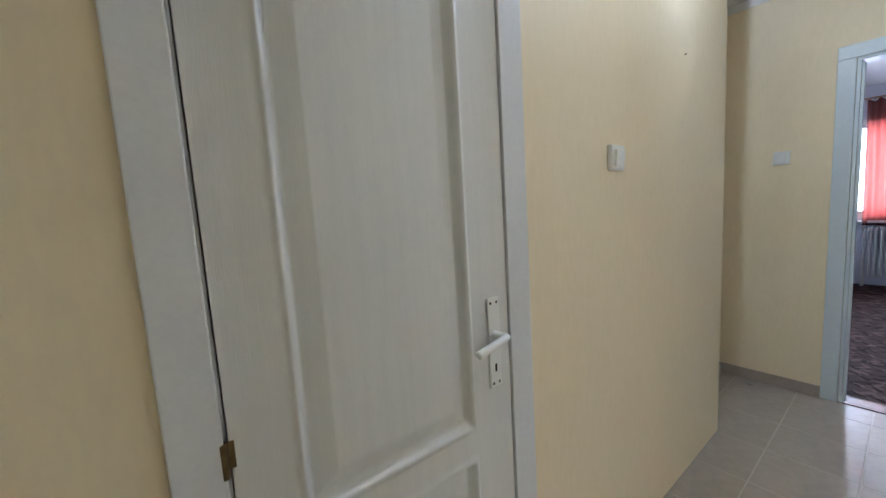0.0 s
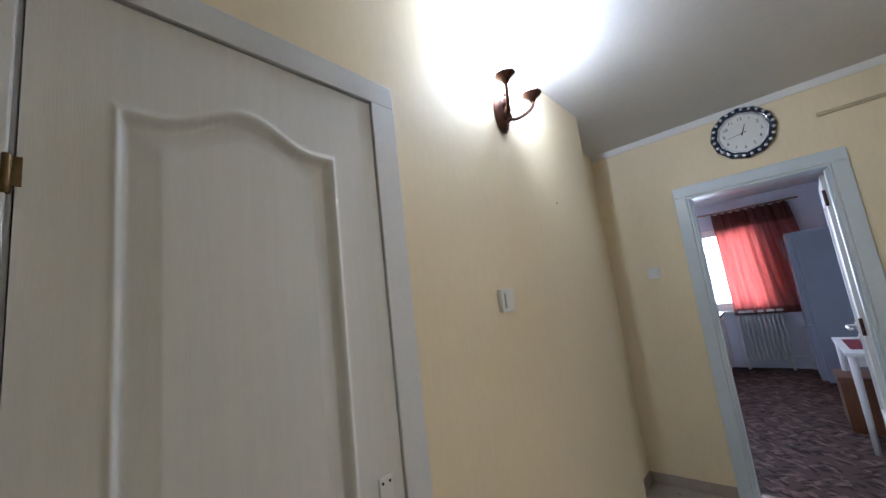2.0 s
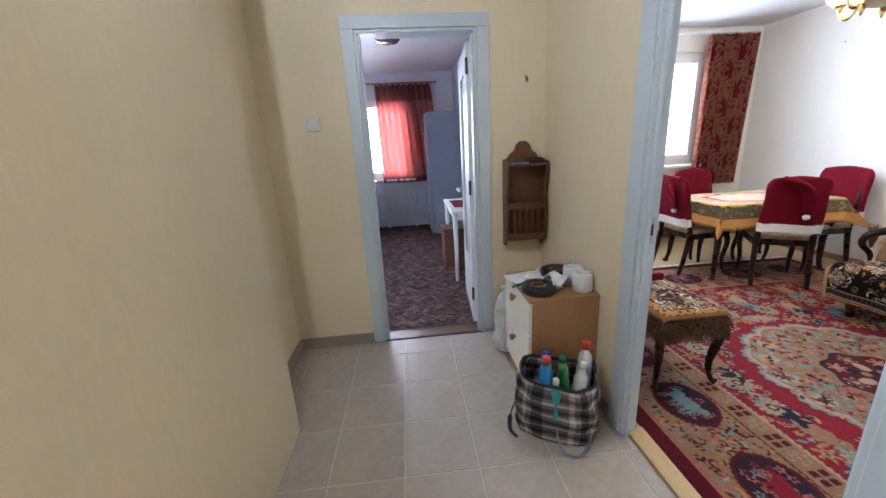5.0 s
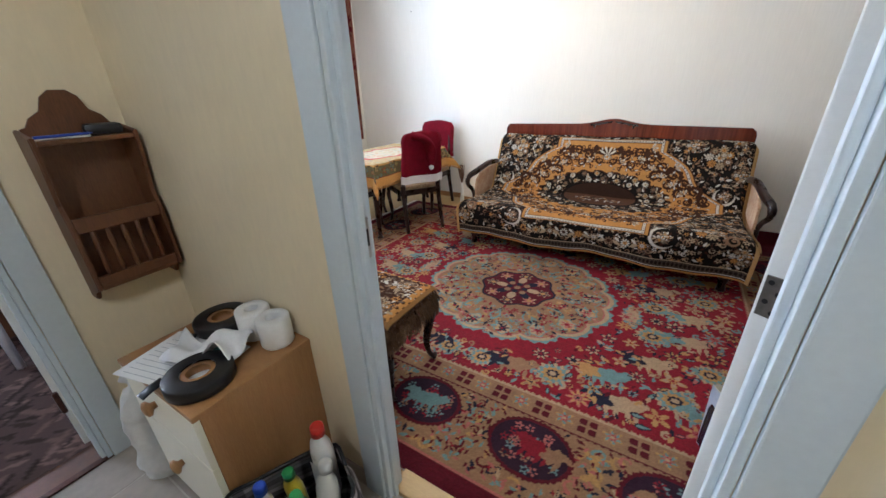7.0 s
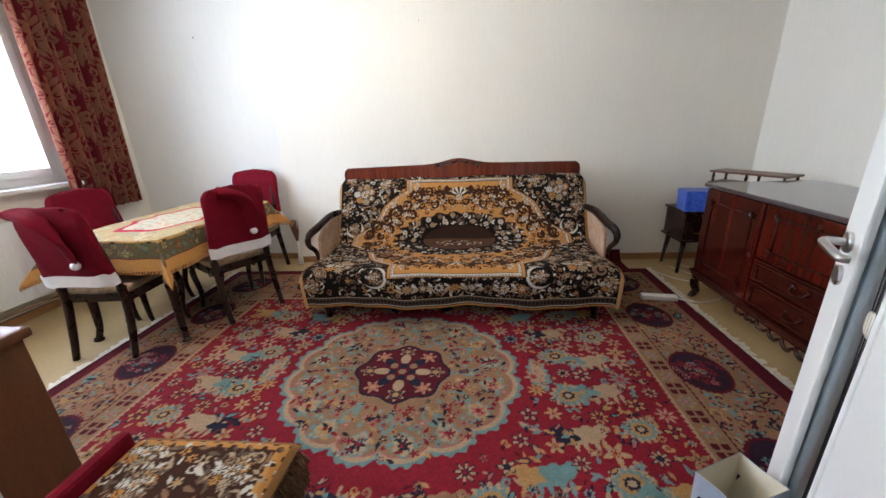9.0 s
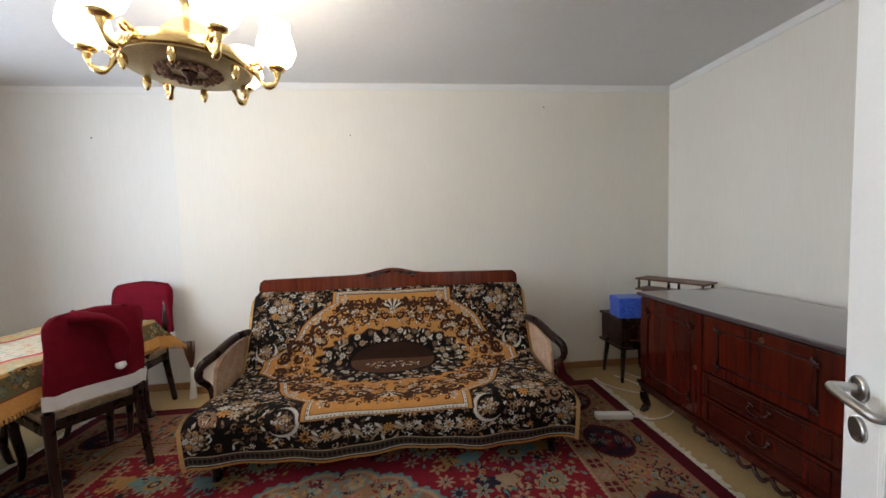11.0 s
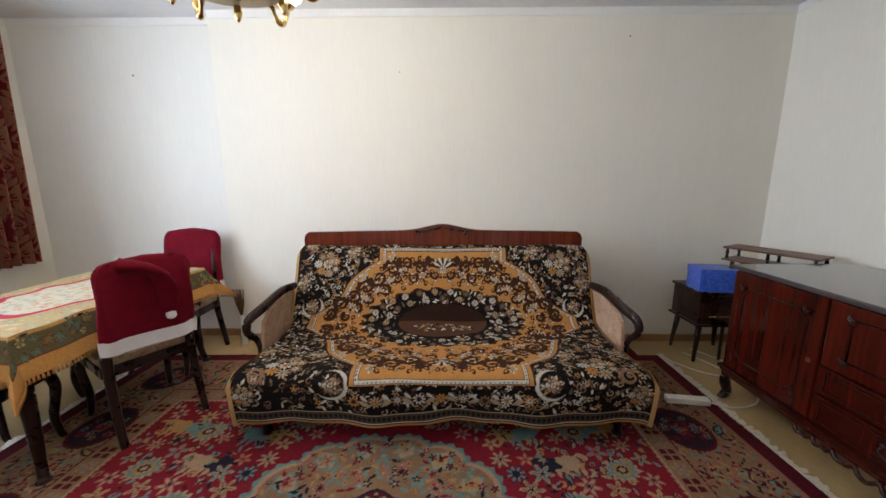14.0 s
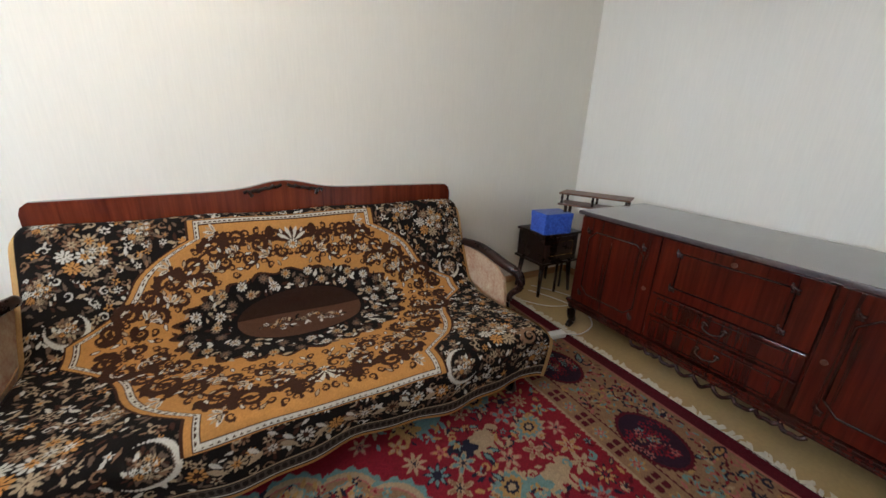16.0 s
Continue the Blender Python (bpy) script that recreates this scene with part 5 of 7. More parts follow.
for sx in (-1, 1):
    for y in (0.09, 0.84):
        part("foot", lathe(bmesh.new(), [(0.022, 0.012), (0.03, 0.02), (0.022, 0.06), (0.04, 0.13), (0.042, 0.16)], 14, (sx * 0.93, y, 0)), M_DARK, sofa, "", True)
    arm = part("arm", tube(bmesh.new(), spline([(sx * 1.01, 0.76, 0.635), (sx * 1.035, 0.60, 0.640), (sx * 1.06, 0.40, 0.600), (sx * 1.09, 0.30, 0.565), (sx * 1.095, 0.28, 0.50), (sx * 1.07, 0.33, 0.43), (sx * 1.06, 0.34, 0.34), (sx * 1.08, 0.31, 0.24), (sx * 1.075, 0.31, 0.17)]),
                            [0.0195 + 0.005 * math.sin(k * 0.11) for k in range(65)], 12, 1.2), M_DARK, sofa, "curved dark wooden arm", True)
    out = [(0.30, 0.22), (0.80, 0.22), (0.80, 0.60), (0.62, 0.60), (0.44, 0.575), (0.36, 0.53), (0.34, 0.42)]
    part("arm_panel", slab(bmesh.new(), out, 0.02, lambda a, b, c: (sx * (1.035 + c), a, b), bevel=0.005), material("beige_floral_cover", (0.52, 0.40, 0.26), 0.9, second=(0.34, 0.16, 0.09), scale=16, fine=60), arm, "beige floral upholstered arm panel")

TW, NT = 2.06, 330
prof = [(-0.010, 0.135), (-0.030, 0.22), (-0.045, 0.33), (-0.035, 0.385), (0.02, 0.415), (0.16, 0.405), (0.42, 0.385), (0.60, 0.395), (0.675, 0.42), (0.72, 0.50), (0.80, 0.68), (0.865, 0.83), (0.90, 0.872), (0.935, 0.875), (0.943, 0.84)]
pts, tall = along(prof, NT)
crease_at = tall * np.argmin(np.hypot(pts[:, 0] - 0.655, pts[:, 1] - 0.41)) / NT
cv = paint_throw(TW, tall, crease_at)
pts, tall = along(prof, cv.ny)
u = cv.x[None, :] * np.ones((cv.ny, 1))
t = np.linspace(0, 1, cv.ny)[:, None]
Y = pts[:, 0][:, None] + 0 * u
Z = pts[:, 1][:, None] + 0 * u
hang = np.clip((0.2 - t) / 0.2, 0, 1)
Y = Y + hang * (0.012 * np.sin(u * 9 + 0.6) + 0.008 * np.sin(u * 23)) + 0.004 * np.sin(u * 7 + t * 18)
Z = Z + hang * 0.010 * np.sin(u * 6.5 + 1) * (1 - t) + 0.005 * np.sin(u * 11 + t * 25) * np.sin(t * 14) - 0.012 * np.clip((np.abs(u) - 0.98) / 0.06, 0, 1)
ends = np.clip((np.abs(u) - 0.985) / 0.045, 0, 1)
seat = np.clip((t - 0.16) / 0.03, 0, 1)
Z = Z - ends ** 1.5 * (0.03 * seat + 0.01)
widen = 1 + 0.012 * (1 - t)
me = sheet("throw", np.stack([u * widen, Y - 0.0, Z + 0.004], -1), cv.c, M_PATTERN)
throw = new("throw_blanket", me)
throw.matrix_world = pose(-1.08, 4.05, 0)
throw.modifiers.new("thick", "SOLIDIFY").thickness = 0.006
tagged(throw, "dark brown and ochre floral woven throw covering the sofa", "blanket")
for sx in (-1, 1):
    n = 60
    tt = np.linspace(0.17, 0.62, n)
    rowp = np.stack([np.interp(tt, t[:, 0], pts[:, 0]), np.interp(tt, t[:, 0], pts[:, 1])], -1)
    w = np.linspace(0, 1, 6)[:, None]
    ux = sx * (1.025 + 0.035 * np.sqrt(w)) * np.ones((1, n))
    uz = rowp[None, :, 1] - w * (0.06 + 0.012 * np.sin(np.linspace(0, 40, n)))[None, :] - 0.01
    uy = rowp[None, :, 0] + 0 * w
    edge = new("throw_border", sheet("throw_border", np.stack([ux, uy, uz], -1), np.ones((6, n, 3)) * np.array((0.52, 0.31, 0.13)), M_PATTERN))
    edge.parent = throw


# sideboard, front towards -x
side = thing("sideboard", "long glossy red mahogany sideboard with carved trim and brass handles", "sideboard", (0.66, 4.53, 0))
SL, SD, SH = 1.78, 0.66, 0.845
# local: x depth from the front, y runs towards -y of the room
def sb(x0, x1, y0, y1, z0, z1):
    return (x0, x1, -y1, -y0, z0, z1)


part("body", boxes(sb(0.012, SD, 0.012, SL - 0.012, 0.20, SH - 0.026), bevel=0.004), M_MAHOG, side)
part("top", boxes(sb(-0.018, SD + 0.01, -0.012, SL + 0.012, SH - 0.026, SH), bevel=0.008), M_TOP, side, "dusty reflective dark top")
part("plinth_moulding", boxes(sb(-0.020, SD, -0.008, SL + 0.008, 0.196, 0.216), sb(-0.008, SD, 0.0, SL, 0.174, 0.195), sb(0.000, SD, 0.006, SL - 0.006, 0.155, 0.173), bevel=0.006), M_MAHOG, side)
for y0, y1, nm in ((0.02, 0.545, "cabinet_door"), (1.235, 1.76, "cabinet_door")):
    d = part(nm, boxes(sb(-0.006, 0.014, y0, y1, 0.222, SH - 0.034), bevel=0.004), M_VENEER, side)
    bm = bmesh.new()
    a, b, c, e = y0 + 0.075, y1 - 0.075, 0.30, SH - 0.115
    tube(bm, [(-0.008, -a, c + 0.05), (-0.008, -a, e - 0.05), (-0.008, -a - 0.05, e), (-0.008, -b + 0.05, e), (-0.008, -b, e - 0.05), (-0.008, -b, c + 0.05), (-0.008, -b + 0.05, c), (-0.008, -a - 0.05, c), (-0.008, -a, c + 0.05)], 0.0055, 6)
    part("panel_moulding", bm, M_CARVED, d)
    for yy in (a, b):
        for zz in (c, e):
            bm = bmesh.new()
            for k in range(3):
                tube(bm, spline([(-0.012, -yy + 0.01 * (k - 1), zz - 0.02), (-0.016, -yy - 0.012 * (k - 1), zz), (-0.012, -yy + 0.012, zz + 0.02 - 0.012 * k)], 4), 0.006, 6)
            part("carved_corner", bm, M_CARVED, d, "", True)
    key = y1 - 0.035 if y0 < 1 else y0 + 0.035
    part("lock_plate", lathe(bmesh.new(), [(0.012, -0.008), (0.012, -0.012)], 12, (0, -key, 0.50), "x"), M_BRONZE, d)
flap = part("writing_flap", boxes(sb(-0.006, 0.014, 0.56, 1.22, 0.507, SH - 0.034), bevel=0.004), M_VENEER, side)
bm = bmesh.new()
a, b, c, e = 0.66, 1.12, 0.565, 0.755
tube(bm, [(-0.008, -a, c), (-0.008, -a, e), (-0.008, -b, e), (-0.008, -b, c), (-0.008, -a, c)], 0.005, 6)
part("panel_moulding", bm, M_CARVED, flap)
for yy in (a, b):
    for zz in (c, e):
        bm = bmesh.new()
        for k in range(3):
            tube(bm, spline([(-0.012, -yy + 0.014 * (k - 1), zz - 0.02), (-0.016, -yy - 0.014 * (k - 1), zz), (-0.012, -yy + 0.016, zz + 0.02 - 0.014 * k)], 4), 0.006, 6)
        part("carved_corner", bm, M_CARVED, flap, "", True)
part("lock_plate", lathe(bmesh.new(), [(0.013, -0.008), (0.013, -0.012)], 12, (0, -0.89, 0.775), "x"), M_BRONZE, flap)
for z0, z1 in ((0.374, 0.500), (0.226, 0.364)):
    d = part("drawer_front", boxes(sb(-0.010, 0.014, 0.56, 1.22, z0, z1), bevel=0.006), M_MAHOG, side)
    zc = (z0 + z1) / 2
    bm = bmesh.new()
    tube(bm, [(-0.013, -0.60, z0 + 0.02), (-0.013, -1.18, z0 + 0.02), (-0.013, -1.18, z1 - 0.02), (-0.013, -0.60, z1 - 0.02), (-0.013, -0.60, z0 + 0.02)], 0.004, 6)
    part("panel_moulding", bm, M_CARVED, d)
    bm = bmesh.new()
    tube(bm, spline([(-0.012, -0.845, zc + 0.012), (-0.03, -0.85, zc - 0.006), (-0.034, -0.89, zc - 0.018), (-0.03, -0.93, zc - 0.006), (-0.012, -0.935, zc + 0.012)]), 0.005, 8)
    for yy in (-0.845, -0.935):
        lathe(bm, [(0.014, -0.010), (0.012, -0.016), (0.004, -0.018)], 10, (0, yy, zc + 0.012), "x")
    part("drawer_handle", bm, M_PULL, d, "ornate steel-grey drop handle", True)
bm = bmesh.new()
for k in range(9):
    y = -0.50 - 0.09 * k
    tube(bm, spline([(-0.004, y, 0.155), (-0.012, y - 0.02, 0.135), (-0.004, y - 0.045, 0.125 - 0.012 * math.cos(k - 4)), (-0.012, y - 0.07, 0.138), (-0.004, y - 0.09, 0.155)], 4), 0.010, 6)
ob = part("carved_apron", bm, M_CARVED, side, "", True)
ob["kind"] = "stuff"
for y in (0.03, SL - 0.03):
    for x in (0.03, SD - 0.05):
        bm = tube(bmesh.new(), spline([(x + 0.01, -y, 0.175), (x - 0.015, -y, 0.11), (x + 0.005, -y, 0.045), (x - 0.02, -y, 0.012), (x - 0.03, -y, 0.014)]), [0.034 - 0.0005 * k for k in range(33)], 10)
        part("foot", bm, M_DARK, side, "", True)

# bedside table with a blue box, and the small tiered stand behind the sideboard
night = thing("bedside_table", "dark wooden bedside table on splayed legs", "bedside table", (0.965, 5.09, 0))
part("top", boxes((-0.20, 0.20, -0.17, 0.17, 0.525, 0.545), bevel=0.004), M_DARK, night)
part("body", boxes((-0.185, 0.185, -0.155, 0.16, 0.30, 0.525), bevel=0.003), M_DARK, night)
d = part("drawer_front", boxes((-0.165, 0.165, -0.163, -0.153, 0.32, 0.515), bevel=0.003), M_DARK, night)
bm = bmesh.new()
tube(bm, [(-0.12, -0.164, 0.36), (0.12, -0.164, 0.36), (0.12, -0.164, 0.475), (-0.12, -0.164, 0.475), (-0.12, -0.164, 0.36)], 0.0025, 5)
part("inlay_line", bm, M_BRASS, d, "thin pale inlay line")
part("lower_rim", boxes((-0.205, 0.205, -0.175, 0.17, 0.285, 0.302), bevel=0.004), M_DARK, night)
for sx in (-1, 1):
    for sy in (-1, 1):
        part("leg", tube(bmesh.new(), [(sx * 0.15, sy * 0.12, 0.29), (sx * 0.175, sy * 0.14, 0.0)], [0.022, 0.013], 10), M_DARK, night)
M_BLUE = material("glossy_blue_paper", (0.010, 0.035, 0.36), 0.35, second=(0.10, 0.22, 0.80), scale=45, fine=110, bump=0.3, coat=0.3)
gift = thing("gift_box", "shiny blue patterned cardboard box on the bedside table", "box", (0.905, 5.02, 0.545), -8)
part("box_body", boxes((-0.13, 0.13, -0.095, 0.095, 0, 0.13), bevel=0.003), M_BLUE, gift)
part("lid", boxes((-0.133, 0.133, -0.098, 0.098, 0.118, 0.165), bevel=0.003), M_BLUE, gift)

stand = thing("tiered_stand", "small two-tier mahogany stand on turned posts", "stand", (1.15, 4.83, 0), -63)
part("top_board", boxes((-0.26, 0.26, -0.10, 0.10, 0.852, 0.866), bevel=0.004), M_BROWN, stand)
part("lower_board", boxes((-0.26, 0.26, -0.10, 0.10, 0.765, 0.779), bevel=0.004), M_BROWN, stand)
for x in (-0.235, 0.0, 0.235):
    for y in (-0.08, 0.08):
        part("post", lathe(bmesh.new(), [(0.009, 0.779), (0.012, 0.79), (0.007, 0.805), (0.012, 0.82), (0.008, 0.84), (0.010, 0.852)], 10, (x, y, 0)), M_DARK, stand)
for x in (-0.20, 0.20):
    for y in (-0.07, 0.07):
        part("leg", tube(bmesh.new(), [(x, y, 0.766), (x, y, 0.0)], [0.014, 0.011], 8), M_DARK, stand)

strip_ob = thing("power_strip", "white power strip with its cable on the floor", "power strip", (0.40, 4.42, 0.012), -8)
part("strip_body", boxes((-0.12, 0.12, -0.027, 0.027, 0, 0.035), bevel=0.007), M_WHITE, strip_ob)
for k in range(4):
    part("socket", lathe(bmesh.new(), [(0.019, 0.0352), (0.017, 0.031)], 16, (-0.08 + 0.052 * k, 0, 0)), M_PAPER, strip_ob)
part("cable", tube(bmesh.new(), spline([(0.12, 0, 0.014), (0.25, -0.02, 0.0), (0.42, 0.06, 0.0), (0.5, 0.25, 0.0), (0.42, 0.5, 0.0), (0.3, 0.7, 0.0)]), 0.0045, 8), M_WHITE, strip_ob)
solid("cable", tube(bmesh.new(), spline([(0.62, 4.95, 0.006), (0.75, 4.78, 0.006), (0.95, 4.72, 0.006), (1.05, 4.85, 0.006), (0.9, 5.15, 0.006)]), 0.004, 8), M_WHITE, "thin white cable lying on the floor", "cable")

# dining table with its cloth
table = thing("dining_table", "dark wooden dining table on curved legs", "table", (-3.19, 4.38, 0))
TX, TY, TZ = 0.36, 0.60, 0.715
part("tabletop", boxes((-TX, TX, -TY, TY, TZ - 0.028, TZ), bevel=0.008), M_DARK, table)
part("apron", boxes((-TX + 0.05, TX - 0.05, -TY + 0.05, TY - 0.05, TZ - 0.12, TZ - 0.028), bevel=0.004), M_DARK, table)
for sx in (-1, 1):
    for sy in (-1, 1):
        bx, by = sx * (TX - 0.055), sy * (TY - 0.055)
        bm = tube(bmesh.new(), spline([(bx, by, TZ - 0.03), (bx + 0.015 * sx, by + 0.015 * sy, TZ - 0.16), (bx - 0.005 * sx, by - 0.005 * sy, 0.36), (bx, by, 0.12), (bx + 0.012 * sx, by + 0.012 * sy, 0.04), (bx + 0.02 * sx, by + 0.02 * sy, 0.0)]),
                  [0.046 - 0.026 * min(k / 26, 1) + (0.010 if k > 34 else 0) for k in range(41)], 12)
        part("leg", bm, M_DARK, table, "", True)


def paint_table(w, h):
    cv = Canvas(w, h, 0.006, (0.42, 0.30, 0.14), 21)
    rng = cv.rng
    X, Y = np.meshgrid(cv.x, cv.y)
    e = np.minimum(w / 2 - np.abs(X), h / 2 - np.abs(Y))
    OR, OLV, BR = (0.60, 0.30, 0.08), (0.20, 0.19, 0.07), (0.10, 0.055, 0.025)
    cv.fill(e < 0.075, OR)
    cv.fill((e > 0.075) & (e < 0.082), (0.2, 0.03, 0.02))
    cv.fill((e > 0.082) & (e < 0.18), (0.14, 0.12, 0.055))
    cv.fill((e > 0.18) & (e < 0.192), (0.62, 0.34, 0.10))
    cv.scatter(260, -w / 2, w / 2, -h / 2, h / 2, lambda x, y: cv.flower(x, y, rng.uniform(0.02, 0.035), 5, rng.choice(((0.10, 0.20, 0.19), (0.30, 0.24, 0.09), (0.34, 0.10, 0.04), (0.48, 0.36, 0.17))), OLV, BR, rng.uniform(0, 6)),
               lambda x, y: 0.092 < min(w / 2 - abs(x), h / 2 - abs(y)) < 0.17, 0.034)
    # middle: pale grounds framed in red
    cv.scatter(300, -w / 2, w / 2, -h / 2, h / 2, lambda x, y: cv.flower(x, y, rng.uniform(0.014, 0.028), 5, rng.choice(((0.20, 0.28, 0.24), (0.55, 0.45, 0.30), (0.40, 0.17, 0.06), (0.33, 0.30, 0.12))), (0.5, 0.4, 0.2), None, rng.uniform(0, 6)),
               lambda x, y: min(w / 2 - abs(x), h / 2 - abs(y)) > 0.21, 0.036)
    d = np.sqrt((X / 0.25) ** 2 + (Y / 0.42) ** 2) * (1 + 0.07 * np.cos(8 * np.arctan2(Y, X)))
    cv.fill((d > 0.86) & (d < 1.0), (0.42, 0.02, 0.04))
    cv.fill((d < 0.86), (0.52, 0.45, 0.33))
    cv.scatter(90, -0.22, 0.22, -0.36, 0.36, lambda x, y: cv.flower(x, y, 0.02, 5, rng.choice(((0.2, 0.3, 0.3), (0.5, 0.15, 0.08), (0.4, 0.33, 0.15))), (0.5, 0.4, 0.2), None, rng.uniform(0, 6)),
               lambda x, y: math.hypot(x / 0.21, y / 0.36) < 0.9, 0.04)
    cv.c *= (0.88 + 0.24 * np.random.RandomState(4).rand(cv.ny, cv.nx))[..., None]
    return cv


OX, OY = 0.20, 0.19
cv = paint_table(2 * (TX + OX), 2 * (TY + OY))
X, Y = np.meshgrid(cv.x, cv.y)
ox, oy = np.clip(np.abs(X) - TX, 0, None), np.clip(np.abs(Y) - TY, 0, None)
drop = np.maximum(ox, oy)
both = np.minimum(ox, oy)
sx, sy = np.sign(X), np.sign(Y)
PX = sx * (np.minimum(np.abs(X), TX) + 0.004 + 0.10 * ox + 0.55 * both * (ox > 0)) + 0.006 * np.sin(Y * 26) * (ox > 0)
PY = sy * (np.minimum(np.abs(Y), TY) + 0.004 + 0.10 * oy + 0.55 * both * (oy > 0)) + 0.006 * np.sin(X * 26) * (oy > 0)
PZ = TZ + 0.004 - drop - 0.25 * both + 0.0012 * np.sin(X * 30) * np.sin(Y * 24)
cloth = new("tablecloth", sheet("tablecloth", np.stack([PX, PY, PZ], -1), cv.c, M_PRINT))
cloth.matrix_world = pose(-3.19, 4.38, 0)
cloth.modifiers.new("thick", "SOLIDIFY").thickness = 0.003
tagged(cloth, "orange and green floral tapestry tablecloth with a tasselled edge", "tablecloth")
bm = bmesh.new()
M_ORANGE = material("orange_tassel_thread", (0.55, 0.26, 0.07), 0.95, vary=0.25, scale=40, fine=200)
edge = [(i, 0) for i in range(0, cv.nx, 3)] + [(i, cv.ny - 1) for i in range(0, cv.nx, 3)] + [(0, j) for j in range(0, cv.ny, 3)] + [(cv.nx - 1, j) for j in range(0, cv.ny, 3)]
for i, j in edge:
    p = Vector((PX[j, i], PY[j, i], PZ[j, i]))
    tube(bm, [p, p + Vector((0, 0, -0.022))], [0.004, 0.0065], 5)
ob = part("tassel_edge", bm, M_ORANGE, cloth, "small orange tassels")
ob["kind"] = "stuff"


# dining chairs with plush hat covers over their backs; the chair faces +y, its back stands at y=0
def dining_chair(at, turn, hat):
    ob = thing("dining_chair", "dark wooden dining chair under a red plush hat cover" if hat else "dark wooden dining chair with a red plush back cover", "chair", at, turn, "chairs round the dining table")
    bm = boxes((-0.21, 0.21, 0.03, 0.44, 0.41, 0.455), bevel=0.02)
    part("seat", bm, material("beige_brocade", (0.50, 0.40, 0.25), 0.9, second=(0.22, 0.12, 0.06), scale=22, fine=80, bump=0.4), ob, "beige brocade seat")
    part("seat_frame", boxes((-0.215, 0.215, 0.02, 0.445, 0.36, 0.415), bevel=0.008), M_DARK, ob)
    for s in (-1, 1):
        part("leg", tube(bmesh.new(), spline([(s * 0.185, 0.02, 0.46), (s * 0.185, 0.02, 0.36), (s * 0.19, -0.015, 0.15), (s * 0.19, -0.05, 0.0)]), [0.026 - 0.0003 * k for k in range(25)], 8), M_DARK, ob, "", True)
        part("leg", tube(bmesh.new(), spline([(s * 0.19, 0.42, 0.40), (s * 0.205, 0.44, 0.30), (s * 0.19, 0.42, 0.14), (s * 0.195, 0.435, 0.03), (s * 0.20, 0.455, 0.0)]), [0.026 - 0.0004 * k for k in range(33)], 8), M_DARK, ob, "", True)
        part("back_post", tube(bmesh.new(), [(s * 0.185, 0.02, 0.44), (s * 0.18, -0.02, 0.70), (s * 0.16, -0.055, 0.90)], [0.02, 0.018, 0.014], 8), M_DARK, ob)
    part("back_rail", boxes((-0.17, 0.17, -0.035, -0.015, 0.60, 0.66), bevel=0.006), M_DARK, ob)
    # the cover: a pocket over the back
    n, m = 33, 25
    a = np.linspace(0, 2 * np.pi, n)
    rows = []
    for t in np.linspace(0, 1, m):
        wd = (0.205 if hat else 0.228) - 0.006 * t
        z = 0.535 + 0.40 * t
        if t > 0.86:
            wd *= math.sqrt(max(1 - ((t - 0.86) / 0.155) ** 2, 0.02)) * 0.25 + 0.75
        th = 0.034 * (1 - 0.5 * max(t - 0.8, 0) / 0.2)
        c, s_ = np.cos(a), np.sin(a)
        x = wd * np.sign(c) * np.abs(c) ** 0.45 + 0.004 * np.sin(a * 5 + t * 9)
        y = -0.012 - 0.055 * t + th * np.sign(s_) * np.abs(s_) ** 0.8 + 0.005 * np.sin(7 * a + 4 * t)
        crown = 0.030 * np.cos(x / 0.21 * 1.5) * t ** 4
        rows.append(np.stack([x, y, z + crown + 0 * x], -1))
    last = rows[-1].copy()
    rows.append(last * np.array((0.5, 1, 1)) + np.array((0, 0, 0.004)))
    rows.append(last * np.array((0.02, 1, 1)) + np.array((0, 0, 0.006)))
    pts = np.array(rows)
    pts[-2:, :, 1] = pts[-2:, :, 1] * 0.3 + pts[-3, :, 1].mean() * 0.7
    cover = new("back_cover", sheet("back_cover", pts, None, M_RED))
    cover.parent = ob
    tagged(cover, "wine red plush back cover")
    band = pts[:6].copy()
    band[:, :, 0] *= 1.035
    band[:, :, 1] = (band[:, :, 1] + 0.02) * 1.14 - 0.02
    band[:, :, 2] = np.linspace(0.49, 0.565, 6)[:, None] + 0.004 * np.sin(a * 6)
    trim = new("cover_trim", sheet("cover_trim", band, None, M_FLUFF))
    trim.parent = cover
    tagged(trim, "white plush trim")
    if hat:
        # the slack peak folds over the outside and ends in a pompom
        path = spline([(-0.10, -0.070, 0.93), (0.0, -0.115, 0.90), (0.06, -0.115, 0.80), (0.075, -0.095, 0.70), (0.075, -0.085, 0.645)], 8)
        bm = tube(bmesh.new(), path, [0.105 - 0.085 * min(1, (k / 32) ** 0.8) for k in range(33)], 16, 0.38)
        for v in bm.verts:
            v.co += 0.006 * noise.noise_vector(v.co * 22)
            v.co.y = min(v.co.y, -0.03)
        part("hat_peak", bm, M_RED, cover, "", True)
        bm = bmesh.new()
        bmesh.ops.create_icosphere(bm, subdivisions=3, radius=0.024)
        for v in bm.verts:
            v.co = v.co * (1 + 0.12 * noise.noise(v.co * 150)) + Vector((0.075, -0.085, 0.635))
        part("pompom", bm, M_FLUFF, cover, "white pompom", True)
    return ob


dining_chair((-2.625, 4.215, 0.010), 58, True)
dining_chair((-3.25, 3.66, 0.0), 4, True)
dining_chair((-3.06, 5.17, 0.010), 180, False)
dining_chair((-3.80, 4.30, 0.0), -92, False)

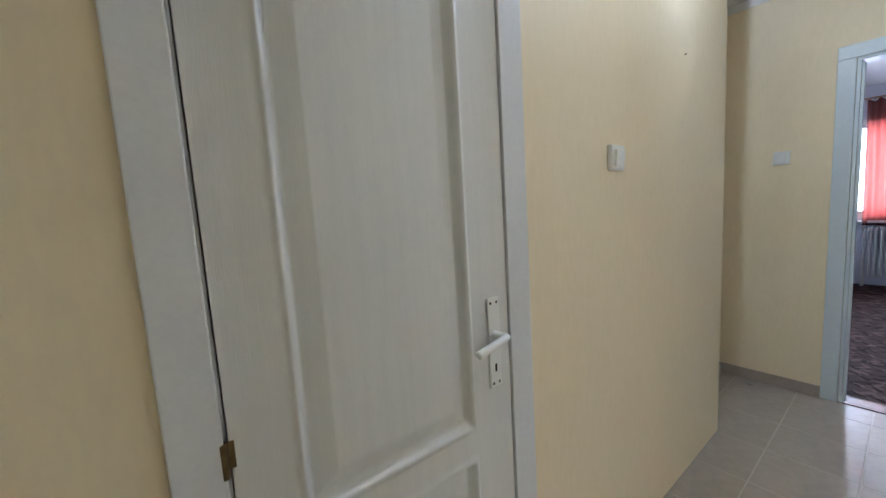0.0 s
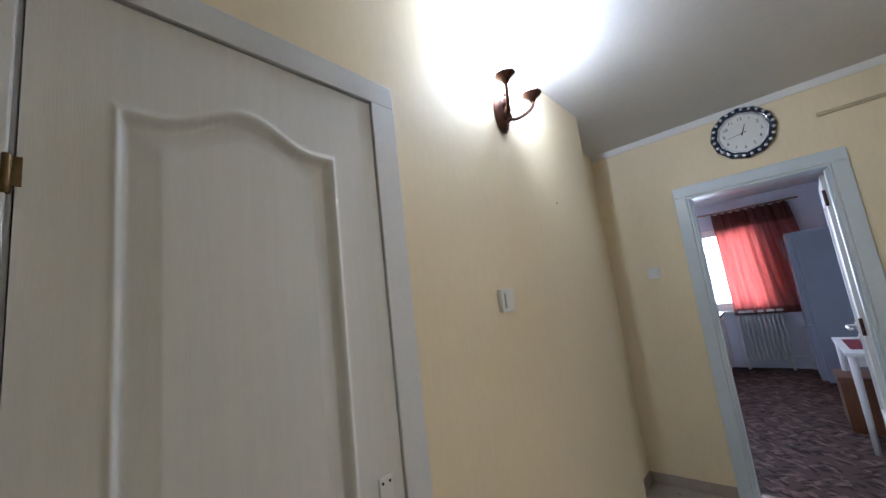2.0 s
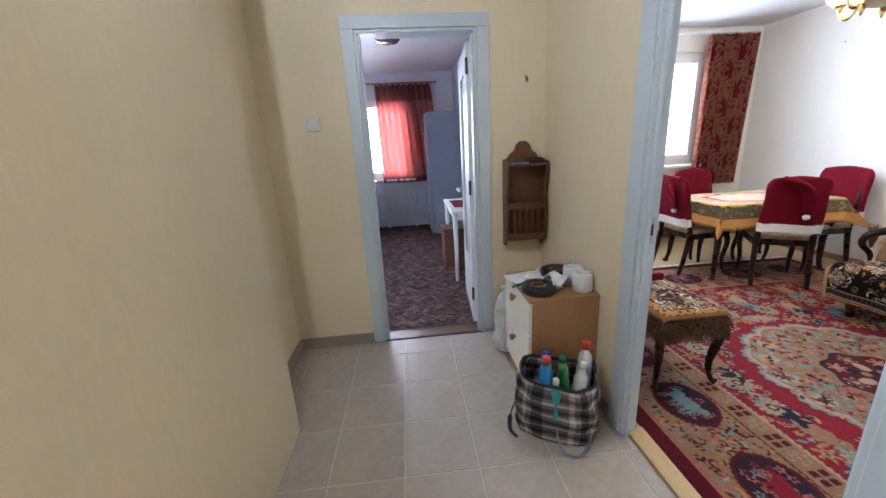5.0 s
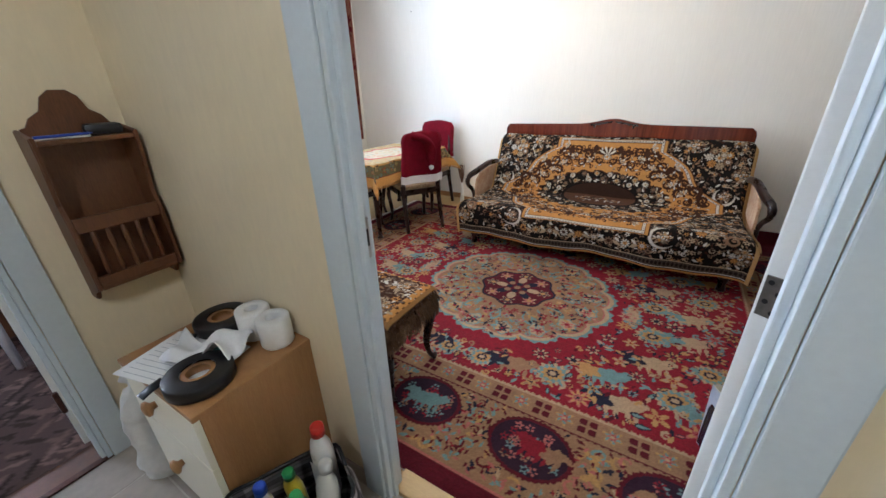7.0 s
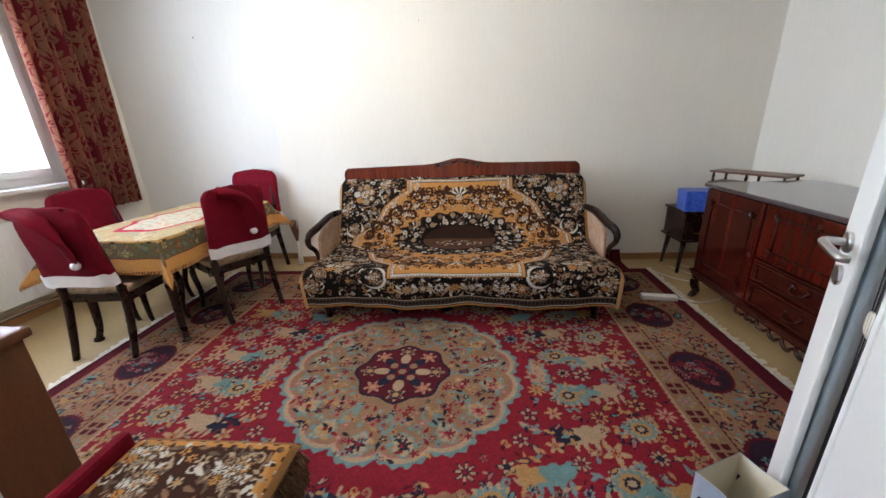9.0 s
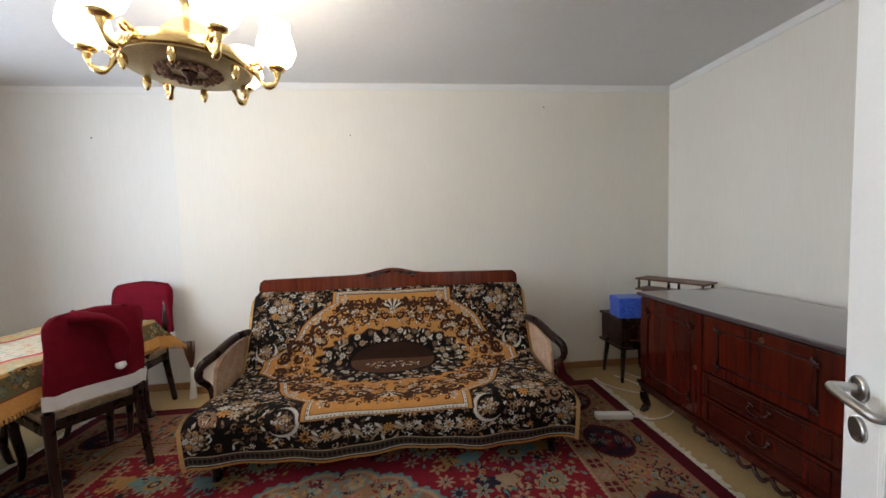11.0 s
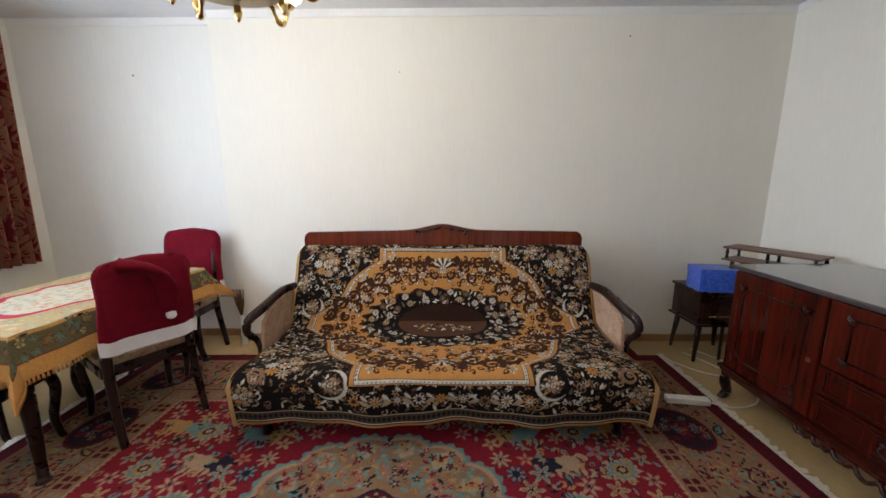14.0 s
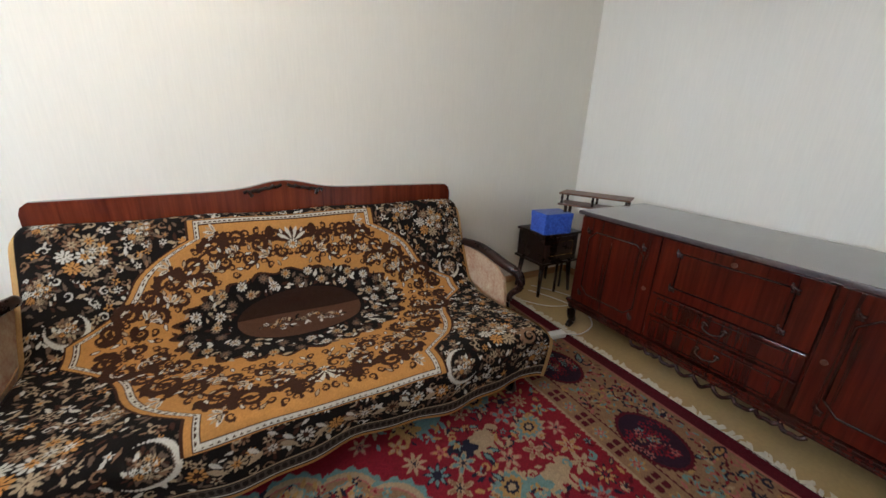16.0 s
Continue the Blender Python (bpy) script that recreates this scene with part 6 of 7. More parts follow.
# tall curtain beside the window, gathered
cols, rows_n = 260, 330
cy = np.linspace(4.60, 5.20, cols)
cz = np.linspace(0.72, 2.44, rows_n)
U, V = np.meshgrid(cy, cz)
t = (U - 4.60) / 0.60
swing = -0.02 * (2.44 - V)
PXc = -4.27 + 0.045 * np.sin(t * 52) + 0.018 * np.sin(t * 23 + V)
CW = Canvas(0.60 * 2.2, 1.72, 0.0052, (0.23, 0.014, 0.024), 9)
rng = CW.rng
LIT = (0.42, 0.17, 0.095)
for j in range(9):
    for i in range(8):
        x, y = -0.70 + 0.20 * i + 0.10 * (j % 2), -0.90 + 0.21 * j
        for hand in (-1, 1):
            # a flame of leaves rising to a point
            for k in range(5):
                CW.leaf(x + hand * (0.018 + 0.017 * k), y + 0.085 - 0.036 * k, 0.052, math.pi / 2 - hand * (0.15 + 0.22 * k), LIT, 0.30)
            CW.scroll(x + hand * 0.055, y - 0.085, 0.034, 1.2 if hand > 0 else math.pi - 1.2, hand, LIT, 0.009, 1.1)
        CW.leaf(x, y + 0.02, 0.075, math.pi / 2, LIT, 0.20)
ii = np.clip((t * (CW.nx - 1)).astype(int), 0, CW.nx - 1)
jj = np.clip(((V - 0.72) / 1.72 * (CW.ny - 1)).astype(int), 0, CW.ny - 1)
curtain = new("curtain", sheet("curtain", np.stack([PXc, U + swing * 0.6 + 0.01, V], -1), CW.c[jj, ii], cloth_light("red_damask_curtain", (1, 1, 1), 0.55)))
curtain.modifiers.new("thick", "SOLIDIFY").thickness = 0.003
tagged(curtain, "long wine red damask curtain gathered beside the window", "curtain")
rod = thing("curtain_rod", "white curtain rail above the window", "curtain rod", (-4.27, 3.8, 2.455))
part("rail", boxes((-0.03, 0.03, -1.55, 1.45, 0, 0.025), bevel=0.005), M_WHITE, rod)
part("rail_bracket", boxes((-0.15, -0.03, -1.2, -1.17, 0.002, 0.022)), M_WHITE, rod)
part("rail_bracket", boxes((-0.15, -0.03, 1.17, 1.2, 0.002, 0.022)), M_WHITE, rod)

# white panel radiator under the window with its pipes
rad = thing("panel_radiator", "white ribbed panel radiator under the window", "radiator", (-4.405, 3.85, 0.16))
bm = bmesh.new()
box(bm, 0.03, 0.085, -0.75, 0.75, 0, 0.60, 0.008)
part("panel", bm, M_WHITE, rad)
for k in range(30):
    part("rib", boxes((0.083, 0.089, -0.735 + 0.05 * k, -0.715 + 0.05 * k, 0.03, 0.57), bevel=0.002), M_WHITE, rad)
part("pipe", tube(bmesh.new(), [(0.055, -0.74, 0.03), (0.055, -0.85, 0.03), (0.055, -0.85, -0.05), (0.055, 1.45, -0.05)], 0.011, 8), material("brown_painted_pipe", (0.30, 0.19, 0.10), 0.5), rad, "brown painted heating pipe")

# upholstered chair by the door; only its front part shows
stool = thing("upholstered_chair", "old chair with a plush floral seat and a red back cover", "chair", (-1.70, 2.455, 0))
part("seat_frame", boxes((-0.23, 0.22, -0.17, 0.17, 0.345, 0.40), bevel=0.02), M_DARK, stool)
part("seat_cushion", boxes((-0.235, 0.235, -0.175, 0.175, 0.39, 0.452), bevel=0.025), M_BROWN, stool)
for sx_, sy_ in ((1, 1), (1, -1), (-1, 1), (-1, -1)):
    bx, by = sx_ * 0.195, sy_ * 0.15
    part("leg", tube(bmesh.new(), spline([(bx, by, 0.40), (bx + 0.022 * sx_, by + 0.02 * sy_, 0.31), (bx + 0.0, by, 0.14), (bx + 0.008 * sx_, by + 0.01 * sy_, 0.045), (bx + 0.03 * sx_, by + 0.03 * sy_, 0.02)]),
                     [0.034 - 0.020 * min(k / 22, 1) + (0.006 if k > 28 else 0) for k in range(33)], 10), M_DARK, stool, "", True)
cv = Canvas(0.50, 0.38, 0.004, CHOC, 31)
sprigs(cv, 220, -0.22, 0.22, -0.17, 0.17, lambda x, y: True, 0.024, 1.15)
for x, y in ((0.12, 0.07), (-0.10, 0.02), (0.14, -0.11), (-0.02, -0.10), (-0.16, 0.12)):
    bouquet(cv, x, y, 0.062)
Xc, Yc = np.meshgrid(cv.x, cv.y)
ed = np.minimum(0.25 - np.abs(Xc), 0.19 - np.abs(Yc))
cv.fill((ed < 0.045) & (np.sin(Xc * 140) * np.sin(Yc * 140) > -0.3), OCH)
cv.fill(ed < 0.02, (0.22, 0.11, 0.035))
oxx, oyy = np.clip(np.abs(Xc) - 0.215, 0, None), np.clip(np.abs(Yc) - 0.155, 0, None)
Zc = 0.462 - 0.9 * np.hypot(oxx, oyy) ** 1.1 + 0.012 * np.cos(Xc * 6) * np.cos(Yc * 8)
cover = new("seat_cover", sheet("seat_cover", np.stack([Xc, Yc, Zc], -1), cv.c, M_PATTERN))
cover.parent = stool
cover.modifiers.new("thick", "SOLIDIFY").thickness = 0.004
tagged(cover, "brown plush cover woven with pale flowers")
bm = bmesh.new()
rng = random.Random(6)
M_FUR = material("brown_shaggy_fringe", (0.13, 0.065, 0.026), 0.95, vary=0.5, scale=40, fine=150)
for k in range(2600):
    s = rng.uniform(0, 4)
    f = rng.uniform(-1, 1)
    x, y, nx, ny = ((f * 0.25, 0.19, 0, 1), (f * 0.25, -0.19, 0, -1), (0.25, f * 0.19, 1, 0), (-0.25, f * 0.19, -1, 0))[int(s)]
    z0 = rng.uniform(0.33, 0.425)
    ln = rng.uniform(0.03, 0.055)
    p = Vector((x - nx * 0.012, y - ny * 0.012, z0))
    q = p + Vector((nx * 0.016 + rng.uniform(-0.012, 0.012), ny * 0.016 + rng.uniform(-0.012, 0.012), -ln))
    tube(bm, [p, (p + q) / 2 + Vector((nx, ny, 0)) * 0.006, q], [0.0022, 0.002, 0.0006], 3)
ob = part("shaggy_fringe", bm, M_FUR, stool, "shaggy brown fringe")
ob["kind"] = "stuff"
part("backrest", boxes((-0.27, -0.235, -0.16, 0.16, 0.40, 0.50), bevel=0.015), M_RED, stool, "backrest under a wine red cover")

# wooden chest beside it with papers on top
desk = thing("wooden_chest", "reddish brown wooden chest of drawers by the wall", "chest", (-2.38, 2.79, 0))
part("body", boxes((-0.62, -0.02, -0.70, -0.02, 0.0, 0.70), bevel=0.004), M_BROWN, desk)
part("top", boxes((-0.64, 0.0, -0.72, 0.0, 0.70, 0.735), bevel=0.012), M_BROWN, desk)
solid("paper_sheet", boxes((-0.15, 0.15, -0.21, 0.21, 0, 0.006), bevel=0.001), M_PAPER, "white papers lying on the wooden chest", "paper", (-2.60, 2.53, 0.735), 6)

# open paper carrier bag by the door
bag = thing("paper_bag", "open silver and black paper carrier bag on the rug", "bag", (-0.20, 2.70, 0.014), 24)
M_FOIL = material("silver_blue_card", (0.46, 0.52, 0.62), 0.35, metal=0.3, vary=0.12)
M_INSIDE = material("cream_card", (0.70, 0.63, 0.48), 0.8, vary=0.06)
bw, bd, bh = 0.085, 0.06, 0.29
outer = []
for z in np.linspace(0, bh, 8):
    k = 1 + 0.10 * z / bh
    outer.append([(-bw * k, -bd * k, z), (0.0, -bd * k * (1 - 0.1 * z / bh), z), (bw * k, -bd * k, z), (bw * k * 0.94, 0, z), (bw * k, bd * k, z), (0, bd * k, z), (-bw * k, bd * k, z), (-bw * k * 0.94, 0, z), (-bw * k, -bd * k, z)])
pts = np.array(outer)
face = new("bag_wall", sheet("bag_wall", pts, None, M_FOIL, False))
face.parent = bag
ins = new("bag_lining", sheet("bag_lining", pts * np.array((0.965, 0.965, 1)) + np.array((0, 0, 0.0)), None, M_INSIDE, False))
ins.parent = bag
part("bag_base", boxes((-bw * 0.98, bw * 0.98, -bd * 0.98, bd * 0.98, 0.0, 0.004)), M_INSIDE, bag)
part("side_panel", boxes((-bw * 1.02 - 0.003, -bw * 1.02, -bd * 0.9, bd * 0.9, 0.01, bh * 0.75)), M_NAVY, bag, "dark blue printed side")
part("side_panel", boxes((bw * 1.02, bw * 1.02 + 0.003, -bd * 0.9, bd * 0.9, 0.01, bh * 0.75)), M_NAVY, bag, "dark blue printed side")

# twigs leaning in the corner behind the sofa
tw = thing("dry_broom", "small dry twig broom leaning against the wall", "broom", (-2.73, 5.22, 0.0))
part("handle", tube(bmesh.new(), [(0, 0, 0.0), (-0.02, 0.04, 0.16), (-0.03, 0.055, 0.24)], [0.03, 0.016, 0.012], 8), M_WHITE, tw, "pale wrapped handle")
bm = bmesh.new()
for k in range(40):
    a, b = rng.uniform(-0.07, 0.03), rng.uniform(-0.02, 0.06)
    tube(bm, [(-0.03, 0.055, 0.22), (-0.03 + a * 0.6, 0.055 + b * 0.5, 0.34), (-0.03 + a, 0.055 + b * 0.4, 0.46)], [0.004, 0.003, 0.001], 4)
part("bristles", bm, M_BROWN, tw, "dry brown bristles")

# brass chandelier, lit
chand = thing("chandelier", "polished brass chandelier with frosted glass shades, lit", "chandelier", (-1.79, 3.73, 0))
CZ = 1.99
M_ROSETTE = material("brown_patinated_relief", (0.26, 0.14, 0.085), 0.4, metal=0.6, vary=0.4, scale=40)
M_DULL = material("dull_aged_brass", (0.42, 0.33, 0.17), 0.45, metal=0.9, vary=0.25, scale=9)
part("ceiling_cup", lathe(bmesh.new(), [(0.001, H), (0.06, H - 0.004), (0.055, H - 0.03), (0.02, H - 0.05)], 24), M_BRASS, chand, "", True)
part("stem", lathe(bmesh.new(), [(0.010, CZ + 0.1), (0.010, CZ + 0.25), (0.022, CZ + 0.27), (0.010, CZ + 0.29), (0.010, H - 0.04)], 14), M_BRASS, chand, "", True)
part("dish", lathe(bmesh.new(), [(0.205, CZ), (0.222, CZ + 0.004), (0.228, CZ + 0.012), (0.228, CZ + 0.046), (0.220, CZ + 0.052), (0.19, CZ + 0.066), (0.11, CZ + 0.11), (0.06, CZ + 0.17), (0.018, CZ + 0.20)], 48), M_BRASS, chand, "wide brass dish", True)
part("base_plate", lathe(bmesh.new(), [(0.001, CZ - 0.006), (0.12, CZ - 0.008), (0.215, CZ - 0.003), (0.218, CZ + 0.0005)], 48), M_DULL, chand, "dull brass base plate", True)
bm = bmesh.new()
for k in range(22):
    a = 2 * math.pi * k / 22
    for r, s in ((0.108, 0.012), (0.092, 0.015), (0.074, 0.013)):
        bmesh.ops.create_icosphere(bm, subdivisions=1, radius=s, matrix=Matrix.Translation((r * math.cos(a + r * 9), r * math.sin(a + r * 9), CZ - 0.010 - 0.003 * (k % 3))))
ob = part("relief_rosette", bm, M_ROSETTE, chand, "brown relief rosette", True)
ob["kind"] = "stuff"
part("finial", lathe(bmesh.new(), [(0.030, CZ - 0.005), (0.022, CZ - 0.022), (0.012, CZ - 0.035), (0.002, CZ - 0.062)], 16), M_BRONZE, chand, "", True)
M_SHADE = glow("lit_frosted_glass", (1.0, 0.93, 0.80), 7)
for k in range(6):
    a = 2 * math.pi * k / 6 + 0.25
    c, s = math.cos(a), math.sin(a)
    P = lambda r, z: (r * c, r * s, CZ + z)
    arm = part("arm", tube(bmesh.new(), spline([P(0.226, 0.03), P(0.240, 0.012), P(0.256, -0.018), P(0.280, -0.034), P(0.308, -0.024), P(0.322, 0.003), P(0.322, 0.03)]), [0.011 + 0.004 * math.sin(i * 0.3) for i in range(49)], 10), M_BRASS, chand, "", True)
    part("arm_curl", tube(bmesh.new(), spline([P(0.228, 0.045), P(0.250, 0.058), P(0.262, 0.042), P(0.246, 0.03)], 5), 0.008, 8), M_BRASS, arm, "", True)
    part("bobeche", lathe(bmesh.new(), [(0.012, 0.028), (0.030, 0.036), (0.036, 0.046), (0.030, 0.05), (0.012, 0.06)], 18, P(0.322, 0)), M_BRASS, arm, "", True)
    shade = part("shade", lathe(bmesh.new(), [(0.038, 0.052), (0.062, 0.072), (0.080, 0.115), (0.070, 0.165), (0.056, 0.200), (0.062, 0.225)], 24, P(0.322, 0), close=False), M_SHADE, arm, "glowing frosted glass shade", True)
    shade.visible_shadow = False
    lamp("chandelier_light", "POINT", 3.2, Matrix.Translation(Vector((-1.79, 3.73, 0)) + Vector(P(0.322, 0.13))), (1.0, 0.86, 0.66), 0.04)
for k in range(6):
    a = 2 * math.pi * (k + 0.5) / 6 + 0.25
    part("drop_finial", lathe(bmesh.new(), [(0.006, 0.04), (0.014, 0.02), (0.016, 0.0), (0.008, -0.022), (0.002, -0.03)], 12, (0.205 * math.cos(a), 0.205 * math.sin(a), CZ - 0.030)), M_BRASS, chand, "", True)


# ---- hall bag and bottles ----
sack = thing("plaid_bag", "woven plaid shopping bag full of cleaning bottles", "bag", (-1.315, 1.655, 0), 62)
n, m = 200, 110
a = np.linspace(0, 2 * np.pi, n)
rows, cols = [], []
for t in np.linspace(0, 1, m):
    c, s = np.cos(a), np.sin(a)
    kx, ky = 0.175 + 0.02 * math.sin(t * 3) - 0.012 * t, 0.105 + 0.025 * math.sin(t * 2.5)
    x = kx * np.sign(c) * np.abs(c) ** 0.55
    y = ky * np.sign(s) * np.abs(s) ** 0.55
    z = 0.315 * t + 0.018 * np.sin(2 * a + 1) * t
    wr = 0.006 * np.sin(a * 7 + t * 11) + 0.005 * np.sin(a * 3 - t * 17)
    rows.append(np.stack([x * (1 + wr * 4), y * (1 + wr * 6), z + 0.002], -1))
    u_, v_ = (np.arange(n) % 25) / 25, (int(t * m) % 24) / 24
    light = 0.17 + 0.24 * (np.abs(u_ - 0.25) < 0.09) + 0.26 * (abs(v_ - 0.3) < 0.10)
    dark = 1 - 0.62 * (np.abs(u_ - 0.7) < 0.16) - 0.55 * (abs(v_ - 0.75) < 0.15)
    v = np.clip(light * np.clip(dark, 0.12, 1), 0.02, 0.7)
    cols.append(np.stack([v * 1.05, v * 0.92, v * 0.92], -1))
pts, colr = np.array(rows), np.array(cols)
wall_ = new("bag_wall", sheet("bag_wall", pts, colr, M_PRINT))
wall_.parent = sack
wall_.modifiers.new("thick", "SOLIDIFY").thickness = 0.004
part("bag_base", slab(bmesh.new(), [(0.17 * math.copysign(abs(math.cos(q)) ** 0.55, math.cos(q)), 0.10 * math.copysign(abs(math.sin(q)) ** 0.55, math.sin(q))) for q in np.linspace(0, 6.2, 30)], 0.004, lambda u, v, w: (u, v, 0.002 + w)), M_BLACK, sack)
rim = [tuple(p) for p in pts[-1][::5]]
part("rim_binding", tube(bmesh.new(), rim, 0.006, 6), M_BLACK, sack, "black bound rim")
part("strap", tube(bmesh.new(), spline([(0.02, -0.135, 0.10), (0.03, -0.15, 0.05), (0.07, -0.165, 0.012), (0.13, -0.15, 0.012), (0.16, -0.12, 0.06), (0.16, -0.11, 0.12)]), 0.012, 6, 0.3), M_GREYMET, sack, "grey webbing strap")
part("strap", tube(bmesh.new(), spline([(-0.19, -0.04, 0.12), (-0.21, -0.05, 0.05), (-0.20, -0.10, 0.012), (-0.16, -0.14, 0.012)]), 0.011, 6, 0.3), M_BLACK, sack, "black webbing strap")
bottle((-1.275, 1.585, 0.17), (0.02, 0.22, 0.55), (0.55, 0.08, 0.10), 0.25, 0.042, "blue cleaning bottle with a pink cap in the plaid bag")
bottle((-1.335, 1.80, 0.16), (0.80, 0.80, 0.78), (0.60, 0.03, 0.02), 0.28, 0.042, "white cleaning bottle with a red cap in the plaid bag")
bottle((-1.29, 1.69, 0.15), (0.02, 0.20, 0.06), (0.05, 0.35, 0.10), 0.22, 0.034, "green cleaning bottle in the plaid bag", 0.4, 8)
bottle((-1.36, 1.62, 0.15), (0.75, 0.78, 0.80), (0.03, 0.08, 0.45), 0.24, 0.034, "clear bottle with a blue cap in the plaid bag")
bottle((-1.245, 1.72, 0.14), (0.78, 0.77, 0.70), (0.75, 0.74, 0.70), 0.24, 0.040, "cream cleaning bottle in the plaid bag", 0.4, -10)
bottle((-1.355, 1.71, 0.15), (0.55, 0.42, 0.03), (0.02, 0.25, 0.08), 0.22, 0.033, "yellow bottle with a green cap in the plaid bag", 0.4, 5)
bottle((-1.22, 1.61, 0.14), (0.05, 0.35, 0.33), (0.7, 0.7, 0.68), 0.20, 0.03, "teal bottle in the plaid bag", 0.4, 0)

# crumpled white plastic bag standing by the cabinet
M_FILM = material("thin_white_plastic", (0.74, 0.74, 0.73), 0.35, vary=0.08, scale=10, fine=60, bump=0.5, dist=0.004)
bm = lathe(bmesh.new(), [(0.05, 0.0), (0.075, 0.012), (0.080, 0.06), (0.066, 0.13), (0.070, 0.20), (0.058, 0.27), (0.060, 0.33), (0.045, 0.38), (0.022, 0.41), (0.034, 0.44), (0.014, 0.455)], 40)
bmesh.ops.subdivide_edges(bm, edges=bm.edges[:], cuts=2, use_grid_fill=True)
for v in bm.verts:
    lift = min(v.co.z / 0.05, 1)
    v.co += lift * (0.026 * noise.noise_vector(v.co * 11) + 0.010 * noise.noise_vector(v.co * 34))
    v.co.z = max(v.co.z, 0.0)
solid("plastic_bag", bm, M_FILM, "crumpled white plastic bag standing beside the cabinet", "plastic bag", (-2.06, 1.60, 0), smooth=True)

# ---- kitchen ----
def kitchen_floor():
    cv = Canvas(3.98, 3.2, 0.012, (0.085, 0.05, 0.042), 41)
    rng = cv.rng
    for _ in range(4200):
        x, y, a = rng.uniform(-1.99, 1.99), rng.uniform(-1.6, 1.6), rng.choice((0.6, 2.4, 0.9, 2.1)) + rng.uniform(-0.2, 0.2)
        cv.leaf(x, y, rng.uniform(0.035, 0.065), a, rng.choice(((0.03, 0.016, 0.013), (0.19, 0.115, 0.095), (0.035, 0.019, 0.015), (0.15, 0.088, 0.072))), 0.22)
    return cv


cv = kitchen_floor()
X, Y = np.meshgrid(cv.x - 4.435, cv.y + 0.4)
solid("floor_kitchen", boxes((-6.42, -2.43, -1.2, 1.865, -0.1, 0.0), (-2.43, -2.335, 0.775, 1.495, -0.1, 0.0)), M_BROWN, "kitchen floor under the carpet", "floor", kind="structure")
fl = new("kitchen_carpet", sheet("kitchen_carpet", np.stack([X, np.clip(Y, -1.19, 1.865), 0 * X + 0.004], -1), cv.c, material("brown_carpet", (1, 1, 1), 0.9, spec=0.1, vary=0.2, scale=20, fine=120, bump=0.3, attribute=True)))
tagged(fl, "brown leaf-patterned fitted carpet in the kitchen", "carpet", kind="structure")

n, m = 150, 60
t, V = np.meshgrid(np.linspace(0, 1, n), np.linspace(0.80, 2.36, m))
yk = 0.58 + 0.90 * t + 0.10 * (2.36 - V) * (t - 0.2) + 0.03 * (2.36 - V)
xk = KX + 0.12 + 0.03 * np.sin(t * 60) + 0.012 * np.sin(t * 23 + V * 2)
# hems darkened in the colour, as doubled cloth lets less light through
col = np.ones((m, n, 3)) * np.array((0.68, 0.31, 0.28)) * np.where((V < 0.90) | (V > 2.12), 0.55, 1.0)[..., None]
kc = new("kitchen_curtain", sheet("kitchen_curtain", np.stack([xk, yk, V + 0.012 * np.sin(t * 60 + 1) * (V > 2.3)], -1), col, cloth_light("salmon_curtain", (1, 1, 1), 0.72)))
kc.modifiers.new("thick", "SOLIDIFY").thickness = 0.002
tagged(kc, "salmon red curtain hanging at the kitchen window", "curtain")
rod = thing("curtain_rod", "thin brown wooden curtain rod over the kitchen window", "curtain rod", (KX + 0.12, 0.5, 2.385))
part("rod", tube(bmesh.new(), [(0, -1.4, 0), (0, 1.06, 0)], 0.011, 10), M_OAK, rod)
for k in range(7):
    part("curtain_ring", tube(bmesh.new(), [(0.016 * math.cos(a), 0.0 + 0.14 * k, 0.016 * math.sin(a) - 0.006) for a in np.linspace(0, 6.3, 13)], 0.003, 6), M_BROWN, rod)
part("finial", lathe(bmesh.new(), [(0.011, 1.06), (0.02, 1.075), (0.012, 1.09), (0.003, 1.10)], 10, axis="y"), M_OAK, rod)

rad = thing("column_radiator", "white cast iron column radiator under the kitchen window", "radiator", (KX + 0.06, 0.62, 0.13))
for k in range(11):
    bm = bmesh.new()
    y = 0.05 * k
    for x in (0.0, 0.06):
        tube(bm, spline([(x, y, 0.02), (x, y, 0.3), (x, y, 0.62)], 3), 0.014, 8)
    box(bm, -0.014, 0.074, y - 0.018, y + 0.018, 0.0, 0.05, 0.012)
    box(bm, -0.014, 0.074, y - 0.018, y + 0.018, 0.60, 0.65, 0.012)
    part("radiator_column", bm, M_WHITE, rad)
part("foot", boxes((-0.01, 0.07, -0.01, 0.02, -0.13, 0.0)), M_WHITE, rad)
part("foot", boxes((-0.01, 0.07, 0.48, 0.51, -0.13, 0.0)), M_WHITE, rad)
part("pipe", tube(bmesh.new(), [(0.03, 0.51, 0.05), (0.03, 0.68, 0.05), (0.03, 0.70, 0.0), (0.03, 0.70, -0.12)], 0.012, 8), M_WHITE, rad)

fridge = thing("fridge", "tall grey two-door refrigerator against the kitchen wall", "refrigerator", (-5.50, 1.36, 0))
part("body", boxes((-0.58, 0.0, 0.03, 0.49, 0.03, 1.86), bevel=0.01), M_GREYMET, fridge)
for z0, z1 in ((0.05, 0.70), (0.71, 1.855)):
    d = part("fridge_door", boxes((-0.575, -0.005, -0.03, 0.029, z0, z1), bevel=0.012), M_GREYMET, fridge)
    part("handle", tube(bmesh.new(), [(-0.54, -0.03, z1 - 0.30), (-0.54, -0.06, z1 - 0.28), (-0.54, -0.06, z1 - 0.08), (-0.54, -0.03, z1 - 0.06)], 0.009, 8), M_STEEL, d)
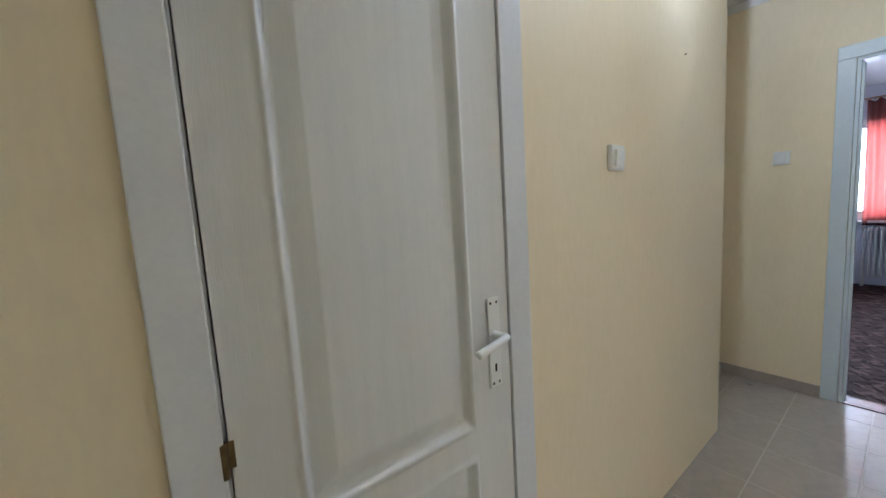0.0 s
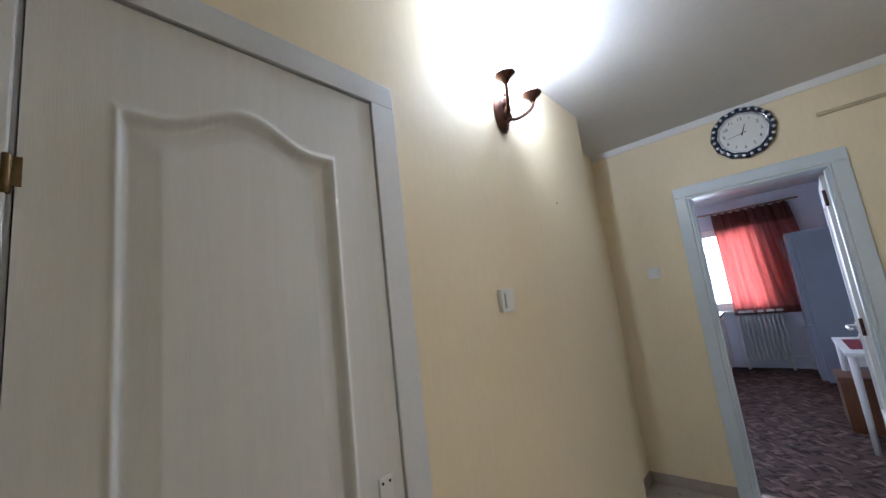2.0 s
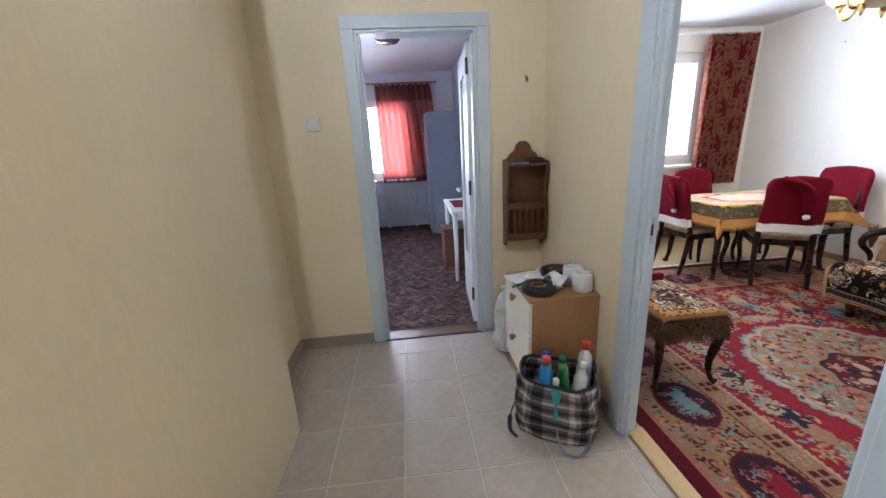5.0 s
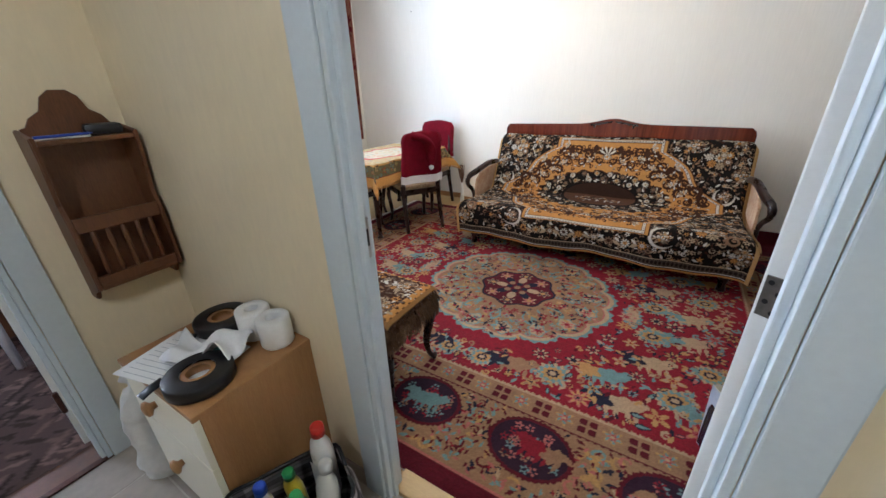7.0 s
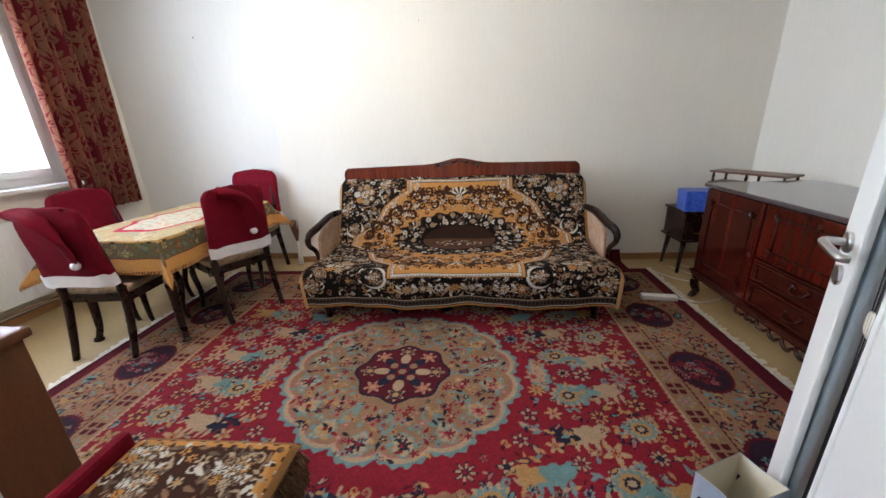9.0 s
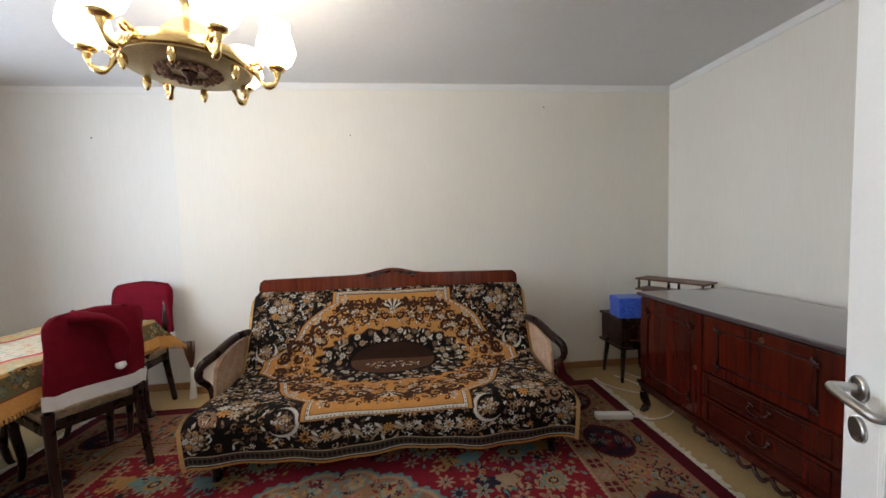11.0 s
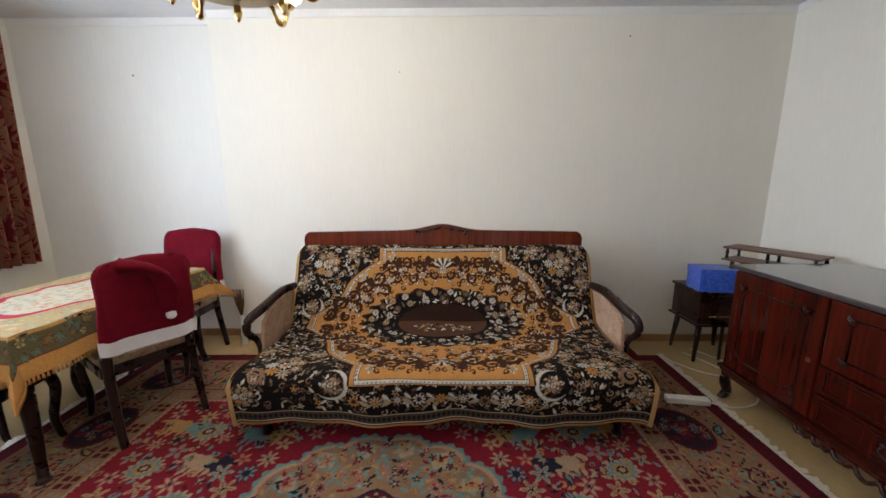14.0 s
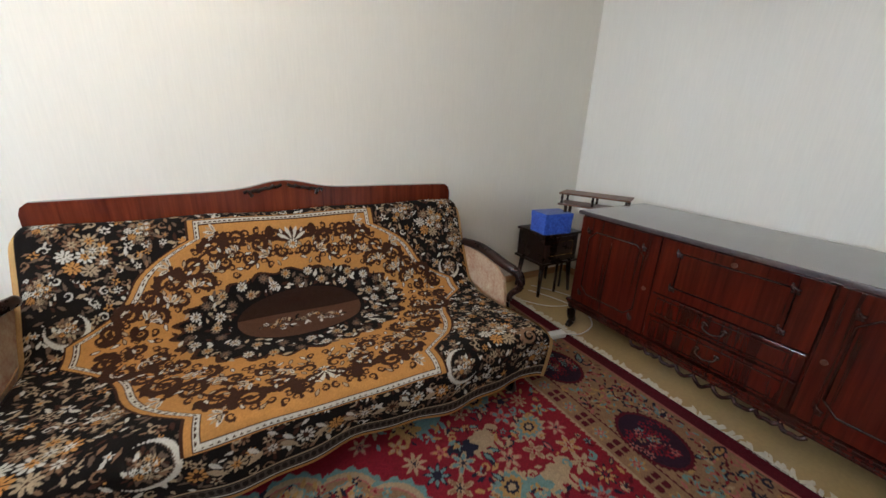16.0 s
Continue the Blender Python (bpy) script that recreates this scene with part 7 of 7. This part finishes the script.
for x in (-0.53, -0.05):
    for y in (0.07, 0.45):
        part("foot", lathe(bmesh.new(), [(0.02, 0.0), (0.02, 0.03)], 10, (x, y, 0)), M_BLACK, fridge)

unit = thing("kitchen_counter", "white kitchen base unit with a dark worktop", "cabinet", (-5.15, -0.1, 0))
part("body", boxes((-1.0, 0.0, -0.9, 0.55, 0.1, 0.84), bevel=0.004), M_KIT, unit)
part("plinth", boxes((-1.0, -0.02, -0.9, 0.50, 0.0, 0.1)), M_BLACK, unit)
for k in range(2):
    d = part("cabinet_door", boxes((-0.99 + 0.5 * k, -0.505 + 0.5 * k, 0.551, 0.569, 0.12, 0.83), bevel=0.003), M_WHITE, unit)
    part("handle", tube(bmesh.new(), [(-0.75 + 0.5 * k, 0.57, 0.78), (-0.75 + 0.5 * k, 0.59, 0.78), (-0.65 + 0.5 * k, 0.59, 0.78), (-0.65 + 0.5 * k, 0.57, 0.78)], 0.005, 6), M_STEEL, d)
part("worktop", boxes((-1.0, 0.02, -0.9, 0.59, 0.842, 0.875), bevel=0.006), M_BLACK, unit, "dark worktop")
solid("dish_tray", boxes((-0.2, 0.2, -0.15, 0.15, 0, 0.05), bevel=0.015), M_WHITE, "white tray on the kitchen worktop", "tray", (-5.6, 0.25, 0.875))

kt = thing("kitchen_table", "small white kitchen table with slim legs", "table", (-3.78, 1.62, 0))
part("tabletop", boxes((-0.42, 0.42, -0.20, 0.20, 0.72, 0.75), bevel=0.006), M_WHITE, kt)
part("apron", boxes((-0.37, 0.37, -0.165, 0.165, 0.64, 0.72)), M_WHITE, kt)
for sx in (-1, 1):
    for sy in (-1, 1):
        part("leg", tube(bmesh.new(), [(sx * 0.38, sy * 0.165, 0.72), (sx * 0.38, sy * 0.165, 0.0)], [0.026, 0.018], 4), M_WHITE, kt)
solid("table_runner", boxes((-0.25, 0.25, -0.15, 0.15, 0, 0.004), bevel=0.001), M_RED, "red patterned cloth on the kitchen table", "cloth", (-3.78, 1.62, 0.75))
st = thing("kitchen_stool", "reddish brown boxy wooden kitchen stool", "stool", (-4.05, 1.50, 0))
part("seat", boxes((-0.19, 0.19, -0.13, 0.13, 0.42, 0.455), bevel=0.008), M_BROWN, st)
part("side_panel", boxes((-0.185, -0.16, -0.12, 0.12, 0.0, 0.42)), M_BROWN, st)
part("side_panel", boxes((0.16, 0.185, -0.12, 0.12, 0.0, 0.42)), M_BROWN, st)
part("front_panel", boxes((-0.16, 0.16, -0.12, -0.10, 0.04, 0.42)), M_BROWN, st)
kl = thing("kitchen_ceiling_lamp", "dark round kitchen ceiling lamp, unlit", "ceiling lamp", (-4.25, 0.91, H))
part("lamp_base", lathe(bmesh.new(), [(0.09, 0.0), (0.09, -0.02), (0.05, -0.025)], 24), M_BRONZE, kl)
part("shade", lathe(bmesh.new(), [(0.06, -0.025), (0.12, -0.05), (0.135, -0.08), (0.11, -0.105), (0.02, -0.115)], 28), material("smoked_glass", (0.10, 0.10, 0.12), 0.25), kl, "smoked glass shade", True)

# ---- hall floor tiles ----
tile_floor = thing("tile_floor", "square grey-beige glazed tiles on the hall floor", "floor", kind="structure")
TS, GAP = 0.325, 0.005
bm = bmesh.new()
h = (TS - GAP) / 2
box(bm, -h, h, -h, h, -0.01, 0.0, 0.0015, 1)
tile_mesh = mesh_of("tile", bm, M_TILE)
for i in range(-8, 10):
    for j in range(-5, 6):
        x, y = -1.453 + TS * (i + 0.5), 1.245 + TS * (j + 0.5)
        x0, x1, y0, y1 = max(x - h, -2.31), min(x + h, 2.4), max(y - h, 0.17), min(y + h, HALL_Y)
        inside_door = DL < x < DR
        if y + h > HALL_Y and inside_door:
            y1 = min(y + h, 1.965)
        if x1 - x0 < 0.02 or y1 - y0 < 0.02:
            continue
        whole = (x1 - x0) > 2 * h - 0.001 and (y1 - y0) > 2 * h - 0.001
        if whole:
            ob = new("tile", tile_mesh)
            ob.location = (x, y, 0)
        else:
            ob = new("tile", mesh_of("tile", box(bmesh.new(), x0, x1, y0, y1, -0.01, 0.0), M_TILE))
        ob.parent = tile_floor
